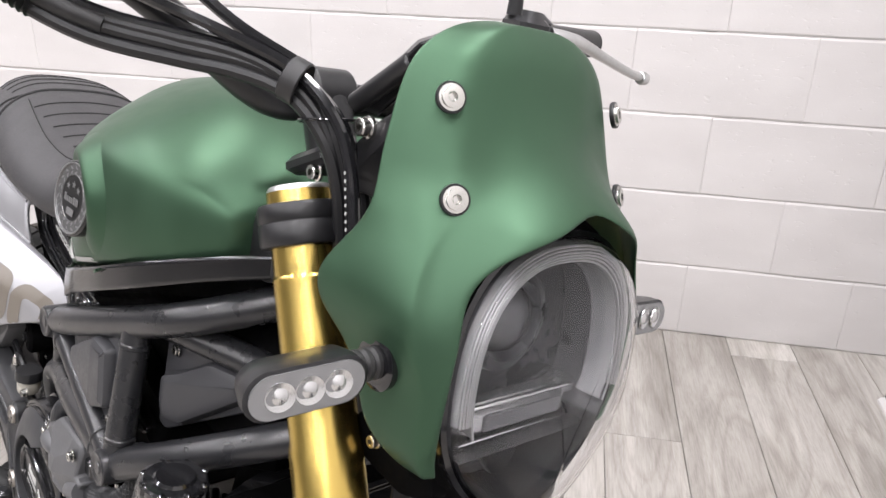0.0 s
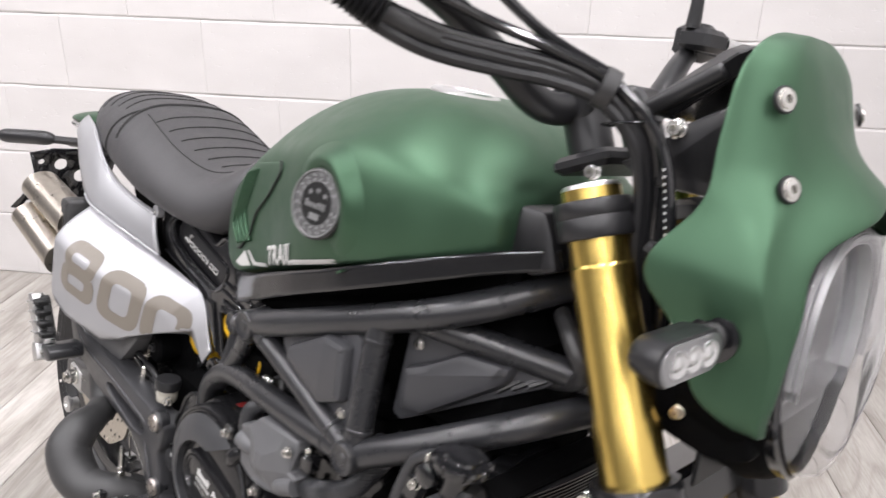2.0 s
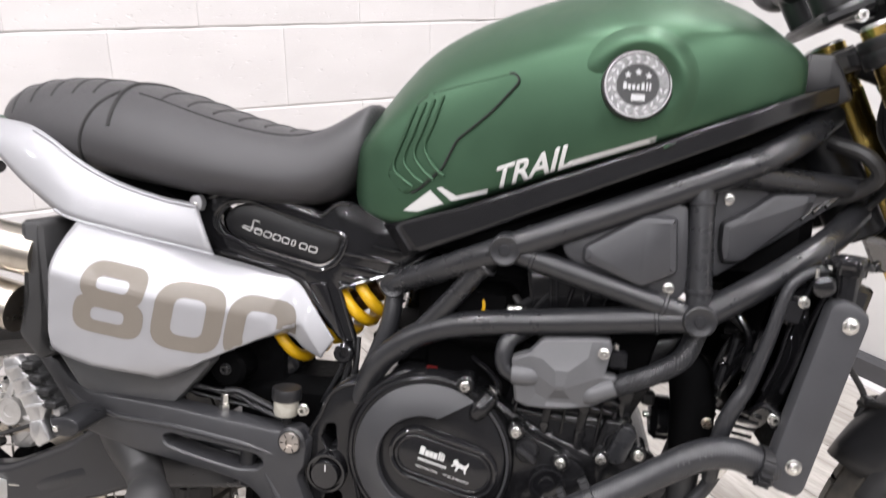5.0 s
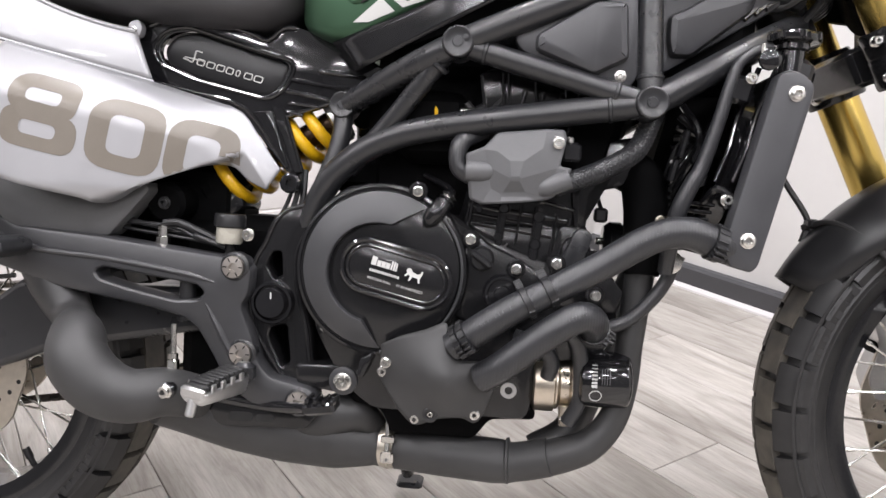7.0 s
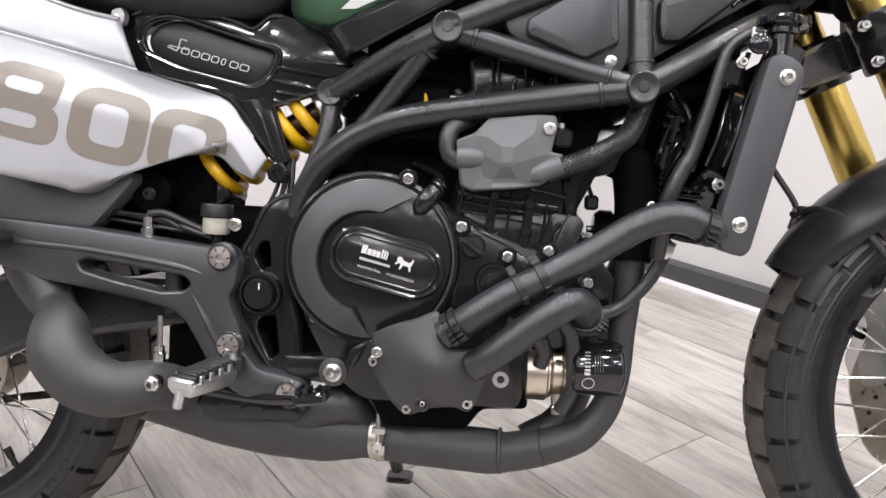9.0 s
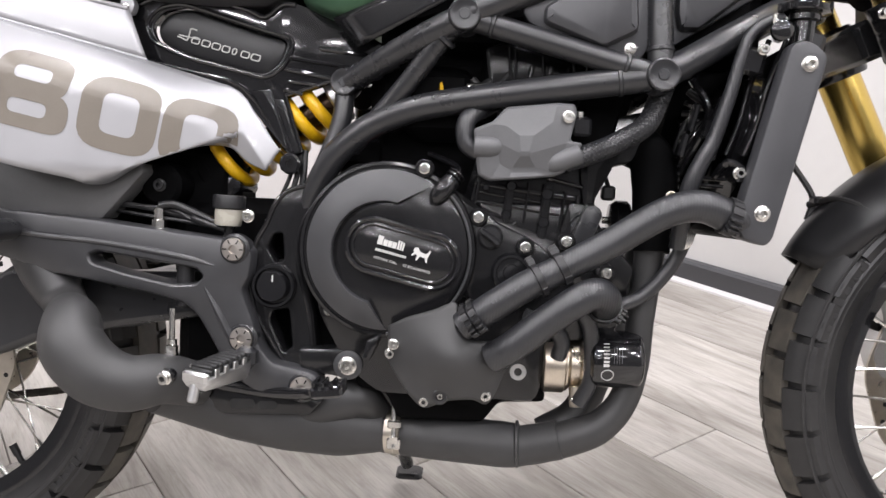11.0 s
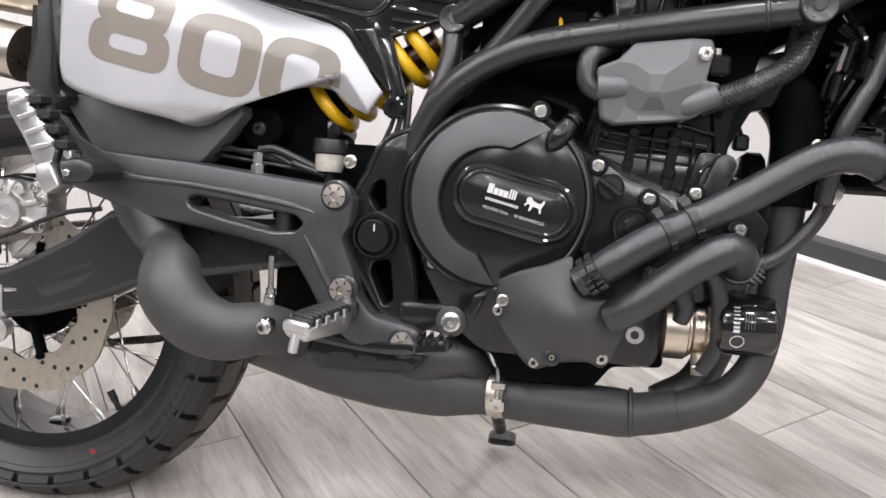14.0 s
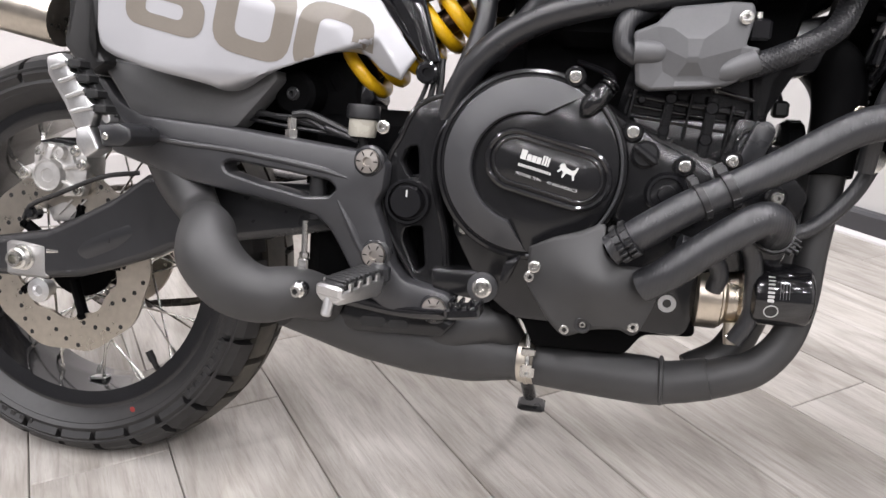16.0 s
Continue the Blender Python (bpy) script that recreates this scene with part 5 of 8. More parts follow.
for line, r in (([(0.630, 0.735), (0.578, 0.699), (0.497, 0.669)], 0.0026), ([(0.497, 0.668), (0.521, 0.597)], 0.0026), ([(0.288, 0.774), (0.340, 0.793), (0.390, 0.790), (0.445, 0.776), (0.467, 0.768), (0.488, 0.784), (0.506, 0.785)], 0.0030), ([(0.477, 0.668), (0.507, 0.597)], 0.0022), ([(0.306, 0.708), (0.370, 0.695), (0.441, 0.677), (0.497, 0.604)], 0.0030)):
    part("panel_edge_bead", tube([(x, -0.0585, z) for x, z in line], r, n=8, per=3), GLOSSY, inner)
part("panel_leg", plate(rounded([(0.452, 0.674), (0.478, 0.676), (0.505, 0.600), (0.497, 0.601)], 0.003), -0.050, -0.0630, bevel=0.003), GLOSSY, inner, "narrow black leg of the panel")
part("toothed_knob", lathe([(0.012, 0), (0.014, 0.002), (0.014, 0.012), (0.011, 0.014), (0.006, 0.014), (0.005, 0.009), (0.0001, 0.009)], (0.5090, -0.060, 0.581), RIGHT, n=10), GLOSSY, inner, "black toothed knob")

# ---- air box covers between the frame tubes
def airbox(outline, emboss, y, bolt_at, tilt_y):
    def sh(x, z):
        return tilt_y * (x - 0.95)
    ob = bpart("airbox_cover", plate(rounded(outline, 0.010), y + 0.02, y, shape=sh, bevel=0.003), GUARD, "black plastic air box cover with a raised panel")
    part("raised_panel", plate(rounded(emboss, 0.006), y, y - 0.014, shape=sh, bevel=0.010), GUARD, ob)
    bx, bz = bolt_at
    part("cover_bolt", hexbolt((bx, y + sh(bx, bz), bz), RIGHT, 0.0065, 0.004), STEEL, ob)
    return ob


airbox([(0.792, 0.764), (0.806, 0.774), (0.918, 0.820), (0.931, 0.818), (0.939, 0.728), (0.928, 0.709), (0.908, 0.709), (0.802, 0.748)], [(0.818, 0.766), (0.884, 0.807), (0.920, 0.806), (0.925, 0.742), (0.886, 0.722), (0.818, 0.748)], -0.158, (0.917, 0.7235), 0.0)
air_b = airbox([(0.962, 0.742), (0.966, 0.838), (0.976, 0.846), (1.060, 0.850), (1.120, 0.846), (1.115, 0.830), (0.972, 0.735)], [(0.972, 0.772), (0.972, 0.801), (0.994, 0.812), (1.031, 0.838), (1.084, 0.840), (1.075, 0.8155), (1.0015, 0.755), (0.977, 0.753)], -0.132, (0.979, 0.8275), 0.35)
for k in range(3):
    x = 1.068 + 0.014 * k
    part("cover_fin", rod((x, -0.134 + 0.35 * (x - 0.95), 0.808 + 0.008 * k), (x + 0.018, -0.130 + 0.35 * (x - 0.93), 0.826 + 0.006 * k), 0.003, n=6), PLASTIC, air_b)
# near-black blocks added here fill see-through gaps and stand in for shade
bpart("tank_base", box((0.845, 0, 0.846), (0.46, 0.19, 0.050), None, pose(0, 0, 0, 0, -20.5, 0), bevel=0.01), SHADE_CASTING, "near-black infill under the tank, standing for shade")
bpart("seat_base", box((0.470, 0.01, 0.770), (0.20, 0.07, 0.060), bevel=0.02), SHADE_CASTING, "near-black infill between seat and tank, standing for shade")
bpart("airbox", box((0.855, 0, 0.80), (0.47, 0.17, 0.16), bevel=0.02), SHADE_CASTING, "near-black air box infill standing for shade inside the frame")

# ---- engine
case = bpart("crankcase", plate(rounded([(0.552, 0.545), (0.60, 0.585), (0.70, 0.575), (0.77, 0.53), (0.85, 0.50), (0.925, 0.495), (0.942, 0.44), (0.925, 0.385), (0.850, 0.375), (0.838, 0.300), (0.640, 0.300), (0.600, 0.330), (0.560, 0.40)], 0.015), 0.115, -0.118, bevel=0.008), ENGINE, "black cast engine crankcase")
CC, CR = (0.648, 0.481), 0.106


def circle(c, r, y, n=64):
    return [(c[0] + r * math.cos(2 * math.pi * k / n), y, c[1] + r * math.sin(2 * math.pi * k / n)) for k in range(n)]


rc = (0.6640, 0.4780)
bm = loft([circle(CC, CR, -0.112), circle(CC, CR, -0.1395), circle(CC, CR - 0.0015, -0.1430), circle(CC, CR - 0.005, -0.1440), circle(CC, CR - 0.0065, -0.1425), circle(CC, CR - 0.0085, -0.1425), circle(CC, CR - 0.0100, -0.1465), circle(CC, CR - 0.0140, -0.1485), circle(rc, 0.040, -0.1480)])
clutch = bpart("clutch_cover", bm, ENGINE, "round satin black clutch cover", sharp=30)
secs = []
for k in range(49):
    f = k / 48
    ao, ai = math.radians(56 + 216 * f), math.radians(77 + 178 * f)
    po = V((CC[0] + (CR - 0.0105) * math.cos(ao), 0, CC[1] + (CR - 0.0105) * math.sin(ao)))
    pi_ = V((0.645 + 0.0605 * math.cos(ai), 0, 0.478 + 0.0605 * math.sin(ai)))
    out = (po - pi_).normalized()
    secs.append([pi_ + V((0, -0.146, 0)), pi_ + V((0, -0.1585, 0)), pi_ + out * 0.0012 + V((0, -0.1600, 0)), pi_ + out * 0.004 + V((0, -0.1600, 0)), pi_.lerp(po, 0.55) + V((0, -0.1555, 0)), po - out * 0.004 + V((0, -0.1495, 0)), po + V((0, -0.1475, 0)), po + V((0, -0.144, 0))])
part("cover_ring", loft(secs), RING, clutch, "broad satin ring of the clutch cover", sharp=28)
part("dish_rim", tube([(CC[0] + 0.0995 * math.cos(a), -0.1470, CC[1] + 0.0995 * math.sin(a)) for a in [math.radians(-88 + 140 * k / 30) for k in range(31)]], 0.0018, n=8, per=1), RING, clutch)
part("cover_lip", plate(rounded([(0.6285, 0.372), (0.648, 0.383), (0.641, 0.366), (0.633, 0.347), (0.624, 0.349)], 0.003), -0.115, -0.1500, bevel=0.003), ENGINE, clutch)
boss = part("cable_boss", tube([(0.7215, -0.141, 0.5670), (0.7165, -0.144, 0.5605), (0.7110, -0.146, 0.5535), (0.7045, -0.1455, 0.5445), (0.6975, -0.1430, 0.5350)], [0.0105, 0.0118, 0.0125, 0.0105, 0.003], n=24, per=5), ENGINE, clutch, "cast cable boss")
for k in range(4):
    p = V((0.7165, -0.1435, 0.5605)) + V((0.0052, 0.0028, 0.0068)) * (k * 0.62)
    part("boss_ring", lathe([(0.0095, 0), (0.0112, 0.0005), (0.0112, 0.0018), (0.0095, 0.0024)], p, (0.52, 0.28, 0.68), n=28, caps=False), ENGINE, boss)
part("cable_collar", tube([(0.7225, -0.141, 0.5685), (0.7270, -0.136, 0.5745), (0.7270, -0.128, 0.5820), (0.7150, -0.112, 0.5900), (0.690, -0.090, 0.600)], [0.0052, 0.0052, 0.0045, 0.0040, 0.0040], n=12), GLOSSY, boss, "black clutch cable")
part("collar_nut", lathe([(0.0078, 0), (0.0078, 0.004)], (0.7250, -0.139, 0.5722), (0.3, 0.3, 0.8), n=6), STEEL, boss, "bright cable nut")
tilt_b = math.radians(-13)
oc = (0.668, 0.4785)
part("oval_frame", plate(capsule(oc, 0.036, 0.034, tilt_b), -0.147, -0.1535, bevel=0.004), ENGINE, clutch)
part("oval_rim", hoop(capsule(oc, 0.036, 0.0315, tilt_b), -0.1535, 0.0036), GLOSSY, clutch, "raised oval rim")
part("oval_rim", hoop(capsule(oc, 0.036, 0.0245, tilt_b), -0.1538, 0.0024), ENGINE, clutch)
name_plate = part("name_plate", plate(capsule(oc, 0.036, 0.0235, tilt_b), -0.150, -0.1545, bevel=0.0015), ENGINE, clutch, "satin black oval name plate")
ua, va = V((math.cos(tilt_b), 0, math.sin(tilt_b))), V((-math.sin(tilt_b), 0, math.cos(tilt_b)))
pm = Matrix((ua, V((0, -1, 0)), va)).transposed().to_4x4()
pm.translation = V((oc[0], -0.1550, oc[1]))
bm = bmesh.new()
for du, w, h in ((-0.029, 0.0062, 0.0105), (-0.0225, 0.0050, 0.0072), (-0.0170, 0.0050, 0.0072), (-0.0115, 0.0050, 0.0072), (-0.0068, 0.0022, 0.0105), (-0.0038, 0.0022, 0.0105), (-0.0010, 0.0020, 0.0095)):
    box((0, 0, 0), (w, 0.0006, h), bm, pm @ Matrix.Translation((du, 0, 0.003 + h / 2)))
for k in range(14):
    box((0, 0, 0), (0.0019, 0.0006, 0.0030), bm, pm @ Matrix.Translation((-0.031 + 0.0027 * k, 0, -0.0035)))
part("silver_bars", bm, WHITE_DECAL, clutch, "silver printed bars")
bm = bmesh.new()
blob = [(0.0115, 0.0075), (0.0125, 0.0108), (0.0165, 0.0118), (0.0192, 0.0082), (0.0262, 0.0068), (0.0290, 0.0085), (0.0298, 0.0118), (0.0318, 0.0112), (0.0312, 0.0070), (0.0296, 0.0020), (0.0310, -0.0030), (0.0288, -0.0032), (0.0270, 0.0018), (0.0205, 0.0022), (0.0185, -0.0034), (0.0165, -0.0034), (0.0172, 0.0022), (0.0150, 0.0040), (0.0118, 0.0006), (0.0104, 0.0018), (0.0130, 0.0058)]
bm.faces.new([bm.verts.new(pm @ V((x, 0.0004, z))) for x, z in blob])
part("silver_emblem", bm, WHITE_DECAL, clutch, "small silver emblem")
for txt, du in (("MOTORE 754cc", -0.032), ("4T BICILINDRICO", 0.004)):
    o = pm @ V((du, 0.0006, -0.0145))
    part("engraved_text", writing(txt, o, ua, va, 0.0043), WHITE_DECAL, clutch, "small printed line " + txt)

for x, y, z in ((0.689, -0.148, 0.579), (0.755, -0.140, 0.525), (0.812, -0.140, 0.492), (0.860, -0.135, 0.501), (0.908, -0.140, 0.466), (0.885, -0.105, 0.541), (0.600, -0.125, 0.398), (0.905, -0.125, 0.508), (0.576, -0.118, 0.402)):
    bm = rod((x, y + 0.035, z), (x, y, z), 0.0115, n=20, chamfer=0.002)
    part("bolt_boss", bm, ENGINE, case)
    part("cover_bolt", hexbolt((x, y, z), RIGHT, 0.0062, 0.0075), STEEL, case)
# plug cover in front of the clutch
rcov = plate(rounded([(0.735, 0.510), (0.756, 0.538), (0.775, 0.520), (0.812, 0.505), (0.845, 0.485), (0.845, 0.450), (0.82, 0.425), (0.775, 0.415), (0.735, 0.43)], 0.014), -0.11, -0.134, bevel=0.005)
part("ignition_cover", rcov, ENGINE, case, "black cover in front of the clutch")
part("timing_plug", lathe([(0.024, 0), (0.024, 0.004), (0.021, 0.008), (0.018, 0.008), (0.017, 0.004), (0.010, 0.004), (0.009, 0.008), (0.0001, 0.008)], (0.797, -0.133, 0.461), RIGHT, n=36), GLOSSY, case, "black round plug")
bm = lathe([(0.015, 0), (0.015, 0.006), (0.012, 0.010), (0.0001, 0.010)], (0.770, -0.134, 0.502), RIGHT, n=24)
box((0.770, -0.150, 0.502), (0.030, 0.016, 0.009), bm, pose(0, 0, 0, 0, 35, 0), bevel=0.003)
part("oil_filler_cap", bm, PLASTIC, case, "black oil filler cap with a grip bar")
# barrels and head
lean_m = pose(0, 0, 0, 0, 14, 0)
barrel = bpart("cylinder_block", box((0.815, 0, 0.555), (0.150, 0.205, 0.130), None, lean_m, bevel=0.008), ENGINE, "black ribbed cylinder block")
def bar(a, b, w, y0, y1, bevel=0.0015):
    """A straight raised bar between two points of a side face."""
    a, b = V(a), V(b)
    t = (b - a).normalized()
    n = V((-t.y, t.x)) * w / 2
    return plate([tuple(p) for p in (a + n, b + n, b - n, a - n)], y0, y1, bevel=bevel)


for a, b, w, y in (((0.7480, 0.5670), (0.8740, 0.5515), 0.0065, -0.1140), ((0.7485, 0.5560), (0.8730, 0.5400), 0.0035, -0.1105), ((0.7470, 0.5445), (0.8700, 0.5300), 0.0055, -0.1130), ((0.7780, 0.5310), (0.8680, 0.5190), 0.0040, -0.1110), ((0.7900, 0.5160), (0.8640, 0.5080), 0.0035, -0.1110), ((0.8380, 0.5760), (0.8780, 0.5660), 0.0040, -0.1180)):
    part("block_rail", bar(a, b, w, -0.096, y), ENGINE, barrel)
for a, b, w in (((0.7540, 0.5720), (0.7490, 0.5400), 0.005), ((0.7935, 0.5760), (0.7865, 0.5160), 0.011), ((0.8145, 0.5700), (0.8090, 0.5200), 0.0035), ((0.8370, 0.5680), (0.8310, 0.5020), 0.012), ((0.8580, 0.5600), (0.8520, 0.5080), 0.0040), ((0.8740, 0.5560), (0.8670, 0.5060), 0.006)):
    part("block_pillar", bar(a, b, w, -0.094, -0.1165, 0.0025), ENGINE, barrel)
for x, z, r in ((0.7925, 0.5640, 0.0070), (0.8360, 0.5560, 0.0080), (0.8330, 0.5220, 0.0075), (0.7880, 0.5290, 0.0065), (0.8690, 0.5390, 0.0055), (0.7620, 0.5610, 0.0045)):
    part("block_boss", lathe([(r, 0), (r, 0.0175), (r * 0.75, 0.0195), (0.0001, 0.0195)], (x, -0.098, z), RIGHT, n=16), GLOSSY, barrel)
part("block_stud", rod((0.8400, -0.112, 0.5720), (0.8395, -0.112, 0.5830), 0.0045, n=10, chamfer=0.001), STEEL, barrel, "bright stud")
part("block_skirt", plate(rounded([(0.755, 0.545), (0.876, 0.543), (0.858, 0.485), (0.820, 0.500), (0.780, 0.515), (0.752, 0.530)], 0.006), -0.08, -0.112, bevel=0.004), ENGINE, barrel)
part("block_edge", rod((0.872, -0.112, 0.545), (0.852, -0.116, 0.490), 0.003, n=8), ENGINE, barrel)
part("block_edge", rod((0.800, -0.112, 0.520), (0.786, -0.116, 0.508), 0.003, n=8), ENGINE, barrel)
head = bpart("cylinder_head", box((0.835, 0, 0.668), (0.185, 0.230, 0.105), None, lean_m, bevel=0.012), SHADE_CASTING, "dark cylinder head")
part("cam_cover", box((0.850, 0, 0.735), (0.170, 0.210, 0.05), None, lean_m, bevel=0.015), SHADE_CASTING, head)
for k in range(4):
    c = V((0.80 + 0.022 * k, -0.116, 0.665))
    part("head_rib", box(c, (0.006, 0.012, 0.09), None, lean_m, bevel=0.002), ENGINE, head)
part("spark_lead", tube([(0.79, -0.118, 0.63), (0.77, -0.125, 0.655), (0.74, -0.11, 0.69)], 0.005, n=8), RUBBER, head)
part("cam_side_panel", plate(rounded([(0.752, 0.728), (0.790, 0.736), (0.850, 0.722), (0.915, 0.700), (0.912, 0.690), (0.840, 0.676), (0.762, 0.668)], 0.006), -0.09, -0.118, bevel=0.004), ENGINE, head, "black plastic cam cover side")
for x, z0, z1 in ((0.786, 0.676, 0.730), (0.793, 0.676, 0.730), (0.826, 0.682, 0.720), (0.862, 0.688, 0.714)):
    part("panel_rib", rod((x, -0.1185, z0), (x - 0.004, -0.1185, z1), 0.0022, n=8, chamfer=0.001), GLOSSY, head)
part("head_side", plate(rounded([(0.880, 0.645), (0.948, 0.660), (0.955, 0.637), (0.935, 0.598), (0.899, 0.590), (0.893, 0.540), (0.880, 0.540), (0.872, 0.600)], 0.005), -0.07, -0.112, bevel=0.004), ENGINE, head, "black cylinder head side")
part("hanging_connector", box((0.917, -0.060, 0.562), (0.017, 0.017, 0.019), bevel=0.003), PLASTIC, head)
part("connector_lead", tube([(0.917, -0.060, 0.570), (0.912, -0.060, 0.584), (0.906, -0.058, 0.605)], 0.0028, n=8), RUBBER, head)
# starter and front covers
part("front_cover", plate(rounded([(0.862, 0.548), (0.884, 0.545), (0.893, 0.536), (0.906, 0.510), (0.925, 0.492), (0.945, 0.47), (0.935, 0.44), (0.86, 0.45), (0.85, 0.50)], 0.008), -0.06, -0.1225, bevel=0.004), ENGINE, case, "black front engine cover")
part("cover_ridge", tube([(0.862, -0.1225, 0.505), (0.866, -0.1228, 0.526), (0.878, -0.1228, 0.535), (0.891, -0.1228, 0.528), (0.897, -0.1225, 0.512)], 0.0026, n=8), GLOSSY, case, "raised ridge round the sensor cover")
part("sensor_cover", plate(capsule((0.884, 0.520), 0.014, 0.012, math.radians(70)), -0.118, -0.132, bevel=0.003), COVER, case)
part("alternator", lathe([(0.010, -0.014), (0.024, -0.012), (0.030, -0.004), (0.030, 0.010), (0.026, 0.014), (0.008, 0.014), (0.0001, 0.014)], (0.938, -0.02, 0.524), (1, 0, 0), n=32), GLOSSY, case, "black pulley behind the cover")
part("pulley_bolt", rod((0.917, -0.022, 0.527), (0.927, -0.022, 0.527), 0.005, n=10, chamfer=0.001), STEEL, case)
# sump and lower case
sump = bpart("oil_sump", plate(rounded([(0.605, 0.345), (0.66, 0.36), (0.84, 0.36), (0.848, 0.300), (0.790, 0.296), (0.772, 0.270), (0.665, 0.268), (0.650, 0.300), (0.612, 0.305)], 0.008), 0.09, -0.110, bevel=0.006), SHADE_CASTING, "black oil sump")
part("drain_bolt", lathe([(0.014, 0), (0.014, 0.004), (0.011, 0.006), (0.010, 0.009), (0.005, 0.009), (0.004, 0.004), (0.0001, 0.004)], (0.812, -0.110, 0.338), RIGHT, n=24), ALU, sump, "aluminium drain bolt")
# water pump cover
def pump(x, z):
    return -0.030 * math.exp(-(((x - 0.735) / 0.05) ** 2 + ((z - 0.365) / 0.040) ** 2))


def shield_y(x, z):
    return -0.160 + pump(x, z) - 0.10 * max(0.0, x - 0.70) - 0.012 * (1 - min(1.0, abs(x - 0.725) / 0.075) ** 3)


bm = skin([(0.656, 0.394), (0.680, 0.407), (0.708, 0.417), (0.734, 0.427), (0.735, 0.404), (0.749, 0.390), (0.778, 0.387), (0.791, 0.390)],
          [(0.658, 0.352), (0.672, 0.332), (0.688, 0.312), (0.704, 0.302), (0.729, 0.313), (0.757, 0.317), (0.778, 0.314), (0.798, 0.362)], shield_y, 16, 6)
wp = bpart("water_pump_shield", bm, MATTE, "matte dark grey water pump shield", sharp=50, solid=0.006)
for x, y, z in ((0.664, -0.172, 0.374), (0.660, -0.166, 0.362), (0.702, -0.171, 0.309), (0.773, -0.180, 0.322), (0.730, -0.176, 0.322)):
    part("shield_bolt", hexbolt((x, y, z), RIGHT, 0.0062, 0.006), STEEL, wp)
gp = (0.721, shield_y(0.721, 0.318) + 0.001, 0.318)
part("shield_grommet", lathe([(0.004, 0.001), (0.0088, 0.0), (0.0092, -0.003), (0.0075, -0.0045), (0.0048, -0.004)], gp, (0, 1, 0), n=24, caps=False), RUBBER, wp, "black rubber grommet")
part("shield_bolt", hexbolt(gp, RIGHT, 0.0042, 0.003), STEEL, wp)
# grey heat shield of the regulator
def faceted_shield():
    """A moulded shield: flat facets falling from a waisted ridge to the rim, a turned-in edge behind."""
    v = {"t1": (0.781, -0.164, 0.6525), "t2": (0.8377, -0.166, 0.6590), "c1": (0.7818, -0.172, 0.6301), "c2": (0.7969, -0.178, 0.6193), "c3": (0.8127, -0.178, 0.6200), "c4": (0.8339, -0.172, 0.6366),
         "d1": (0.7993, -0.180, 0.5986), "d2": (0.8075, -0.180, 0.5990), "e1": (0.7893, -0.168, 0.5805), "e2": (0.8180, -0.168, 0.5820), "b2": (0.8150, -0.172, 0.5725), "b1": (0.7885, -0.172, 0.5700),
         "l1": (0.7659, -0.168, 0.6352), "l2": (0.7444, -0.166, 0.6260), "l3": (0.7515, -0.166, 0.5736), "l4": (0.7654, -0.166, 0.5677), "g1": (0.7720, -0.169, 0.6120), "g2": (0.7764, -0.169, 0.5869),
         "r1": (0.8580, -0.165, 0.6587), "r2": (0.8611, -0.165, 0.6486), "r3": (0.8545, -0.169, 0.6165), "r4": (0.8694, -0.168, 0.6146), "r5": (0.8509, -0.168, 0.5812), "r6": (0.8415, -0.168, 0.5769)}
    bm = bmesh.new()
    q = {k: bm.verts.new(p) for k, p in v.items()}
    for f in ("t1 c1 c4 t2", "c1 c2 c3 c4", "c2 d1 d2 c3", "d1 e1 e2 d2", "e1 b1 b2 e2", "t1 l1 c1", "l1 g1 c1", "c1 g1 d1 c2", "g1 g2 e1 d1", "g2 l4 b1 e1", "l2 g1 l1", "l2 l3 g2 g1", "l3 l4 g2", "t2 c4 r2 r1", "c4 c3 r3 r2", "c3 d2 r3", "d2 e2 r6 r3", "r3 r6 r5 r4", "e2 b2 r6"):
        bm.faces.new([q[k] for k in f.split()])
    rim = "t1 t2 r1 r2 r3 r4 r5 r6 b2 b1 l4 l3 l2 l1".split()
    back = [bm.verts.new((v[k][0], v[k][1] + 0.020, v[k][2])) for k in rim]
    for i in range(len(rim)):
        j = (i + 1) % len(rim)
        bm.faces.new((q[rim[i]], q[rim[j]], back[j], back[i]))
    bmesh.ops.recalc_face_normals(bm, faces=bm.faces)
    return bm


guard = bpart("regulator_shield", faceted_shield(), GREYGUARD, "grey folded plastic shield over the cylinder", sharp=8, bevel=0.0032)
part("shield_sensor", box((0.868, -0.150, 0.634), (0.022, 0.020, 0.022), bevel=0.003), GLOSSY, guard, "small black sensor")
part("sensor_tip", rod((0.866, -0.152, 0.640), (0.866, -0.152, 0.652), 0.0042, n=10, chamfer=0.001), STEEL, guard, "bright sensor tip")
part("shield_lobe", tube([(0.7475, -0.162, 0.606), (0.760, -0.163, 0.606), (0.770, -0.162, 0.606), (0.778, -0.158, 0.605)], [0.0125, 0.0125, 0.012, 0.010], n=18, per=4), GREYGUARD, guard)
part("shield_lobe", tube([(0.866, -0.163, 0.603), (0.853, -0.164, 0.597), (0.840, -0.164, 0.591), (0.830, -0.160, 0.587)], [0.0120, 0.0120, 0.0115, 0.009], n=18, per=4), GREYGUARD, guard)
part("shield_bolt", hexbolt((0.851, -0.170, 0.643), RIGHT, 0.0066, 0.006), STEEL, guard)
bpart("breather_hose", tube([(0.770, -0.12, 0.66), (0.738, -0.145, 0.640), (0.736, -0.150, 0.612), (0.752, -0.150, 0.600)], 0.011, n=12), HOSE, "short black breather hose")
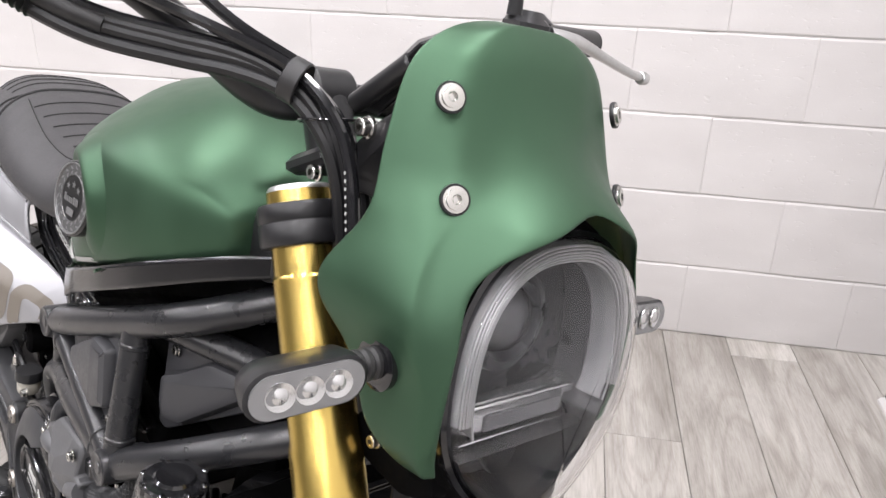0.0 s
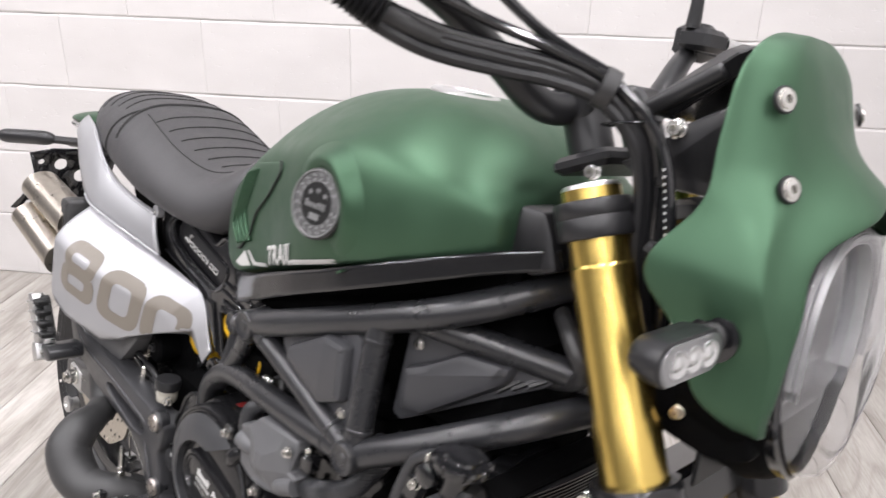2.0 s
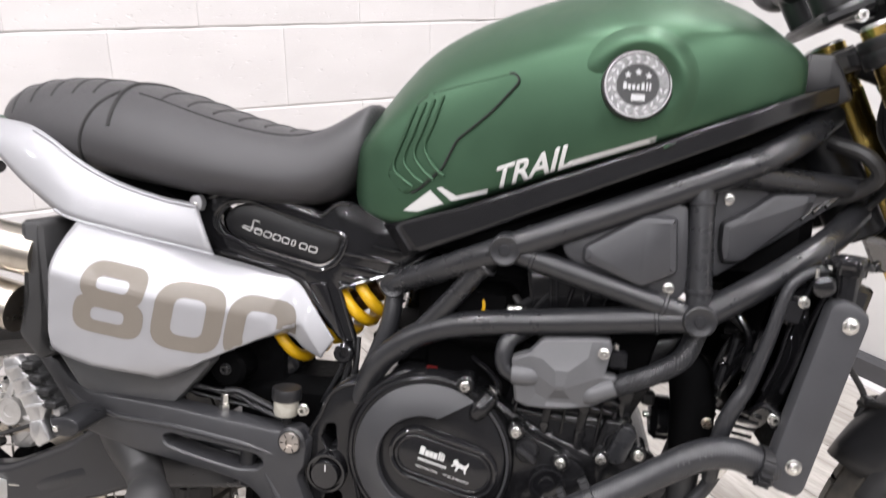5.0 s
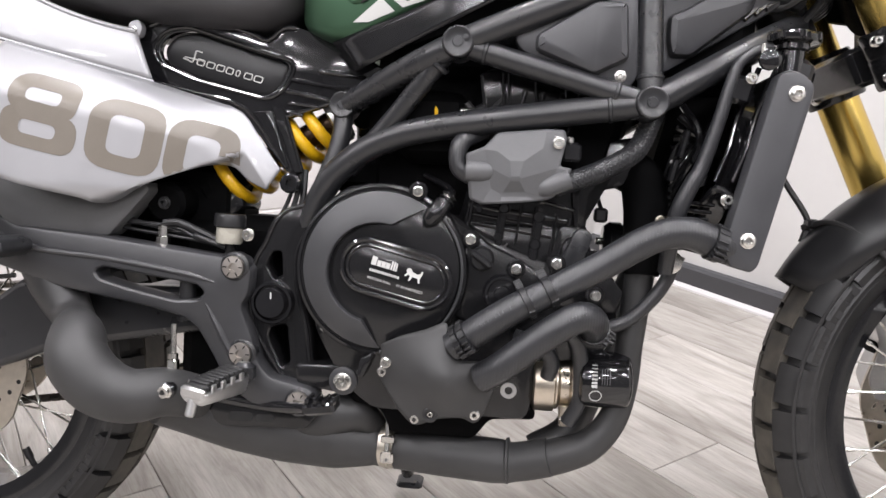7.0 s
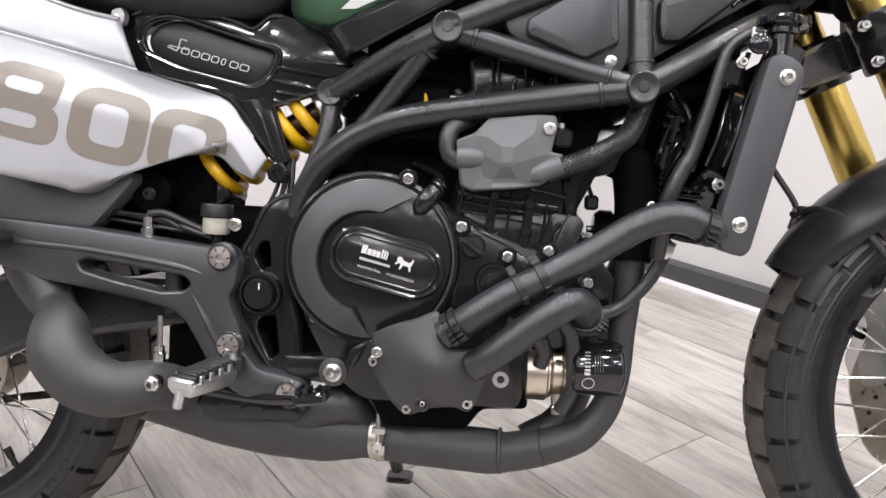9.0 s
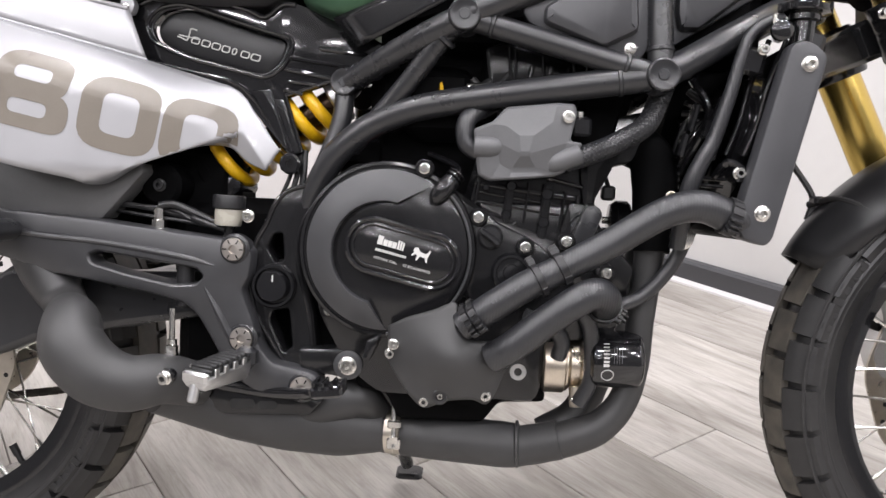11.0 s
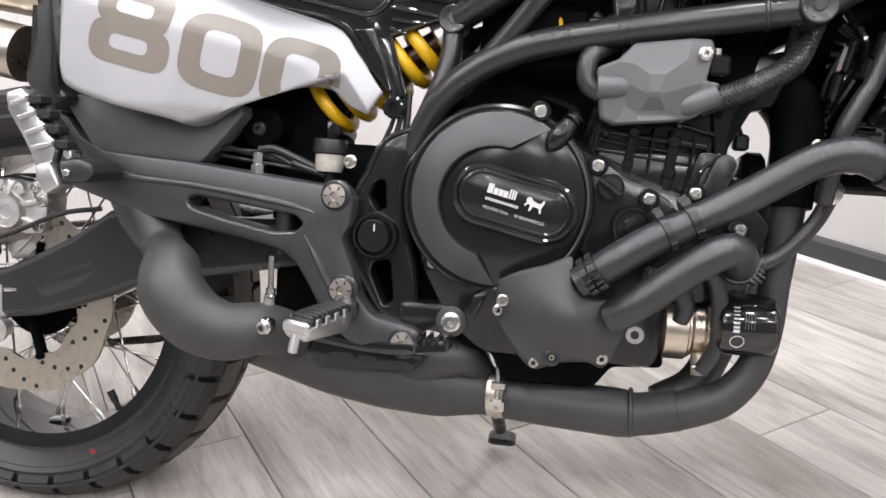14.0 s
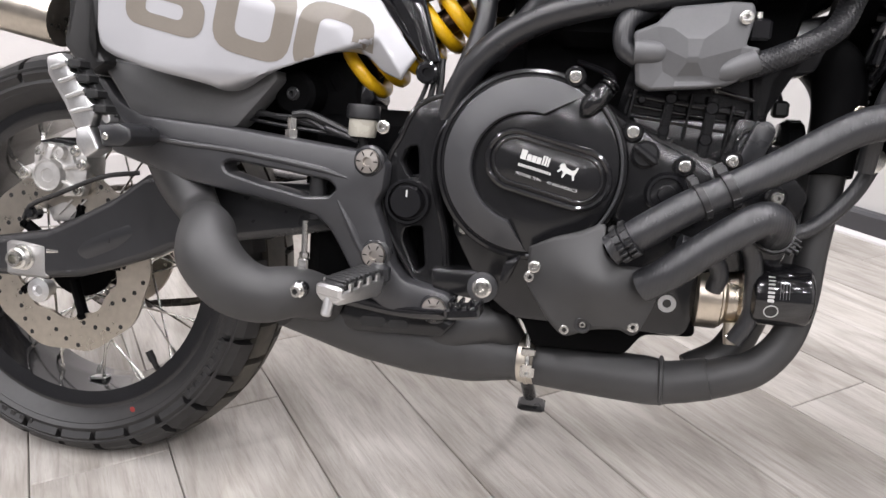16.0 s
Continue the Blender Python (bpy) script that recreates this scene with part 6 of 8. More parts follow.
braid_line = [(0.852, -0.150, 0.594), (0.885, -0.150, 0.606), (0.912, -0.149, 0.619), (0.942, -0.146, 0.640), (0.958, -0.132, 0.672), (0.975, -0.11, 0.71)]
braided = bpart("braided_hose", tube(braid_line, 0.0118, n=14, per=10), HOSE, "black braided hose")
fine = spline(braid_line, 30)
for turn in (-1, 1):
    for k in range(11):
        pts = []
        for i, p in enumerate(fine):
            d = (fine[min(i + 1, len(fine) - 1)] - fine[max(i - 1, 0)]).normalized()
            s1 = d.cross(V((0, 1, 0))).normalized()
            s2 = d.cross(s1)
            a = 2 * math.pi * k / 11 + turn * i * 0.13
            pts.append(p + (s1 * math.cos(a) + s2 * math.sin(a)) * 0.0117)
        part("braid_strand", tube(pts, 0.00085, n=5, per=1), HOSE, braided)
for k in range(7):
    bpart("loom_cable", tube([(0.60 + 0.02 * k, -0.10 + 0.008 * (k % 3), 0.63), (0.66 + 0.018 * k, -0.115 + 0.01 * (k % 2), 0.645 + 0.006 * k), (0.74 + 0.010 * k, -0.11, 0.66 + 0.010 * k)], 0.004 + 0.001 * (k % 3), n=8), CABLE, "wiring loom cable")
bpart("throttle_body", box((0.700, -0.04, 0.660), (0.09, 0.16, 0.09), bevel=0.015), SHADE_CASTING, "dark throttle bodies behind the frame")
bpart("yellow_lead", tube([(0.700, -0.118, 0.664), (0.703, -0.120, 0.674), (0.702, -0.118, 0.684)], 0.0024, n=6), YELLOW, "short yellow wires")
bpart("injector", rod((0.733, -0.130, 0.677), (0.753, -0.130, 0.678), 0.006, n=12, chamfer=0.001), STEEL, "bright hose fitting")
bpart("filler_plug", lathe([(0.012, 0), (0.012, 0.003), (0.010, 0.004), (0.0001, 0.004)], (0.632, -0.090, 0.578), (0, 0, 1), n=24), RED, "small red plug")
# near-black blocks added to close gaps; they imitate the shade inside the engine
bpart("engine_core", box((0.745, 0, 0.62), (0.27, 0.17, 0.22), bevel=0.02), SHADE_CASTING, "near-black infill standing for shade inside the engine")
bpart("swingarm_pivot_housing", box((0.440, 0.0, 0.350), (0.16, 0.13, 0.12), bevel=0.02), SHADE_CASTING, "near-black infill standing for shade at the swingarm pivot")
bpart("shock_tunnel", box((0.335, 0.0, 0.545), (0.20, 0.10, 0.13), bevel=0.02), SHADE_CASTING, "near-black infill standing for shade behind the shock")
bpart("inner_housing", box((0.435, 0.0, 0.45), (0.17, 0.12, 0.17), bevel=0.02), SHADE_CASTING, "near-black infill standing for shade behind the hanger")
bpart("gearbox_case", box((0.560, 0.0, 0.430), (0.10, 0.15, 0.21), bevel=0.015), SHADE_CASTING, "near-black infill standing for shade behind the pivot plate")
bpart("gearbox_top", box((0.62, 0, 0.60), (0.14, 0.16, 0.05), bevel=0.012), SHADE_CASTING, "dark gearbox top")

# oil cooler and filter
cool = bpart("oil_cooler", lathe([(0.034, 0), (0.037, 0.002), (0.037, 0.026), (0.034, 0.028), (0.034, 0.030), (0.030, 0.034), (0.030, 0.044), (0.036, 0.047), (0.036, 0.051), (0.030, 0.053)], (0.842, -0.095, 0.348), (1, 0, 0), n=40), BRASS, "heat-tinted steel oil cooler")
part("cooler_port", rod((0.882, -0.118, 0.325), (0.884, -0.122, 0.300), 0.008, n=14, chamfer=0.001), BRASS, cool)
FX, FY, FZ, FR = 0.896, -0.116, 0.360, 0.0345
filt = bpart("oil_filter", lathe([(FR - 0.006, 0), (FR - 0.001, 0.003), (FR, 0.006), (FR, 0.056), (FR - 0.001, 0.059), (FR - 0.004, 0.062), (FR - 0.010, 0.064), (0.0001, 0.064)], (FX, FY, FZ), (1, 0, 0.02), n=48), GLOSSY, "gloss black oil filter with white print")
for k in range(7):
    a = math.radians(182 - 7 * k)
    c = V((FX + 0.017, FY + (FR + 0.0002) * math.cos(a), FZ + (FR + 0.0002) * math.sin(a)))
    part("print_bar", box(c, (0.0065, 0.0005, 0.0028 if k % 3 else 0.0034), None, pose(0, 0, 0, 180 - math.degrees(a), 0, 0)), WHITE_DECAL, filt)
for x in (0.026, 0.029, 0.032, 0.035):
    part("print_line", tube([(FX + x, FY + (FR + 0.0001) * math.cos(math.radians(d)), FZ + (FR + 0.0001) * math.sin(math.radians(d))) for d in (146, 156, 166, 178)], 0.0004, n=5, per=2), GREYGUARD, filt)
a = math.radians(202)
bm = lathe([(0.0075, 0), (0.0075, 0.0006), (0.0066, 0.0006), (0.0066, 0)], (FX + 0.019, FY + FR * math.cos(a), FZ + FR * math.sin(a)), (0, math.cos(a), math.sin(a)), n=28, caps=False)
part("print_ring", bm, WHITE_DECAL, filt)
bpart("cooler_hose", tube([(0.878, -0.150, 0.425), (0.893, -0.138, 0.400), (0.899, -0.130, 0.357), (0.897, -0.128, 0.330), (0.885, -0.126, 0.305)], 0.0095, n=14), HOSE, "black cooler hose")
bpart("cooler_hose", tube([(0.815, -0.14, 0.410), (0.848, -0.135, 0.400), (0.862, -0.130, 0.380), (0.858, -0.125, 0.360)], 0.010, n=14), HOSE, "black cooler hose")
for a, b in (((0.876, -0.128, 0.311), (0.893, -0.126, 0.304)), ):
    bpart("spring_clip", rod(a, b, 0.0022, n=8), STEEL, "spring hose clip")

# radiator hoses with clips
h1 = bpart("radiator_hose", tube([(0.742, -0.195, 0.402), (0.775, -0.200, 0.427), (0.811, -0.200, 0.452), (0.848, -0.196, 0.472), (0.902, -0.190, 0.503), (0.960, -0.190, 0.540), (0.998, -0.190, 0.549), (1.030, -0.186, 0.539), (1.050, -0.178, 0.532)], [0.0165, 0.0175, 0.0170, 0.0165, 0.0170, 0.0175, 0.0180, 0.0180, 0.0180], n=18), HOSE, "thick black lower radiator hose")
h2 = bpart("radiator_hose", tube([(0.778, -0.190, 0.368), (0.800, -0.200, 0.384), (0.832, -0.204, 0.412), (0.866, -0.206, 0.438), (0.888, -0.200, 0.448), (0.903, -0.180, 0.440), (0.906, -0.150, 0.425)], 0.0175, n=18), HOSE, "thick black pump hose")


def clip(parent, p, d, r, w=0.008, ear=(0, -1, 0.3), mat=PLASTIC):
    p, d = V(p), V(d).normalized()
    bm = lathe([(r, 0), (r + 0.0022, 0.0006), (r + 0.0022, w - 0.0006), (r, w)], p, d, n=28, caps=False)
    e = V(ear).normalized()
    e = (e - d * e.dot(d)).normalized()
    s = d.cross(e)
    mm = Matrix((s, d, e)).transposed().to_4x4()
    for k, h in ((-0.0075, 0.008), (-0.0025, 0.012), (0.0030, 0.012), (0.0080, 0.007)):
        box(p + d * w / 2 + e * (r + h * 0.42) + s * k, (0.0026, w * 1.05, h), bm, mm, bevel=0.0006)
    box(p + d * w / 2 + e * (r + 0.0045), (0.018, w * 0.55, 0.004), bm, mm, bevel=0.0006)
    for k in range(10):
        a = math.pi * (0.25 + 0.15 * k)
        c = s * math.cos(a) - e * math.sin(a)
        lathe([(0.0012, 0), (0.0012, w * 0.8)], p + d * w * 0.1 + c * (r + 0.0022), d, bm, 5)
    part("hose_clip", bm, mat, parent, "black hose clip")


clip(h1, (0.749, -0.197, 0.408), (0.033, -0.005, 0.025), 0.0175, ear=(0, -1, -0.5))
clip(h1, (0.757, -0.198, 0.414), (0.033, -0.005, 0.025), 0.0178, ear=(0, -1, -0.5))
clip(h1, (0.822, -0.199, 0.458), (0.037, 0.004, 0.02), 0.0172, ear=(-0.4, 0.3, 1))
clip(h1, (0.846, -0.196, 0.471), (0.037, 0.004, 0.02), 0.0172, 0.010, ear=(-0.4, 0.3, 1))
clip(h1, (1.024, -0.188, 0.541), (0.030, 0.004, -0.01), 0.0185, 0.014, ear=(0.2, -1, -0.6))
clip(h2, (0.905, -0.162, 0.431), (0.003, 0.030, -0.015), 0.0185, ear=(1, -0.2, -0.6))
bpart("loom_tube", tube([(0.912, -0.14, 0.425), (0.950, -0.13, 0.438), (0.985, -0.125, 0.475), (1.005, -0.125, 0.520)], 0.0085, n=12), HOSE, "black wiring tube")

for p0, d, n in (((0.775, -0.217, 0.434), (0.036, 0.0, 0.024), 9), ((0.872, -0.222, 0.447), (0.022, 0.003, 0.009), 6), ((0.940, -0.207, 0.534), (0.045, 0.0, 0.022), 8)):
    p0, d = V(p0), V(d)
    tiltp = pose(0, 0, 0, 0, -math.degrees(math.atan2(d.z, d.x)), 0)
    bm = bmesh.new()
    for k in range(n):
        if k % 4 != 3:
            box(p0 + d * (k / n), (0.0016, 0.0006, 0.0030), bm, tiltp)
    part("hose_print", bm, GREYGUARD, h1, "fine pale print bars")

# ---- exhaust
ex = bpart("exhaust_pipe", tube([(0.900, -0.060, 0.622), (0.935, -0.075, 0.624), (0.957, -0.088, 0.610), (0.9645, -0.095, 0.580), (0.965, -0.100, 0.530), (0.9635, -0.106, 0.486), (0.957, -0.110, 0.408), (0.953, -0.112, 0.353), (0.941, -0.113, 0.308), (0.916, -0.113, 0.276), (0.885, -0.110, 0.260), (0.850, -0.106, 0.248), (0.830, -0.104, 0.243)], [0.020, 0.022, 0.024, 0.0245, 0.0225, 0.0180, 0.0165, 0.017, 0.018, 0.020, 0.022, 0.0232, 0.0235], n=22, per=8), MATTE, "matte black exhaust header pipe")
bpart("exhaust_pipe", tube([(0.905, 0.045, 0.640), (0.955, 0.045, 0.634), (0.988, 0.03, 0.592), (0.986, 0.01, 0.525), (0.962, -0.02, 0.450), (0.925, -0.05, 0.35), (0.895, -0.06, 0.28), (0.85, -0.07, 0.25)], 0.0205, n=18), MATTE, "matte black exhaust header pipe")
bpart("exhaust_mid_pipe", tube([(0.868, -0.110, 0.255), (0.825, -0.103, 0.243), (0.800, -0.098, 0.2410), (0.720, -0.085, 0.2405), (0.640, -0.072, 0.241)], [0.0240, 0.0246, 0.0285, 0.0285, 0.0275], n=24), MATTE, "matte black exhaust mid pipe")
coll = bpart("exhaust_collector", tube([(0.648, -0.073, 0.243), (0.620, -0.070, 0.243), (0.588, -0.068, 0.245), (0.520, -0.070, 0.252), (0.455, -0.078, 0.263), (0.400, -0.100, 0.280), (0.368, -0.130, 0.296)], [0.028, 0.034, 0.041, 0.044, 0.042, 0.036, 0.032], n=26, per=8), MATTE, "matte black exhaust collector under the engine")
part("heat_shield", plate(rounded([(0.395, 0.290), (0.450, 0.265), (0.558, 0.270), (0.575, 0.290), (0.545, 0.297), (0.485, 0.297), (0.410, 0.305)], 0.004), -0.108, -0.124, bevel=0.003), ENGINE, coll, "black shield plate with slots")
# proud black plates stand in for the shade of open slots
part("shield_slot", plate(capsule((0.473, 0.280), 0.010, 0.006, 0.05), -0.1235, -0.1246), SEAM_HOLE_BLACK, coll, "black plate painted as the shade of a slot")
part("shield_slot", plate(capsule((0.505, 0.280), 0.007, 0.005, 0.05), -0.1235, -0.1246), SEAM_HOLE_BLACK, coll, "black plate painted as the shade of a slot")
part("pipe_shoulder", tube([(0.645, -0.070, 0.258), (0.620, -0.084, 0.282), (0.598, -0.088, 0.284), (0.560, -0.085, 0.270), (0.520, -0.08, 0.262)], [0.016, 0.024, 0.027, 0.028, 0.024], n=18), MATTE, coll)
elbow = bpart("exhaust_elbow", tube([(0.412, -0.115, 0.298), (0.388, -0.160, 0.314), (0.356, -0.186, 0.313), (0.322, -0.195, 0.326), (0.295, -0.195, 0.354), (0.281, -0.174, 0.378), (0.258, -0.138, 0.386), (0.236, -0.112, 0.396), (0.206, -0.096, 0.430), (0.186, -0.086, 0.470), (0.160, -0.080, 0.530), (0.135, -0.080, 0.590)], [0.028, 0.030, 0.033, 0.0365, 0.0370, 0.0330, 0.0245, 0.0265, 0.034, 0.040, 0.042, 0.042], n=28, per=8), MATTE, "matte black exhaust elbow rising to the muffler")
for x, r in ((0.8165, 0.0278),):
    part("pipe_seam", lathe([(r - 0.003, -0.003), (r + 0.0012, -0.0014), (r + 0.0012, 0.0014), (r - 0.003, 0.003)], (x, -0.1015 - 0.11 * max(0.0, x - 0.82), 0.2435 + 0.20 * max(0.0, x - 0.83)), (1, -0.08, 0.06 if x < 0.85 else 0.45), n=28, caps=False), MATTE, ex, "raised weld seam on the pipe")
sleeve = part("header_shield", tube([(0.925, -0.076, 0.626), (0.9575, -0.090, 0.611), (0.9660, -0.098, 0.580), (0.9665, -0.104, 0.530), (0.9650, -0.110, 0.492)], [0.0250, 0.0275, 0.0275, 0.0255, 0.0215], n=24, per=8), SHADE_CASTING, ex, "black heat shield round the header")
for k in range(14):
    z = 0.605 - 0.0082 * k
    part("shield_crimp", box((0.9915 - 0.0035 * max(0, k - 5) ** 0.7, -0.104, z), (0.006, 0.010, 0.0042), bevel=0.001), GLOSSY, sleeve)
# band clamp
cp, cd = V((0.672, -0.077, 0.243)), V((-1, 0.16, 0)).normalized()
bm = lathe([(0.0278, 0), (0.0300, 0.0006), (0.0300, 0.020), (0.0278, 0.0206)], cp, cd, n=36, caps=False)
lathe([(0.0300, 0.008), (0.0315, 0.0086), (0.0315, 0.012), (0.0300, 0.0126)], cp, cd, bm, n=36, caps=False)
band = bpart("band_clamp", bm, BRUSHED, "bright steel exhaust band clamp")
q = cp + cd * 0.010 + V((0, -0.036, 0))
bm = box(q + V((0, 0.001, 0.018)), (0.017, 0.006, 0.010), bevel=0.0015)
box(q + V((0, 0.001, -0.006)), (0.017, 0.006, 0.014), bm, bevel=0.0015)
rod(q + V((0, -0.001, -0.010)), q + V((-0.002, 0.010, 0.046)), 0.0032, bm, 12)
lathe([(0.0060, 0), (0.0060, 0.008)], q + V((0, -0.002, -0.004)), (0, 0, 1), bm, 6)
part("clamp_screw", bm, STEEL, band)
# muffler under the tail with two tips
muf = bpart("muffler", tube([(0.190, -0.070, 0.600), (0.150, -0.080, 0.640), (0.110, -0.090, 0.660), (0.085, -0.095, 0.665)], [0.040, 0.055, 0.062, 0.058], n=28, squash=0.72), MATTE, "matte black muffler under the tail")
for a, b in (((0.098, -0.126, 0.693), (-0.088, -0.126, 0.719)), ((0.066, -0.134, 0.617), (-0.114, -0.134, 0.652))):
    a, b = V(a), V(b)
    d = (b - a).normalized()
    L = (b - a).length
    axd, s1, s2 = basis(d)
    rings = []
    for r, h in ((0.034, 0.0), (0.034, L - 0.004), (0.0346, L), (0.0320, L), (0.0312, L - 0.06), (0.020, L - 0.062)):
        ring = []
        for k in range(40):
            c, s = math.cos(2 * math.pi * k / 40), math.sin(2 * math.pi * k / 40)
            off = s1 * c * r + s2 * s * r
            ring.append(a + d * (h + (off.z * -0.35 if h > L - 0.05 else 0)) + off)
        rings.append(ring)
    part("exhaust_tip", loft(rings), BRUSHED, muf, "brushed steel exhaust tip")
bpart("muffler_cover", plate(rounded([(0.078, 0.742), (0.116, 0.745), (0.126, 0.640), (0.118, 0.585), (0.136, 0.566), (0.105, 0.550), (0.072, 0.585), (0.084, 0.640)], 0.010), -0.08, -0.152, bevel=0.010), MATTE, "dark muffler end cover")
bpart("under_tail_cover", plate(rounded([(0.085, 0.600), (0.118, 0.575), (0.262, 0.556), (0.300, 0.564), (0.332, 0.572), (0.336, 0.561), (0.314, 0.535), (0.284, 0.500), (0.230, 0.498), (0.190, 0.490), (0.150, 0.510), (0.120, 0.555)], 0.004), -0.075, -0.112, bevel=0.004, shape=lambda x, z: -0.10 * max(0.0, 0.30 - x)), TAIL_GREY, "grey cover under the silver panel")
bpart("rear_mudguard", plate(rounded([(0.08, 0.825), (0.20, 0.80), (0.30, 0.74), (0.42, 0.66), (0.40, 0.56), (0.30, 0.57), (0.20, 0.66), (0.14, 0.72), (0.10, 0.76)], 0.02), 0.075, -0.030, bevel=0.008), SHADE_CASTING, "black inner mudguard under the seat")

# ---- swingarm, shock, chain
def arm(side):
    """A swingarm leg; the pair runs from the axle forward to the pivot, askew to fit the camera's view."""
    secs = [(-0.146, -0.033, 0.260, 0.315), (-0.036, -0.044, 0.266, 0.337), (0.018, -0.050, 0.274, 0.362), (0.078, -0.056, 0.293, 0.393), (0.129, -0.062, 0.312, 0.428), (0.169, -0.066, 0.330, 0.438), (0.277, -0.078, 0.354, 0.431), (0.409, -0.093, 0.380, 0.437), (0.513, -0.097, 0.401, 0.460)]
    rings = []
    for x, face, z0, z1 in secs:
        w = 0.020 if x < 0.0 else 0.023
        ys = face + w if side < 0 else face + w + (0.205 if x < 0.2 else 0.190)
        b = 0.008
        rings.append([(x, ys + sy * (w - (b if sz in (0, 3) else 0)), zz) for sy, sz, zz in ((-1, 0, z0), (-1, 1, z0 + b), (-1, 2, z1 - b), (-1, 3, z1), (1, 3, z1), (1, 2, z1 - b), (1, 1, z0 + b), (1, 0, z0))])
    return loft(rings)


swing = bpart("swingarm", arm(-1), FRAME, "satin black cast swingarm", bevel=0.003)
part("swingarm_leg", arm(1), FRAME, swing, bevel=0.003)
part("swingarm_bridge", rod((0.30, -0.06, 0.392), (0.30, 0.14, 0.392), 0.036, n=24), FRAME, swing)
recess = [(0.011, 0.311), (0.027, 0.330), (0.107, 0.364), (0.117, 0.346), (0.093, 0.325), (0.032, 0.297)]
part("arm_recess", plate(rounded(recess, 0.013), -0.048, -0.0535, bevel=0.004, shape=lambda x, z: -0.105 * (x - 0.05)), FRAME, swing, "raised panel on the swingarm")
part("axle_block", box((-0.069, -0.036, 0.2905), (0.068, 0.016, 0.051), bevel=0.004), ALU, swing, "machined axle adjuster block")
part("axle_nut", lathe([(0.019, 0), (0.019, 0.004), (0.0155, 0.005), (0.0155, 0.016), (0.012, 0.018), (0.011, 0.024), (0.007, 0.024), (0.006, 0.010), (0.0001, 0.010)], (-0.073, -0.042, 0.294), RIGHT, n=6 * 5), STEEL, swing, "axle nut")
part("adjuster_bolt", rod((-0.036, -0.040, 0.306), (-0.014, -0.042, 0.308), 0.0048, n=12, chamfer=0.001), STEEL, swing)
part("paddock_bobbin", lathe([(0.012, 0), (0.012, 0.012), (0.017, 0.016), (0.017, 0.022), (0.008, 0.024), (0.006, 0.020), (0.0001, 0.020)], (-0.022, -0.056, 0.257), RIGHT, n=28), ALU, swing, "silver bobbin")
A, Bq = V((0.545, -0.014, 0.666)), V((0.400, -0.016, 0.572))
dd = (Bq - A).normalized()
_, s1, s2 = basis(dd)
pts = []
turns, L = 6.2, (Bq - A).length
for k in range(int(turns * 16) + 1):
    a = 2 * math.pi * k / 16
    pts.append(A + dd * (L * k / (turns * 16)) + (s1 * math.cos(a) + s2 * math.sin(a)) * 0.034)
shock = bpart("rear_shock", rod(A - dd * 0.03, Bq + dd * 0.05, 0.017, n=20), SHOCK, "rear shock absorber")
part("shock_spring", tube(pts, 0.0086, n=12, per=1), YELLOW, shock, "yellow coil spring")
part("spring_seat", rod(A - dd * 0.022, A - dd * 0.006, 0.034, n=28, chamfer=0.003), ALU, shock, "ribbed aluminium spring seat")
part("spring_seat", rod(Bq + dd * 0.004, Bq + dd * 0.022, 0.036, n=28, chamfer=0.003), SHADE_CASTING, shock)
part("shock_reservoir", rod((0.352, -0.02, 0.548), (0.345, -0.085, 0.546), 0.028, n=28, chamfer=0.005), SHADE_CASTING, shock, "black shock adjuster")
part("adjuster_screw", hexbolt((0.345, -0.085, 0.546), RIGHT, 0.008, 0.006), PLASTIC, shock)
part("linkage", plate(rounded([(0.290, 0.545), (0.345, 0.560), (0.40, 0.555), (0.43, 0.575), (0.44, 0.545), (0.40, 0.515), (0.30, 0.510)], 0.01), 0.03, -0.045, bevel=0.006), ENGINE, shock)
bm = bmesh.new()
c0, r0, c1, r1 = V((-0.045, 0.154, 0.283)), 0.102, V((0.500, 0.110, 0.415)), 0.036
path = []
for k in range(15):
    a = math.radians(100 + 170 * k / 14)
    path.append(c0 + V((math.cos(a), 0, math.sin(a))) * r0)
path += [V((0.020, 0.150, 0.196)), V((0.090, 0.146, 0.208)), V((0.240, 0.132, 0.255))]
for k in range(9):
    a = math.radians(-75 + 170 * k / 8)
    path.append(c1 + V((math.cos(a), 0, math.sin(a))) * r1)
path.append(path[0])
for a, b in zip(path, path[1:]):
    n = max(1, round((b - a).length / 0.0159))
    for k in range(n):
        p, q = a.lerp(b, k / n), a.lerp(b, (k + 0.9) / n)
        for yy in (-0.006, 0.006):
            rod(p + V((0, yy, 0)), q + V((0, yy, 0)), 0.0058, bm, 5)
tagged(bpart("drive_chain", bm, CHAIN, "dark steel drive chain"), kind="stuff")
part("rear_sprocket", lathe([(0.060, 0), (0.094, 0), (0.094, 0.006), (0.060, 0.006)], (-0.045, 0.150, 0.283), (0, 1, 0), n=60, caps=False, closed=True), BRUSHED, rear_wheel, "rear sprocket ring")

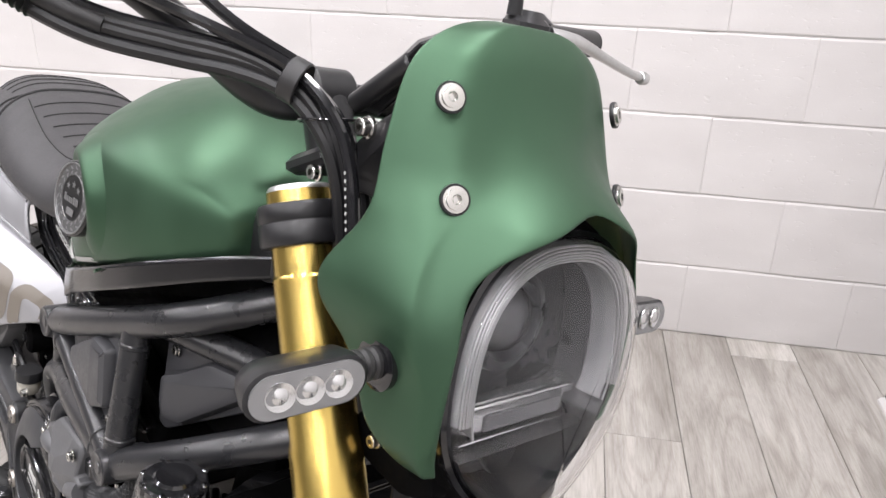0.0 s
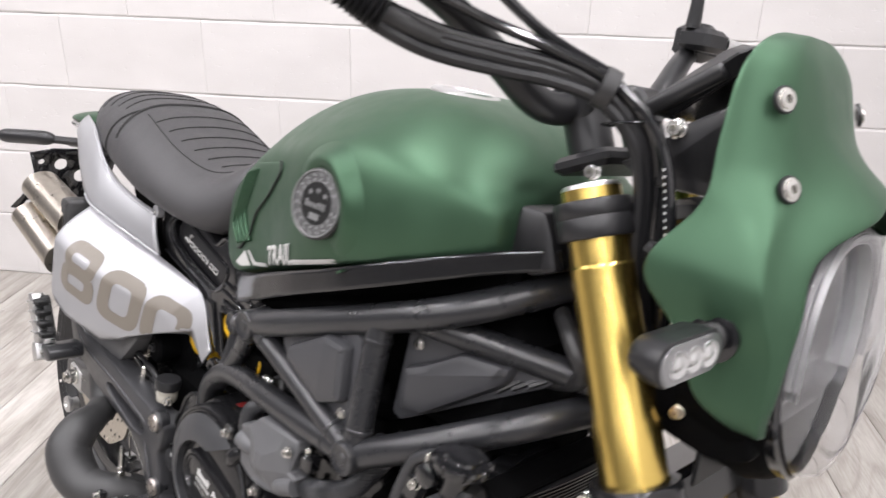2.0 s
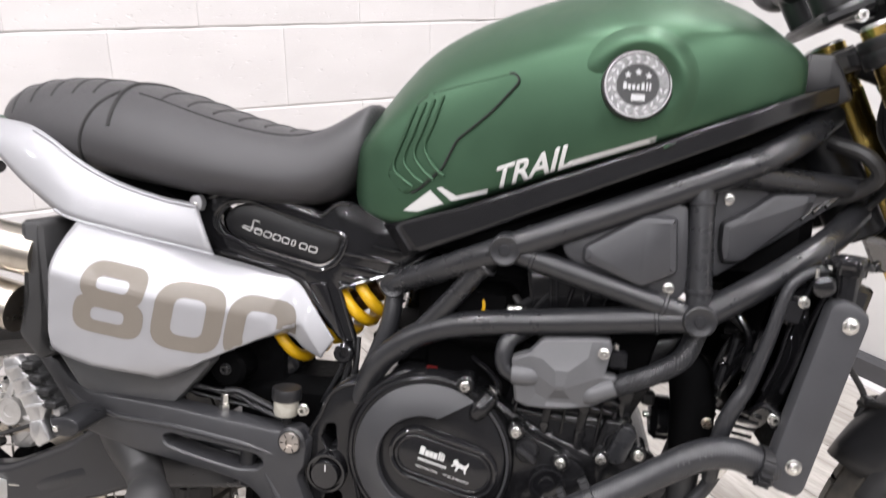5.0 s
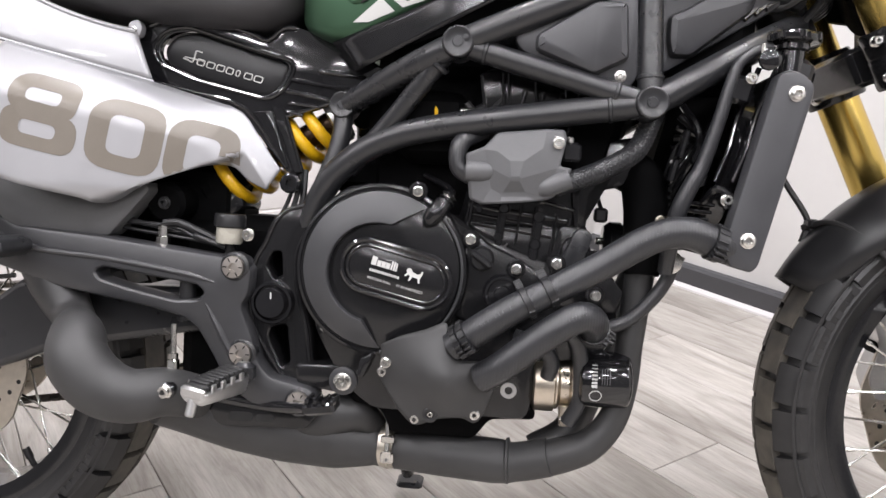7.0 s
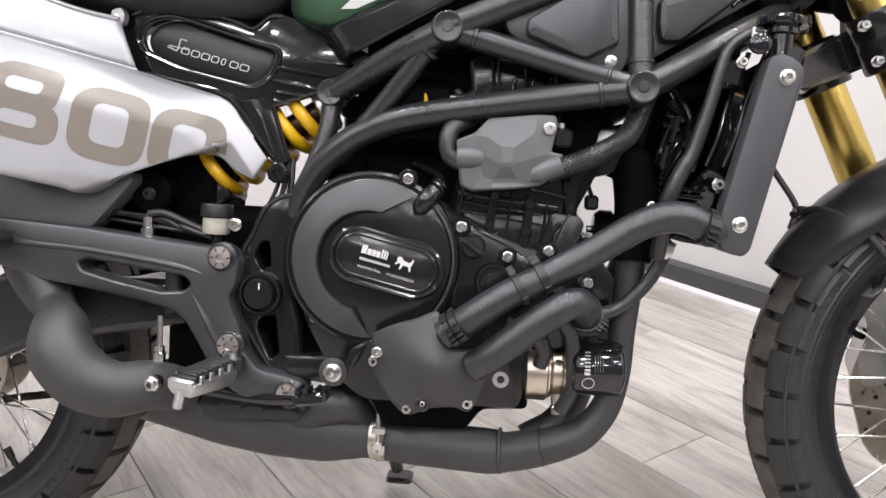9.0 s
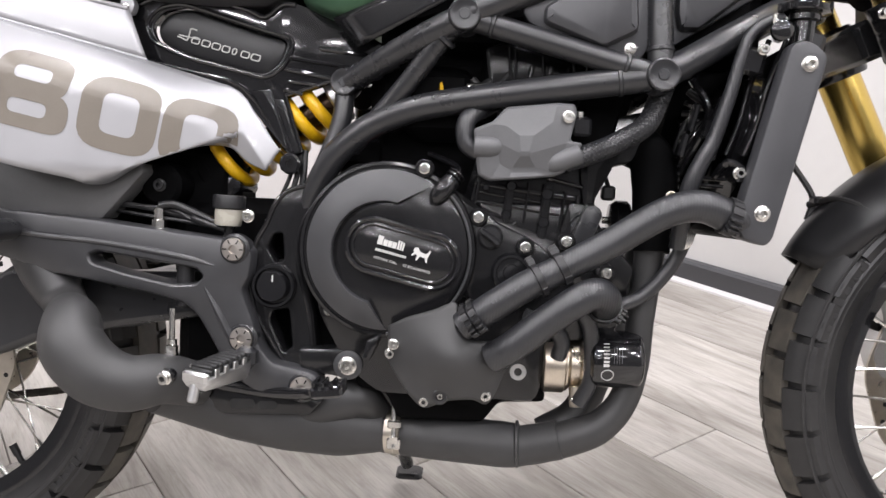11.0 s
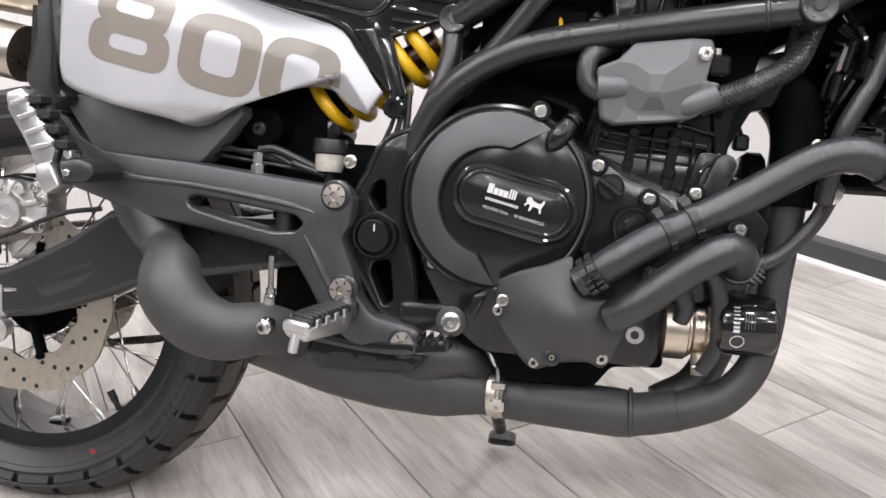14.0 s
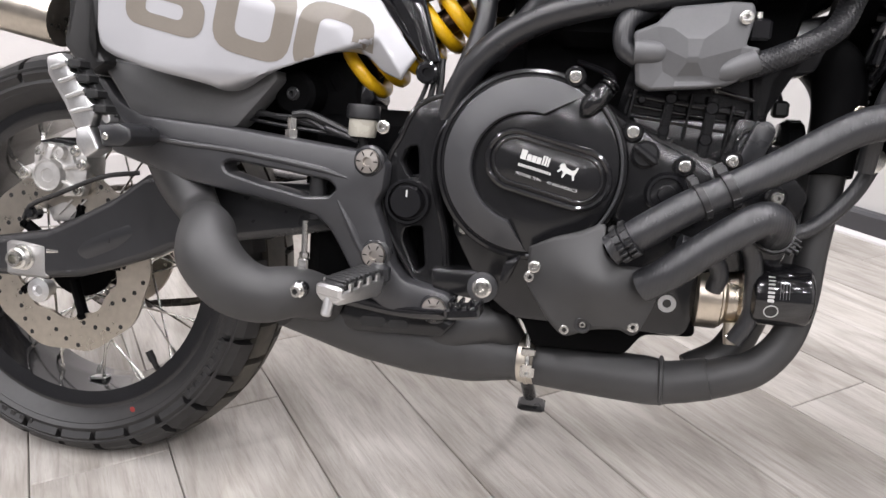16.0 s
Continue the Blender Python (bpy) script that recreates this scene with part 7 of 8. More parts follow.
# ---- footpeg hanger, pivot plate
hang_line = [(0.088, 0.553), (0.127, 0.551), (0.147, 0.524), (0.177, 0.509), (0.286, 0.502), (0.388, 0.491), (0.452, 0.485), (0.470, 0.488), (0.487, 0.472), (0.484, 0.440), (0.475, 0.425), (0.491, 0.387), (0.499, 0.357), (0.515, 0.339), (0.545, 0.333), (0.568, 0.328), (0.577, 0.314), (0.562, 0.299), (0.516, 0.294), (0.492, 0.302), (0.468, 0.318), (0.453, 0.338), (0.436, 0.367), (0.420, 0.392), (0.402, 0.405), (0.358, 0.415), (0.318, 0.421), (0.229, 0.434), (0.175, 0.450), (0.135, 0.462), (0.118, 0.492), (0.105, 0.525)]
hang_slot = [(0.285, 0.457), (0.296, 0.462), (0.418, 0.447), (0.427, 0.438), (0.418, 0.429), (0.390, 0.427), (0.330, 0.438), (0.290, 0.448)]
hanger = bpart("footpeg_hanger", pierced(rounded(hang_line, 0.007), [rounded(hang_slot, 0.004)], -0.114, -0.147, 0.006), HANGER, "satin black cast footpeg hanger with a long slot", sharp=30)
part("hanger_ridge", tube([(0.135, -0.1445, 0.520), (0.165, -0.1455, 0.492), (0.215, -0.1460, 0.480), (0.300, -0.1460, 0.474), (0.400, -0.1460, 0.461), (0.440, -0.1455, 0.452)], [0.002, 0.004, 0.0045, 0.0042, 0.004, 0.002], n=10), HANGER, hanger)
part("hanger_ridge", tube([(0.430, -0.1455, 0.425), (0.448, -0.1460, 0.395), (0.462, -0.1460, 0.370), (0.490, -0.1455, 0.325)], [0.002, 0.0045, 0.0045, 0.002], n=10), HANGER, hanger)
for x, z in ((0.465, 0.473), (0.478, 0.366), (0.553, 0.310)):
    part("hanger_boss", rod((x, -0.13, z), (x, -0.149, z), 0.0185, n=32, chamfer=0.003), FRAME, hanger)
    bolt = part("hanger_bolt", lathe([(0.0140, 0), (0.0140, 0.003), (0.0130, 0.0045), (0.0052, 0.0050), (0.0046, 0.0005), (0.0001, 0.0005)], (x, -0.149, z), RIGHT, n=30), BOLTALU, hanger, "broad dull bright hanger bolt")
    bm = bmesh.new()
    for k in range(6):
        a = math.pi * k / 3
        box((0, 0, 0), (0.0050, 0.0006, 0.0013), bm, Matrix.Translation((x + 0.0100 * math.cos(a), -0.1538, z + 0.0100 * math.sin(a))) @ pose(0, 0, 0, 0, -math.degrees(a), 0))
    # black bars on the bolt face stand in for shaded notches
    part("bolt_notch", bm, SHADE_CASTING, bolt, "black bars for the shade of radial notches")
scale_from_eye(hanger, 1.020)
pivot_line = [(0.556, 0.560), (0.524, 0.550), (0.506, 0.535), (0.494, 0.505), (0.482, 0.481), (0.476, 0.440), (0.482, 0.400), (0.500, 0.367), (0.538, 0.314), (0.578, 0.318), (0.566, 0.350), (0.560, 0.397), (0.543, 0.458), (0.546, 0.505), (0.572, 0.548)]
slots = [rounded([(0.506, 0.492), (0.517, 0.494), (0.520, 0.462), (0.511, 0.457), (0.500, 0.475)], 0.004), rounded([(0.508, 0.398), (0.528, 0.402), (0.534, 0.354), (0.524, 0.347), (0.506, 0.385)], 0.005)]
pivot = bpart("pivot_plate", pierced(rounded(pivot_line, 0.010), slots, -0.090, -0.128, 0.005), ENGINE, "satin black swingarm pivot plate with two slots", sharp=30)
for edge in ([(0.556, 0.556), (0.526, 0.547), (0.509, 0.532), (0.497, 0.504), (0.485, 0.480), (0.479, 0.440), (0.485, 0.402), (0.503, 0.368), (0.538, 0.318)], [(0.566, 0.545), (0.541, 0.505), (0.538, 0.458), (0.554, 0.397), (0.560, 0.350), (0.570, 0.322)]):
    part("plate_bead", tube([(x, -0.1275, z) for x, z in edge], 0.0032, n=8), ENGINE, pivot)
part("pivot_plug", lathe([(0.027, 0), (0.027, 0.010), (0.0255, 0.012), (0.0225, 0.012), (0.0215, 0.006), (0.0195, 0.006), (0.0190, 0.016), (0.0175, 0.018), (0.0001, 0.018)], (0.511, -0.128, 0.430), RIGHT, n=40), GLOSSY, pivot, "round black pivot cap")
part("plug_mark", box((0.512, -0.1462, 0.440), (0.0016, 0.0006, 0.008)), WHITE_DECAL, pivot, "white tick")
part("pivot_bolt", hexbolt((0.539, -0.095, 0.538), RIGHT, 0.0085, 0.010), STEEL, pivot)
part("pivot_bolt", hexbolt((0.545, -0.118, 0.526), RIGHT, 0.0055, 0.008), STEEL, pivot)
scale_from_eye(pivot, 1.0255)
lug = bpart("engine_mount", plate(rounded([(0.5376, 0.3515), (0.6106, 0.3545), (0.6216, 0.3345), (0.6106, 0.3165), (0.5426, 0.3245)], 0.008), -0.085, -0.118, bevel=0.003), ENGINE, "black engine mount lug")
part("mount_washer", lathe([(0.0180, 0), (0.0180, 0.002), (0.0150, 0.0032), (0.0001, 0.0032)], (0.6026, -0.118, 0.3345), RIGHT, n=32), RING, lug, "broad dark washer")
part("mount_bolt", hexbolt((0.6026, -0.121, 0.3345), RIGHT, 0.0110, 0.010), STEEL, lug, "bright mount bolt")
for k in range(3):
    bpart("loom_cable", tube([(0.512 + 0.005 * k, -0.045, 0.60), (0.502 + 0.010 * k, -0.055, 0.555), (0.478 + 0.016 * k, -0.060, 0.505)], 0.0030 + 0.0008 * k, n=8), CABLE, "thin black cable")
for k in range(3):
    bpart("brake_line", tube([(0.19, -0.085, 0.505 + 0.006 * k), (0.27, -0.09, 0.512 + 0.006 * k), (0.33 + 0.03 * k, -0.095, 0.507 + 0.009 * (k % 2)), (0.40, -0.10 - 0.004 * k, 0.500 + 0.003 * k), (0.44, -0.11, 0.494)], 0.0024 + 0.0006 * k, n=8), CABLE, "thin black brake line")
bpart("tail_frame_tube", tube([(0.60, -0.03, 0.70), (0.50, -0.022, 0.74), (0.30, -0.022, 0.80), (0.02, -0.03, 0.84)], 0.011, n=12), FRAME, "black tail frame tube")

# ---- rider footpeg, brake pedal, master cylinder
def peg(base, tip, up, w=0.036, teeth=5):
    """A cast peg: a tapered body, toothed rails on both sides and a ribbed rubber pad between them."""
    base, tip = V(base), V(tip)
    d = (tip - base).normalized()
    u = V(up)
    u = (u - d * u.dot(d)).normalized()
    s = d.cross(u)
    L = (tip - base).length
    mm = Matrix((s, d, u)).transposed().to_4x4()
    mm.translation = base
    rings = []
    for f, k, h in ((0.0, 0.62, 0.020), (0.12, 0.86, 0.020), (0.30, 1.0, 0.018), (0.94, 1.0, 0.012), (1.0, 0.90, 0.008)):
        rings.append([mm @ V((x * w * k / 2, L * f, z)) for x, z in ((-1, 0.004), (1, 0.004), (1, -0.003), (0.62, -h), (-0.62, -h), (-1, -0.003))])
    ob = bpart("footpeg", loft(rings), ALU, "cast aluminium serrated footpeg with a rubber pad", bevel=0.0015)
    part("peg_end", box((0, 0, 0), (w * 0.92, 0.010, 0.014), None, mm @ Matrix.Translation((0, L * 0.97, 0.003)), bevel=0.003), ALU, ob)
    for k in range(teeth):
        for sx in (-1, 1):
            c = mm @ Matrix.Translation((sx * w * 0.45, L * (0.18 + 0.74 * (k + 0.4) / teeth), 0.007))
            part("peg_tooth", box((0, 0, 0), (w * 0.10, L / teeth * 0.36, 0.010), None, c, bevel=0.0012), ALU, ob)
    for k in range(teeth * 2):
        c = mm @ Matrix.Translation((0, L * (0.14 + 0.76 * (k + 0.5) / (teeth * 2)), 0.009))
        part("rubber_rib", box((0, 0, 0), (w * 0.76, L / teeth * 0.30, 0.012), None, c, bevel=0.0016), PADRUBBER, ob)
    part("peg_rubber", box((0, 0, 0), (w * 0.78, L * 0.84, 0.009), None, mm @ Matrix.Translation((0, L * 0.50, 0.007)), bevel=0.002), PADRUBBER, ob, "black rubber peg pad")
    return ob


fp = peg((0.482, -0.150, 0.341), (0.455, -0.238, 0.334), (0.06, -0.05, 1), 0.036, 4)
part("feeler", rod((0.455, -0.232, 0.330), (0.452, -0.236, 0.309), 0.0060, n=12, chamfer=0.002), ALU, fp, "silver peg feeler")
part("peg_bracket", box((0.484, -0.148, 0.344), (0.026, 0.022, 0.024), bevel=0.005), FRAME, fp)
pedal = bpart("brake_pedal", tube([(0.388, -0.146, 0.314), (0.430, -0.128, 0.306), (0.500, -0.122, 0.296), (0.560, -0.150, 0.304), (0.585, -0.185, 0.318), (0.600, -0.200, 0.322)], [0.011, 0.008, 0.0075, 0.0075, 0.007, 0.007], n=12), GLOSSY, "black rear brake pedal")
part("pedal_pad", box((0.596, -0.204, 0.324), (0.038, 0.034, 0.013), None, pose(0, 0, 0, 0, -8, 0), bevel=0.003), GLOSSY, pedal, "toothed pedal pad")
for k in range(4):
    part("pad_tooth", box((0.582 + 0.010 * k, -0.204, 0.3325), (0.004, 0.034, 0.006), bevel=0.001), GLOSSY, pedal)
part("pedal_bolt", hexbolt((0.4002, -0.186, 0.3222), RIGHT, 0.0085, 0.009), STEEL, pedal, "bright pedal pivot bolt")
part("pedal_pivot", rod((0.4002, -0.140, 0.3222), (0.4002, -0.187, 0.3222), 0.011, n=18, chamfer=0.002), GLOSSY, pedal)
mc = bpart("brake_master_cylinder", rod((0.392, -0.108, 0.470), (0.392, -0.112, 0.395), 0.011, n=18, chamfer=0.002), PLASTIC, "rear brake master cylinder")
part("push_rod", rod((0.3915, -0.148, 0.398), (0.392, -0.148, 0.352), 0.0035, n=10), STEEL, mc)
part("clevis", box((0.392, -0.148, 0.338), (0.013, 0.012, 0.032), bevel=0.002), STEEL, mc, "steel clevis")
part("lock_nut", lathe([(0.006, 0), (0.006, 0.006)], (0.392, -0.148, 0.354), (0, 0, 1), n=6), STEEL, mc)
part("banjo_bolt", lathe([(0.009, 0), (0.009, 0.010), (0.0065, 0.011), (0.0065, 0.024), (0.004, 0.026)], (0.352, -0.100, 0.492), (0, 0, 1), n=6), STEEL, mc, "bright banjo bolt")
part("banjo_hose", tube([(0.352, -0.100, 0.520), (0.372, -0.100, 0.522), (0.400, -0.10, 0.512), (0.430, -0.10, 0.500)], 0.005, n=8), CABLE, mc)
res = bpart("brake_reservoir", lathe([(0.0150, 0), (0.0165, 0.003), (0.0165, 0.018), (0.0165, 0.022)], (0.449, -0.125, 0.500), (0.02, 0, 1), n=28), FLUID, "milky brake fluid reservoir with a black cap")
part("reservoir_cap", lathe([(0.0170, 0.020), (0.0196, 0.022), (0.0196, 0.034), (0.0185, 0.037), (0.0001, 0.037)], (0.449, -0.125, 0.500), (0.02, 0, 1), n=24), PLASTIC, res, "black cap")
part("reservoir_screw", hexbolt((0.477, -0.135, 0.513), RIGHT, 0.0075, 0.008), STEEL, res)
part("reservoir_hose", tube([(0.449, -0.125, 0.500), (0.448, -0.120, 0.485), (0.430, -0.118, 0.478), (0.40, -0.130, 0.472)], 0.006, n=10), RUBBER, res)

scale_from_eye(res, 1.021)

# ---- pillion peg, rear caliper
body = [(0.0925, 0.5660), (0.1110, 0.5715), (0.1200, 0.5640), (0.1215, 0.5520), (0.1310, 0.5485), (0.1330, 0.5380), (0.1425, 0.5320), (0.1440, 0.5220), (0.1530, 0.5150), (0.1540, 0.5050), (0.1500, 0.4910), (0.1320, 0.4850), (0.1180, 0.5170), (0.0960, 0.5480)]
pp = bpart("pillion_footpeg", plate(rounded(body, 0.002), -0.188, -0.203, bevel=0.0025), ALU, "folded cast aluminium pillion footpeg with rubber teeth", sharp=30)
part("peg_side", plate(rounded([(0.0905, 0.5640), (0.0970, 0.5500), (0.1200, 0.5150), (0.1330, 0.4840), (0.1260, 0.4880), (0.1120, 0.5140), (0.0900, 0.5480)], 0.002), -0.176, -0.198, bevel=0.002), ALU, pp)
for x, z in ((0.1265, 0.5600), (0.1375, 0.5440), (0.1485, 0.5275), (0.1590, 0.5110)):
    part("rubber_tooth", box((x, -0.192, z), (0.017, 0.022, 0.0105), None, None, bevel=0.002), PADRUBBER, pp)
part("peg_rubber", plate(rounded([(0.1140, 0.5690), (0.1260, 0.5660), (0.1700, 0.5020), (0.1620, 0.4960), (0.1500, 0.5050)], 0.003), -0.176, -0.190, bevel=0.003), PADRUBBER, pp, "black rubber peg pad")
for a, b in (((0.1010, 0.5535), (0.1205, 0.5605)), ((0.1110, 0.5385), (0.1315, 0.5460)), ((0.1200, 0.5220), (0.1430, 0.5300)), ((0.1270, 0.5060), (0.1530, 0.5120))):
    part("peg_rib", bar(a, b, 0.0042, -0.200, -0.2075, 0.0012), ALU, pp, "raised cast rib")
part("peg_tip", plate(rounded([(0.1585, 0.5060), (0.1680, 0.5060), (0.1700, 0.4970), (0.1640, 0.4940), (0.1580, 0.4980)], 0.002), -0.180, -0.196, bevel=0.002), ALU, pp)
part("peg_holder", plate(rounded([(0.1310, 0.4870), (0.1485, 0.4910), (0.1620, 0.4655), (0.1440, 0.4535), (0.1320, 0.4680)], 0.003), -0.180, -0.206, bevel=0.003), ALU, pp, "bare aluminium peg holder")
part("peg_bracket", plate(rounded([(0.1540, 0.4930), (0.1800, 0.4970), (0.1960, 0.4920), (0.1990, 0.4800), (0.1870, 0.4700), (0.1600, 0.4680)], 0.004), -0.140, -0.199, bevel=0.004), FRAME, pp, "black peg bracket")
part("peg_pin", rod((0.1665, -0.198, 0.4805), (0.1665, -0.203, 0.4800), 0.0042, n=12, chamfer=0.001), STEEL, pp)
cal = bpart("rear_caliper", plate(rounded([(-0.0440, 0.4420), (-0.0389, 0.4560), (-0.0250, 0.4625), (0.0100, 0.4570), (0.0330, 0.4600), (0.0400, 0.4500), (0.0420, 0.4366), (0.0390, 0.4050), (0.0310, 0.3891), (0.0026, 0.3870), (-0.0180, 0.3980), (-0.0412, 0.4180)], 0.004), -0.020, -0.060, bevel=0.007), CALIPER, "cast aluminium rear brake caliper", sharp=30)
part("caliper_wing", plate(rounded([(-0.0640, 0.4240), (-0.0440, 0.4330), (-0.0360, 0.4180), (-0.0480, 0.4080), (-0.0640, 0.4100)], 0.005), -0.030, -0.056, bevel=0.004), CALIPER, cal)
for x, z, r in ((-0.0147, 0.4168, 0.0215), (0.0031, 0.4491, 0.0090)):
    part("piston_cap", lathe([(r * 1.08, 0), (r * 1.06, 0.006), (r, 0.009), (r * 0.93, 0.009), (r * 0.88, 0.007), (r * 0.45, 0.0075), (r * 0.40, 0.006), (0.0001, 0.006)], (x, -0.060, z), RIGHT, n=30), CALIPER, cal)
for a, b, w in (((-0.0147, 0.4400), (-0.0020, 0.4600), 0.005), ((-0.0330, 0.4360), (-0.0220, 0.4600), 0.006), ((0.0080, 0.4280), (0.0300, 0.4340), 0.006), ((0.0060, 0.4100), (0.0300, 0.4000), 0.005), ((0.0180, 0.4560), (0.0260, 0.4300), 0.005), ((-0.0060, 0.4250), (-0.0300, 0.4090), 0.004)):
    part("caliper_rib", bar(a, b, w, -0.050, -0.066, 0.0015), CALIPER, cal)
for x, z in ((-0.0302, 0.4483), (-0.0546, 0.4177), (0.0334, 0.4344), (0.0289, 0.3985), (0.0240, 0.4520)):
    part("bolt_seat", rod((x, -0.050, z), (x, -0.061, z), 0.0085, n=18, chamfer=0.001), CALIPER, cal)
    part("caliper_bolt", hexbolt((x, -0.061, z), RIGHT, 0.0068, 0.005), STEEL, cal)
part("caliper_bridge", plate(rounded([(-0.0400, 0.4620), (-0.0150, 0.4690), (0.0250, 0.4640), (0.0300, 0.4560), (-0.0050, 0.4580), (-0.0360, 0.4520)], 0.003), 0.000, -0.050, bevel=0.003), GLOSSY, cal, "black pad cover")
part("caliper_carrier", plate(rounded([(-0.0440, 0.4180), (-0.0190, 0.3925), (0.0464, 0.3925), (0.0620, 0.3800), (0.0377, 0.3680), (-0.0014, 0.3520), (-0.0232, 0.3500), (-0.0330, 0.3740), (-0.0460, 0.3960)], 0.004), -0.020, -0.046, bevel=0.003), CALIPER, cal, "aluminium caliper carrier")
part("carrier_rib", bar((0.010, 0.384), (-0.012, 0.362), 0.003, -0.040, -0.049, 0.001), CALIPER, cal)
part("carrier_rib", bar((0.032, 0.386), (0.006, 0.360), 0.003, -0.040, -0.049, 0.001), CALIPER, cal)
part("caliper_hose", tube([(-0.058, -0.060, 0.353), (-0.040, -0.066, 0.374), (0.012, -0.072, 0.396), (0.073, -0.072, 0.4215), (0.12, -0.060, 0.430)], 0.0034, n=8), RUBBER, cal, "thin black caliper hose")
part("hose_banjo", lathe([(0.010, 0), (0.010, 0.012), (0.006, 0.013), (0.006, 0.018)], (-0.044, -0.050, 0.362), RIGHT, n=14), GLOSSY, cal)
# camera's eye at 16 s: the depth changes, the view does not
scale_from_eye(cal, 1.060, V((0.715, -0.990, 0.508)))

# ---- side stand
st = bpart("side_stand", tube([(0.600, 0.085, 0.300), (0.630, 0.17, 0.190), (0.648, 0.262, 0.082)], [0.014, 0.012, 0.011], n=14), FRAME, "black side stand resting on the floor")
part("stand_foot", box((0.652, 0.274, 0.062), (0.046, 0.036, 0.012), None, pose(0, 0, 0, LEAN, 0, 0), bevel=0.004), FRAME, st, "black stand foot")

# ---- tail
tail = bpart("tail_tip", loft([[(x, w * math.cos(2 * math.pi * k / 20), z + h * math.sin(2 * math.pi * k / 20)) for k in range(20)] for x, z, w, h in ((0.02, 0.862, 0.085, 0.022), (-0.06, 0.862, 0.082, 0.020), (-0.12, 0.852, 0.066, 0.014), (-0.150, 0.846, 0.045, 0.007))]), GREEN, "matte green tail tip", sharp=60, subsurf=1)
part("tail_lamp", box((-0.135, 0, 0.835), (0.05, 0.10, 0.016), bevel=0.006), SMOKE, tail, "tail lamp strip")
sig = bpart("rear_turn_signal", tube([(-0.05, -0.060, 0.815), (-0.100, -0.090, 0.808), (-0.120, -0.105, 0.806)], 0.008, n=10), RUBBER, "black rear turn signal on a stalk")
part("signal_pod", tube([(-0.105, -0.095, 0.807), (-0.125, -0.110, 0.806), (-0.215, -0.150, 0.790), (-0.232, -0.158, 0.787)], [0.006, 0.0145, 0.0145, 0.006], n=16), PLASTIC, sig)


def holed(outline, holes, x):
    """An upright sheet across the bike with round holes through it."""
    bm = bmesh.new()
    edges = []
    for line in [outline] + [[(y + r * math.cos(2 * math.pi * k / 24), z + r * math.sin(2 * math.pi * k / 24)) for k in range(24)] for y, z, r in holes]:
        vs = [bm.verts.new((x + 0.25 * (z - 0.70), y, z)) for y, z in line]
        edges += [bm.edges.new((vs[i - 1], vs[i])) for i in range(len(vs))]
    bmesh.ops.triangle_fill(bm, use_beauty=True, edges=edges, normal=(-1, 0, 0))
    return bm


bm = holed([(-0.105, 0.755), (-0.06, 0.766), (0.080, 0.766), (0.070, 0.690), (0.030, 0.640), (0.020, 0.615), (-0.040, 0.615), (-0.128, 0.628), (-0.085, 0.690)], [(0.038, 0.732, 0.014), (-0.040, 0.730, 0.013), (-0.062, 0.664, 0.015), (0.006, 0.704, 0.015), (-0.015, 0.648, 0.012), (-0.080, 0.735, 0.006), (-0.095, 0.640, 0.006)], -0.235)
bpart("plate_bracket", bm, GLOSSY, "black number plate bracket with round holes", solid=0.003)
bpart("bracket_arm", tube([(-0.08, 0, 0.80), (-0.17, 0, 0.785), (-0.27, 0, 0.765)], [0.022, 0.018, 0.012], n=14, squash=0.5), PLASTIC, "black tail bracket arm")

# ---- radiator
up_r = V((0.215, 0, 0.977)).normalized()
rad_m = Matrix((up_r.cross(V((0, 1, 0))) * -1, V((0, 1, 0)), up_r)).transposed().to_4x4()
rad_m.translation = V((1.098, 0, 0.628))
core = bpart("radiator", box((0, 0, 0), (0.030, 0.300, 0.235), None, rad_m, bevel=0.003), SHADE_CASTING, "black finned radiator")
bm = bmesh.new()
for k in range(38):
    rings = []
    for j in range(9):
        y = -0.145 + 0.29 * j / 8
        x = 0.0165 - 0.010 * (y / 0.145) ** 2
        z = -0.112 + 0.0060 * k
        rings.append([rad_m @ V((x + 0.006 * a, y, z + 0.0011 * b)) for a, b in ((0, -1), (1, -1), (1, 1), (0, 1))])
    loft(rings, bm)
tagged(part("radiator_fin", bm, CABLE, core, "close black cooling fins"), kind="stuff")
for s in (-1, 1):
    part("side_tank", box((0, 0, 0), (0.026, 0.034, 0.240), None, rad_m @ Matrix.Translation((-0.010, 0.165 * s, 0)), bevel=0.006), PLASTIC, core, "radiator end tank")
gl = [(1.0800, 0.7228), (1.0840, 0.7290), (1.0960, 0.7324), (1.109, 0.7275), (1.119, 0.7183), (1.1205, 0.7094), (1.0765, 0.5163), (1.069, 0.5085), (1.0440, 0.5150), (1.0375, 0.5297), (1.0375, 0.540)]
gd = bpart("radiator_guard", plate(rounded(gl, 0.006), -0.172, -0.197, bevel=0.005), GUARD, "dark grey plastic radiator side guard", sharp=40)
for x, z in ((1.101, 0.706), (1.062, 0.544)):
    part("guard_bolt", lathe([(0.0092, -0.001), (0.0088, 0.001), (0.0070, 0.0015), (0.0064, 0.005), (0.0040, 0.006), (0.004, 0.001), (0.0001, 0.001)], (x, -0.197, z), RIGHT, n=26), STEEL, gd, "bright flanged bolt")
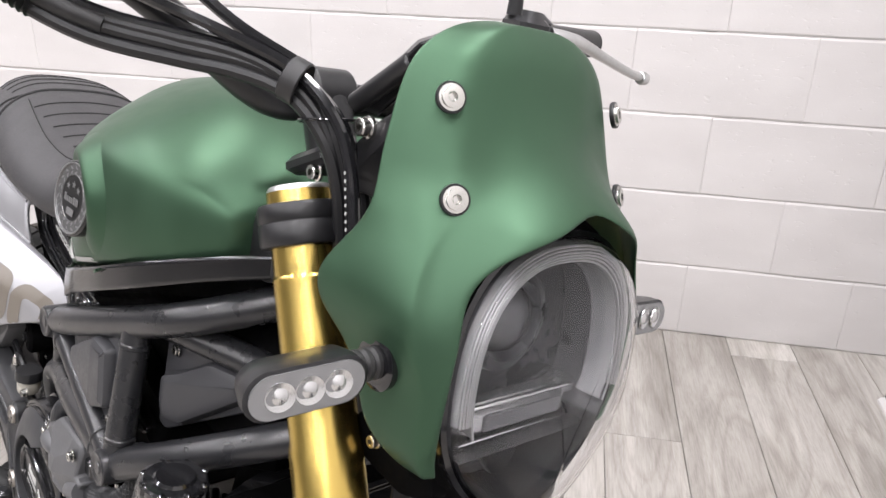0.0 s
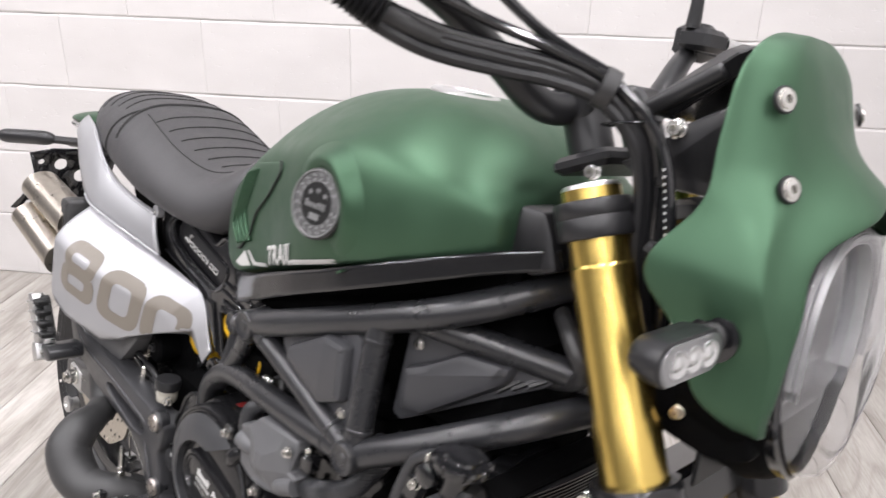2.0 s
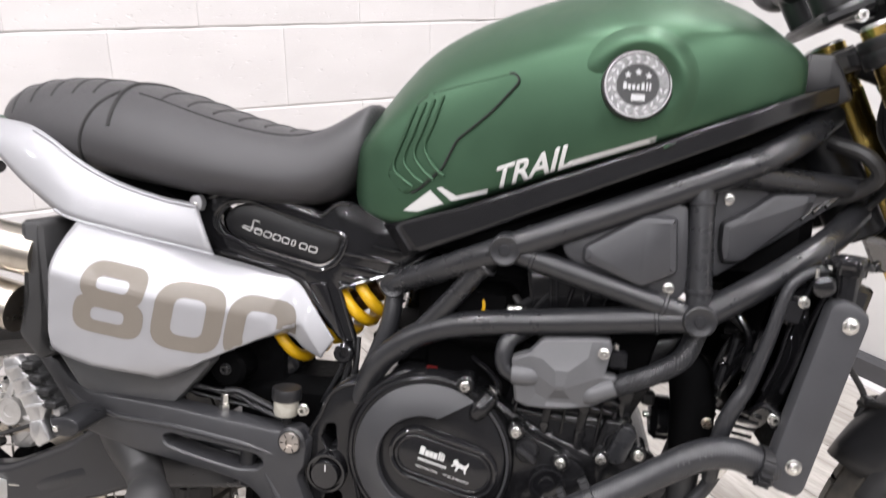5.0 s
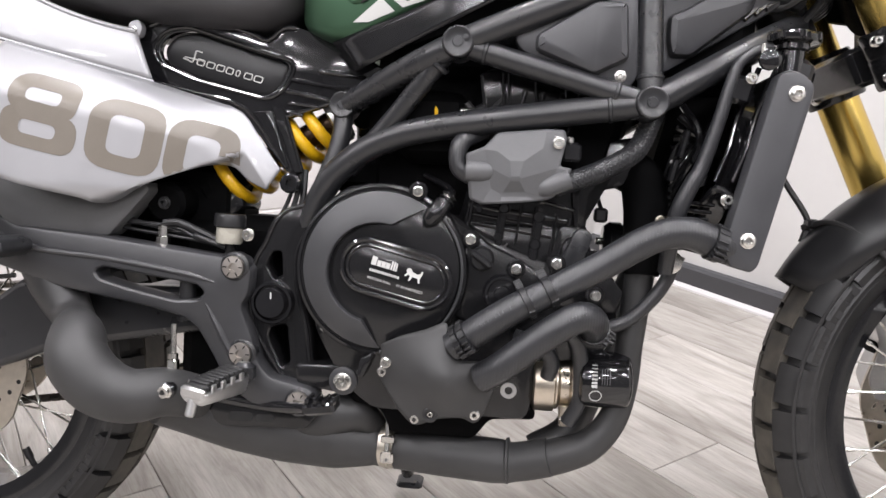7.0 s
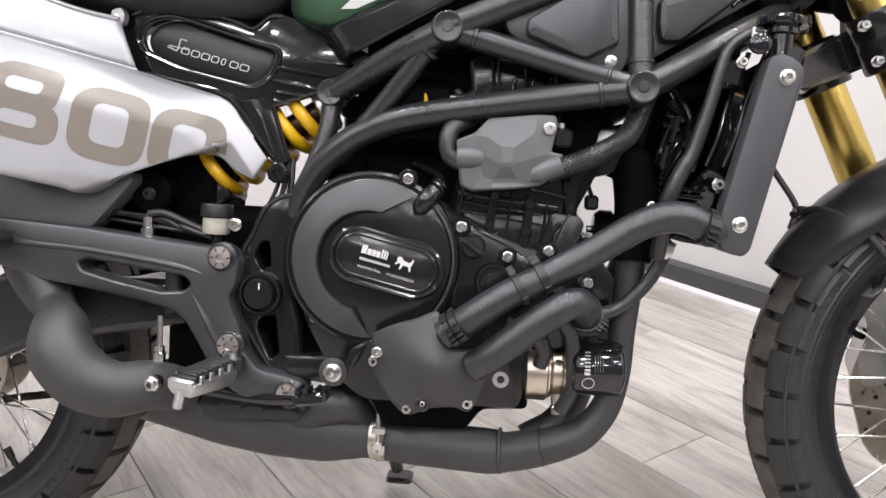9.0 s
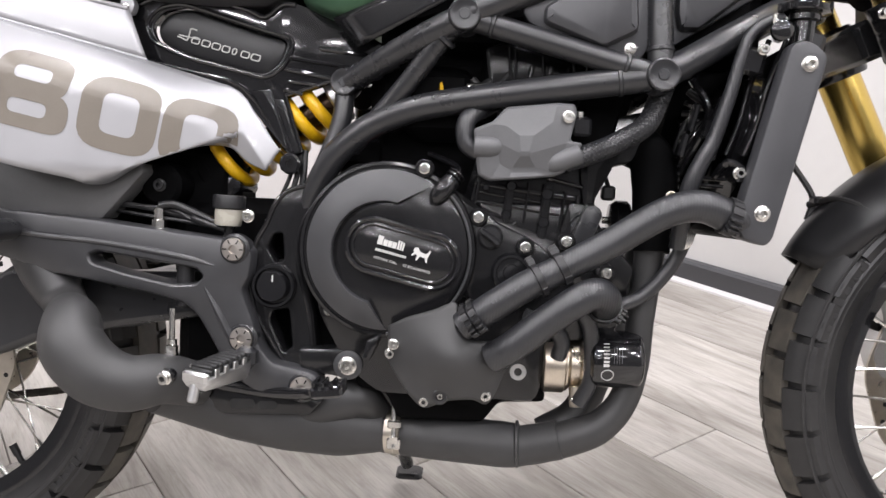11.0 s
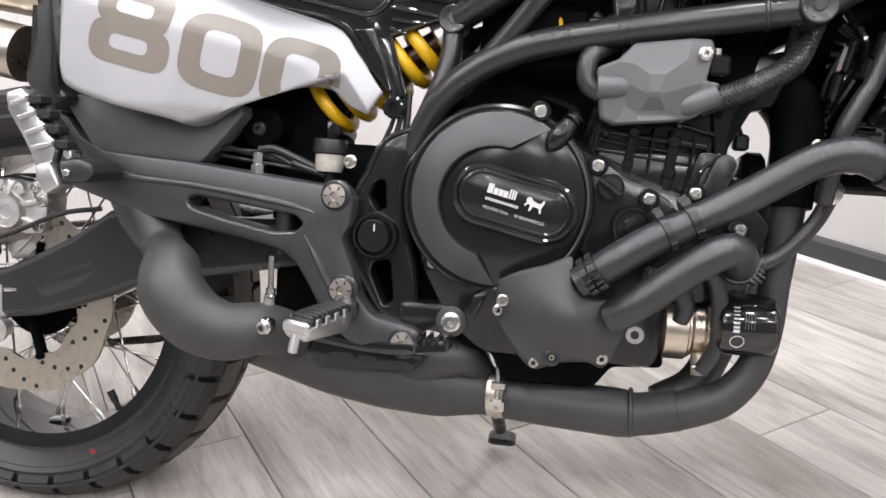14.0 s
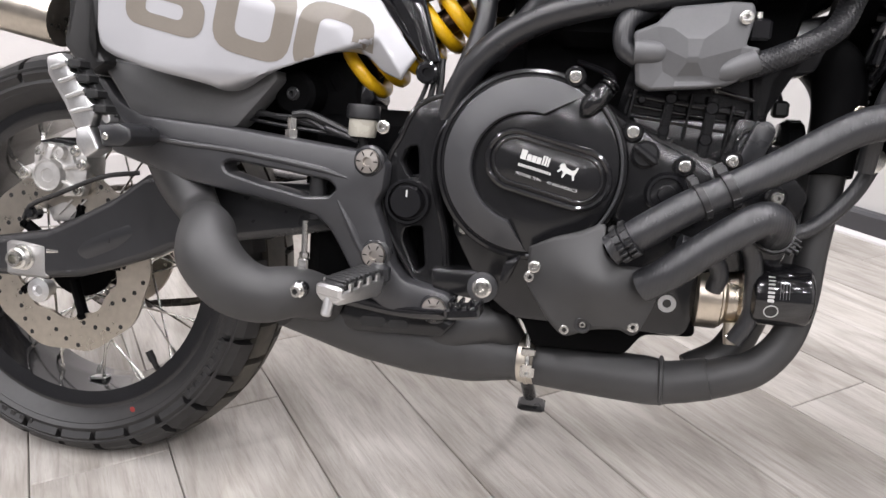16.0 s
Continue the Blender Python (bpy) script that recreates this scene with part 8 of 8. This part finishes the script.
neck = bpart("filler_neck", lathe([(0.013, -0.05), (0.013, -0.010), (0.017, -0.008), (0.017, -0.002), (0.0265, 0.0), (0.0275, 0.002), (0.0275, 0.007), (0.0255, 0.009), (0.018, 0.010), (0.016, 0.0125), (0.0001, 0.0125)], (1.102, -0.172, 0.765), (0.05, 0, 1), n=30), GLOSSY, "black radiator filler neck with a cap")
for k in range(8):
    a = 2 * math.pi * k / 8
    part("cap_lug", box((1.102 + 0.026 * math.cos(a), -0.172 + 0.026 * math.sin(a), 0.770), (0.007, 0.007, 0.010), None, pose(0, 0, 0, 0, 0, math.degrees(a)), bevel=0.002), GLOSSY, neck)
part("neck_knob", lathe([(0.0115, 0), (0.012, 0.002), (0.012, 0.007), (0.009, 0.009), (0.0001, 0.009)], (1.074, -0.180, 0.744), RIGHT, n=12), GLOSSY, neck)
part("neck_clip", box((1.068, -0.176, 0.757), (0.005, 0.010, 0.013), bevel=0.0015), STEEL, neck)
bpart("overflow_pipe", tube([(1.080, -0.170, 0.760), (1.064, -0.170, 0.756), (1.045, -0.171, 0.740), (1.036, -0.171, 0.712), (1.028, -0.170, 0.676), (1.014, -0.168, 0.625), (1.005, -0.168, 0.606), (0.993, -0.166, 0.576), (0.988, -0.16, 0.544), (0.985, -0.15, 0.50)], [0.0060, 0.0060, 0.0062, 0.0070, 0.0076, 0.0084, 0.0092, 0.0100, 0.0100, 0.009], n=14), HOSE, "black coolant pipe")
fan = bpart("radiator_fan", lathe([(0.098, 0), (0.104, 0.004), (0.104, 0.022), (0.098, 0.026), (0.094, 0.022), (0.094, 0.004)], rad_m @ V((-0.050, -0.03, 0.0)), rad_m.to_3x3() @ V((1, 0, 0)), n=44, caps=False, closed=True), GLOSSY, "round black radiator fan shroud")
part("fan_hub", lathe([(0.030, 0), (0.030, 0.02), (0.024, 0.026), (0.0001, 0.026)], rad_m @ V((-0.052, -0.03, 0)), rad_m.to_3x3() @ V((1, 0, 0)), n=24), SHADE_CASTING, fan)
for k in range(7):
    a = 2 * math.pi * k / 7
    part("fan_blade", box((0, 0, 0), (0.003, 0.030, 0.064), None, rad_m @ Matrix.Translation((-0.040, -0.03, 0)) @ Matrix.Rotation(a, 4, "X") @ Matrix.Translation((0, 0, 0.060)) @ pose(0, 0, 0, 0, 0, 28), bevel=0.001), SHADE_CASTING, fan)
for dx, r in ((0.0, 0.0032), (0.020, 0.0040)):
    part("shroud_edge", tube([(1.076 + dx, -0.142, 0.742), (1.057 + dx, -0.142, 0.687), (1.049 + dx, -0.142, 0.648), (1.036 + dx, -0.142, 0.610)], r, n=10), GLOSSY, fan, "glossy edge of the fan shroud")
for k in range(4):
    part("shroud_rib", rod((1.008 - 0.003 * k, -0.142, 0.583 - 0.0085 * k), (1.036 - 0.003 * k, -0.150, 0.581 - 0.0085 * k), 0.0026, n=8), GLOSSY, fan)
for x, z, w, h in ((1.030, 0.664, 0.012, 0.030), (1.018, 0.640, 0.010, 0.024), (1.000, 0.652, 0.008, 0.036), (0.990, 0.620, 0.009, 0.030), (1.022, 0.612, 0.014, 0.018)):
    part("wiring_plug", box((x, -0.125, z), (w, 0.020, h), None, pose(0, 0, 0, 0, 12, 0), bevel=0.0025), GLOSSY, fan, "small gloss black wiring plug")
bpart("fan_bracket", tube([(1.022, -0.150, 0.585), (1.032, -0.165, 0.600), (1.046, -0.172, 0.592), (1.044, -0.172, 0.578)], 0.0045, n=8), GLOSSY, "bent black fan bracket")
bpart("fan_bolt", hexbolt((1.043, -0.172, 0.588), RIGHT, 0.007, 0.007), STEEL, "bright fan bolt")
bpart("fan_bracket", box((1.048, -0.160, 0.712), (0.030, 0.030, 0.032), None, rad_m.to_3x3().to_4x4(), bevel=0.005), GLOSSY, "black radiator mount")
bpart("fan_bolt", hexbolt((1.058, -0.176, 0.724), RIGHT, 0.006, 0.008), STEEL, "bright mount bolt")
bpart("header_bolt", hexbolt((0.980, -0.128, 0.560), RIGHT, 0.006, 0.008), BRASS, "rusty header bolt")
bpart("mount_washer", lathe([(0.014, 0), (0.014, 0.004), (0.007, 0.006), (0.0001, 0.006)], (0.992, -0.140, 0.512), RIGHT, n=24), STEEL, "washer on the radiator stay")
for k in range(6):
    bpart("loom_cable", tube([(1.00, -0.11 + 0.012 * k, 0.70 - 0.012 * k), (1.02 + 0.003 * k, -0.12 + 0.01 * k, 0.66), (1.00, -0.10, 0.60 + 0.01 * k), (0.98, -0.08, 0.56)], 0.0045, n=8), CABLE if k % 2 else GLOSSY, "wiring behind the radiator")
# block added to fill the gap behind the radiator with shade-like black
bpart("fan_motor", box((1.030, 0.03, 0.680), (0.075, 0.18, 0.17), None, rad_m.to_3x3().to_4x4(), bevel=0.02), SHADE_CASTING, "near-black infill standing for shade behind the radiator")
bpart("horn", lathe([(0.038, 0), (0.040, 0.004), (0.040, 0.020), (0.030, 0.024), (0.0001, 0.026)], (1.03, 0.06, 0.56), (0.4, -0.7, 0), n=28), GLOSSY, "black horn")

# ---- front mudguard, calipers
rings = []
for k in range(26):
    a = math.radians(152 - 96 * k / 25)
    ring = []
    taper = min(1.0, 0.55 + 0.5 * min(k, 25 - k) / 5)
    for j in range(13):
        u = -1 + 2 * j / 12
        r = 0.353 - 0.050 * abs(u) ** 2.6 + (0.004 if abs(u) < 0.35 else 0)
        ring.append(V((FRONT[0] + math.cos(a) * r, 0.074 * u * taper, FRONT[2] + math.sin(a) * r)))
    rings.append(ring)
bpart("front_mudguard", loft(rings, caps=False, wrap=False), PLASTIC, "black front mudguard", solid=0.004, sharp=50)
for s in (-1, 1):
    fc = bpart("front_caliper", plate(rounded([(1.318, 0.445), (1.352, 0.462), (1.382, 0.420), (1.388, 0.372), (1.372, 0.330), (1.336, 0.318), (1.322, 0.350), (1.336, 0.395)], 0.010), 0.060 * s, 0.112 * s, bevel=0.010), ALU, "cast aluminium radial front brake caliper")
    for x, z in ((1.350, 0.428), (1.358, 0.360)):
        part("piston_cap", lathe([(0.017, 0), (0.017, 0.004), (0.012, 0.006), (0.0001, 0.006)], (x, 0.112 * s, z), (0, s, 0), n=24), ALU, fc)
    part("caliper_bridge", box((1.345, 0.085 * s, 0.394), (0.030, 0.040, 0.020), bevel=0.004), SHADE_CASTING, fc)
    part("bleed_nipple", rod((1.345, 0.09 * s, 0.455), (1.338, 0.092 * s, 0.478), 0.004, n=8), RUBBER, fc)
    bpart("fork_lug", tube([fork_at(0.70, s) + V((0, 0, 0)), V((1.41, 0.100 * s, 0.40)), V((1.375, 0.098 * s, 0.40))], 0.017, n=14), SHADE_CASTING, "black caliper lug")
bpart("front_axle", rod((1.48, -0.125, 0.33), (1.48, 0.125, 0.33), 0.013, n=20, chamfer=0.002), STEEL, "front axle")
bpart("brake_line", tube([(1.345, 0.075, 0.47), (1.30, 0.07, 0.52), (1.252, 0.05, 0.556), (1.222, 0.030, 0.566), (1.206, 0.020, 0.560), (1.198, 0.018, 0.540), (1.205, 0.02, 0.57), (1.175, 0.03, 0.62), (1.13, 0.05, 0.70)], 0.0042, n=10), RUBBER, "black front brake hose")
bpart("brake_line", tube([(1.200, 0.020, 0.560), (1.222, -0.020, 0.568), (1.258, -0.060, 0.545), (1.300, -0.080, 0.490), (1.335, -0.090, 0.455)], 0.0048, n=10), RUBBER, "black front brake hose")
bpart("hose_clamp", box((1.208, 0.012, 0.566), (0.016, 0.022, 0.012), bevel=0.003), PLASTIC, "black hose guide")

# ---- cockpit: display, cables, controls
dash_m = look((1.184, 0, 1.137), (1.184 - 0.55, 0, 1.137 + 0.62)) 
bm = box((0, 0, 0), (0.168, 0.098, 0.022), None, dash_m, bevel=0.010)
dash = bpart("dashboard", bm, PLASTIC, "black dashboard display behind the cowl")
part("display_glass", box((0, 0, 0), (0.142, 0.076, 0.002), None, dash_m @ Matrix.Translation((0, 0, 0.0114))), GLOSSY, dash, "dark display glass")
part("dash_arm", rod((1.150, -0.084, 1.108), (1.205, -0.080, 1.150), 0.008, n=12, chamfer=0.002), PLASTIC, dash)
for s in (-1, 1):
    br = bpart("cowl_bracket", plate(rounded([(1.140, 1.060), (1.160, 1.072), (1.192, 1.104), (1.232, 1.130), (1.236, 1.118), (1.205, 1.088), (1.180, 1.062), (1.235, 1.066), (1.235, 1.052), (1.170, 1.048)], 0.004), 0.078 * s, 0.094 * s, bevel=0.003), PLASTIC, "black cowl bracket")
    part("bracket_bolt", hexbolt((1.186, 0.094 * s, 1.098), (0, s, 0), 0.008, 0.010), STEEL, br)
    bpart("cowl_stay", tube([(1.165, 0.080 * s, 1.000), (1.205, 0.085 * s, 0.985), (1.245, 0.090 * s, 0.955), (1.275, 0.095 * s, 0.940)], 0.009, n=10), PLASTIC, "black headlight stay")
    bpart("lamp_bracket", plate(rounded([(1.215, 0.880), (1.255, 0.900), (1.300, 0.895), (1.315, 0.860), (1.280, 0.845), (1.230, 0.850)], 0.008), 0.070 * s, 0.085 * s, bevel=0.003), SHADE_CASTING, "black headlight bracket")
bpart("lamp_bolt", hexbolt((1.246, -0.085, 0.872), RIGHT, 0.006, 0.007), BRASS, "yellow passivated bolt")


def hose(name, pts, r, mat, label):
    return bpart(name, tube(pts, r, n=10, per=8), mat, label)


bundle = [(0.985, -0.300, 1.158), (1.008, -0.270, 1.142), (1.036, -0.232, 1.130), (1.070, -0.185, 1.126), (1.102, -0.150, 1.124), (1.132, -0.126, 1.114), (1.160, -0.108, 1.088), (1.172, -0.096, 1.050), (1.178, -0.085, 0.99), (1.188, -0.060, 0.92)]
for k, (dy, dz, r, mat) in enumerate(((0.0, 0.0, 0.0056, CABLE), (0.007, 0.008, 0.0050, GLOSSY), (-0.007, 0.006, 0.0045, CABLE), (0.012, -0.002, 0.0055, CABLE), (-0.004, -0.009, 0.0062, CABLE))):
    w = [0.5, 0.8, 1.0, 1.0, 0.9, 0.7, 0.8, 0.9, 1.0, 1.0]
    hose("control_cable", [(x + dy * 0.6 * f, y + dy * f, z + dz * f) for (x, y, z), f in zip(bundle, w)], r, mat, "black control cable")
hose("brake_hose", [(1.010, -0.262, 1.175), (1.050, -0.205, 1.155), (1.092, -0.165, 1.142), (1.135, -0.130, 1.126), (1.170, -0.114, 1.100), (1.193, -0.110, 1.068), (1.208, -0.108, 1.020), (1.212, -0.098, 0.97), (1.208, -0.07, 0.91)], 0.0048, GLOSSY, "gloss black brake hose with fine print")
bm = bmesh.new()
for k in range(16):
    z = 1.066 - 0.0055 * k
    x = 1.1935 + (1.066 - z) * 0.30
    box((x, -0.1148, z), (0.0014, 0.0006, 0.0022), bm)
bpart("hose_print", bm, WHITE_DECAL, "fine white print bars on the hose")
boot = []
for k in range(9):
    boot += [(0.010, 0.0052 * k), (0.0155, 0.0052 * k + 0.0026)]
bpart("rubber_boot", lathe(boot, bundle[0], V(bundle[1]) - V(bundle[0]), n=18), RUBBER, "ribbed rubber cable boot")
strap = lathe([(0.0160, 0), (0.0174, 0.001), (0.0174, 0.013), (0.0160, 0.014)], (1.126, -0.130, 1.120), (0.030, 0.024, -0.012), n=24, caps=False)
bpart("cable_strap", strap, RUBBER, "black rubber cable strap")
bpart("cable_tie", tube([(1.150 + 0.024 * math.cos(a), -0.106 + 0.020 * math.sin(a), 1.094 + 0.006 * math.cos(a)) for a in [2 * math.pi * k / 16 for k in range(17)]], 0.0013, n=6, per=2), GLOSSY, "thin black wire tie")
hose("throttle_cable", [(1.02, -0.235, 1.215), (1.048, -0.190, 1.180), (1.085, -0.155, 1.150), (1.128, -0.122, 1.130)], 0.0048, GLOSSY, "gloss black throttle cable")
bpart("cable_sleeve", tube([(1.012, -0.246, 1.228), (1.030, -0.216, 1.200), (1.046, -0.193, 1.183)], [0.009, 0.0085, 0.007], n=12), RUBBER, "black cable sleeve")
bpart("cable_sleeve", tube([(0.996, -0.285, 1.150), (1.020, -0.252, 1.138), (1.038, -0.230, 1.131)], [0.0095, 0.0092, 0.0075], n=12), RUBBER, "black cable sleeve")
# grips and levers
for s in (-1, 1):
    g = bpart("handlebar_grip", tube([(1.000, 0.285 * s, 1.184), (0.962, 0.41 * s, 1.188), (0.955, 0.432 * s, 1.188)], [0.0165, 0.0165, 0.018], n=18), RUBBER, "black rubber handlebar grip")
    sw = bpart("switch_housing", box((1.010, 0.243 * s, 1.186), (0.046, 0.050, 0.046), None, pose(0, 0, 0, 0, 0, -16 * s), bevel=0.010), PLASTIC, "black handlebar switch housing")
    part("switch_button", box((0.986, 0.243 * s, 1.195), (0.008, 0.016, 0.010), bevel=0.002), GREYGUARD, sw)
    lev = bpart("hand_lever", tube([(1.050, 0.235 * s, 1.188), (1.058, 0.275 * s, 1.186), (1.050, 0.345 * s, 1.174), (1.038, 0.420 * s, 1.162), (1.034, 0.452 * s, 1.159)], [0.008, 0.0075, 0.006, 0.0055, 0.0055], n=14), ALU, "silver hand lever")
    part("lever_ball", lathe([(0.002, -0.009), (0.008, -0.006), (0.009, 0), (0.008, 0.006), (0.002, 0.009)], (1.034, 0.457 * s, 1.158), (0, 1, 0), n=20), ALU, lev)
    part("lever_perch", box((1.032, 0.215 * s, 1.188), (0.050, 0.040, 0.026), None, pose(0, 0, 0, 0, 0, -16 * s), bevel=0.006), PLASTIC, lev)
    bpart("mirror_stalk", tube([(1.020, 0.205 * s, 1.200), (1.018, 0.205 * s, 1.260), (1.010, 0.24 * s, 1.34)], [0.009, 0.0065, 0.006], n=12), PLASTIC, "black mirror stalk")
bpart("front_master_cylinder", box((1.045, -0.225, 1.205), (0.050, 0.060, 0.036), bevel=0.010), PLASTIC, "black front brake master cylinder")
bpart("ignition_lock", lathe([(0.020, 0), (0.024, 0.004), (0.024, 0.026), (0.020, 0.030), (0.0001, 0.030)], (1.130, 0, 1.052), (-0.2, 0, 1), n=26), PLASTIC, "black ignition lock")
bpart("key_tag", box((1.128, -0.040, 1.082), (0.012, 0.006, 0.024), bevel=0.001), ALU, "small metal key tag")
for k in range(5):
    bpart("head_cable", tube([(1.160 + 0.006 * k, -0.06 + 0.02 * k, 0.97), (1.185, -0.07 + 0.025 * k, 0.92), (1.180 + 0.008 * k, -0.05 + 0.02 * k, 0.86), (1.155, -0.04 + 0.02 * k, 0.82)], 0.005, n=8), CABLE, "cable behind the headlight")
bpart("frame_cable", tube([(1.10, -0.06, 0.90), (1.135, -0.085, 0.885), (1.150, -0.080, 0.86), (1.12, -0.06, 0.835), (1.07, -0.08, 0.83)], 0.009, n=10), RUBBER, "thick cable at the steering head")

# ---- laid floor planks and painted wall blocks, piece by piece
def chamfered(sx, sy, sz, c):
    """A slab whose upper edges are eased; its top lies at zero."""
    hx, hy = sx / 2, sy / 2
    ring = lambda o, z: [(hx - o, hy - o, z), (-hx + o, hy - o, z), (-hx + o, -hy + o, z), (hx - o, -hy + o, z)]
    return loft([ring(0, -sz), ring(0, -c), ring(c, 0)])


PW, PL = 0.2015, 1.286
SKEW = Matrix.Rotation(radians(1.5), 4, "Z")   # the planks run slightly off square
plank_mesh = finish(chamfered(PW - 0.0016, PL - 0.0016, 0.012, 0.0016), "plank", PLANK, 20)
rnd = random.Random(11)
n0 = int((WEST - 0.316) / PW) - 2
for i in range(n0, int((WALL_X - 0.316) / PW) + 3):
    xc = 0.316 + PW * (i + 0.5)
    if xc < WEST - 0.25 or xc > WALL_X + 0.20:
        continue
    start = 0.075 if i == -1 else rnd.uniform(0, PL)
    j0 = int((SOUTH - start) / PL) - 1
    for j in range(j0, 3):
        y0 = start + j * PL
        if y0 > WALL_Y or y0 + PL < SOUTH:
            continue
        lo, hi = max(y0, SOUTH - 0.10 - 0.026 * xc), min(y0 + PL, WALL_Y + 0.10 - 0.026 * xc)   # sawn off under the walls
        if hi - lo < 0.05:
            continue
        cut_short = hi - lo < PL - 0.001
        ob = new("plank", finish(chamfered(PW - 0.0016, hi - lo - 0.0016, 0.012, 0.0016), "plank", PLANK, 20) if cut_short else plank_mesh)
        ob.parent = floor
        ob.matrix_local = Matrix.Translation((0, 0, rnd.uniform(-0.0003, 0.0))) @ SKEW @ Matrix.Translation((xc, (lo + hi) / 2, 0))

COURSE, BLEN = 0.2413, 0.4945


def block_mesh(L, seed):
    """A block face with soft, slightly uneven edges and a faint waviness."""
    r = random.Random(seed)
    us, ws = [0, 0.006, 0.1, 0.25, 0.4, 0.5, 0.6, 0.75, 0.9, 0.994, 1], [0, 0.026, 0.2, 0.5, 0.8, 0.974, 1]
    nx, nz = len(us) - 1, len(ws) - 1
    h = COURSE - 0.0012
    bm = bmesh.new()
    grid = []
    for i, u in enumerate(us):
        col = []
        for j, w in enumerate(ws):
            y = 0.0032 if j in (0, nz) else (0.0010 if i in (0, nx) else 0.0)
            wob = r.uniform(-0.0012, 0.0012) if j in (0, 1, nz - 1, nz) else 0
            col.append(bm.verts.new(((u - 0.5) * (L - 0.0006), y + (r.uniform(-0.0005, 0.0005) if j in (0, nz) else 0.0), (w - 0.5) * h + wob)))
        grid.append(col)
    for i in range(nx):
        for j in range(nz):
            bm.faces.new((grid[i][j], grid[i][j + 1], grid[i + 1][j + 1], grid[i + 1][j]))
    rim = [grid[i][0] for i in range(nx + 1)] + [grid[nx][j] for j in range(1, nz + 1)] + [grid[i][nz] for i in range(nx - 1, -1, -1)] + [grid[0][j] for j in range(nz - 1, 0, -1)]
    back = [bm.verts.new((v.co.x, 0.016, v.co.z)) for v in rim]
    for k in range(len(rim)):
        bm.faces.new((rim[k], rim[k - 1], back[k - 1], back[k]))
    return finish(bm, "block", BLOCK, 8)


blocks = [block_mesh(BLEN, s) for s in range(6)]
rnd = random.Random(5)
for c in range(int(HIGH / COURSE) + 1):
    zc = COURSE * (c + 0.5)
    if zc + COURSE / 2 > HIGH:
        break
    off = 1.540 if c % 2 == 0 else 1.540 + BLEN / 2
    k0 = int((WEST - off) / BLEN) - 1
    for k in range(k0, 5):
        x0 = off + k * BLEN
        if x0 + BLEN / 2 < WEST + 0.2 or x0 + BLEN > WALL_X + 0.60:
            continue
        ob = new("block", rnd.choice(blocks))
        ob.parent = wall_block
        ob.location = (x0 + BLEN / 2, WALL_Y + rnd.uniform(-0.0006, 0.0006), zc)
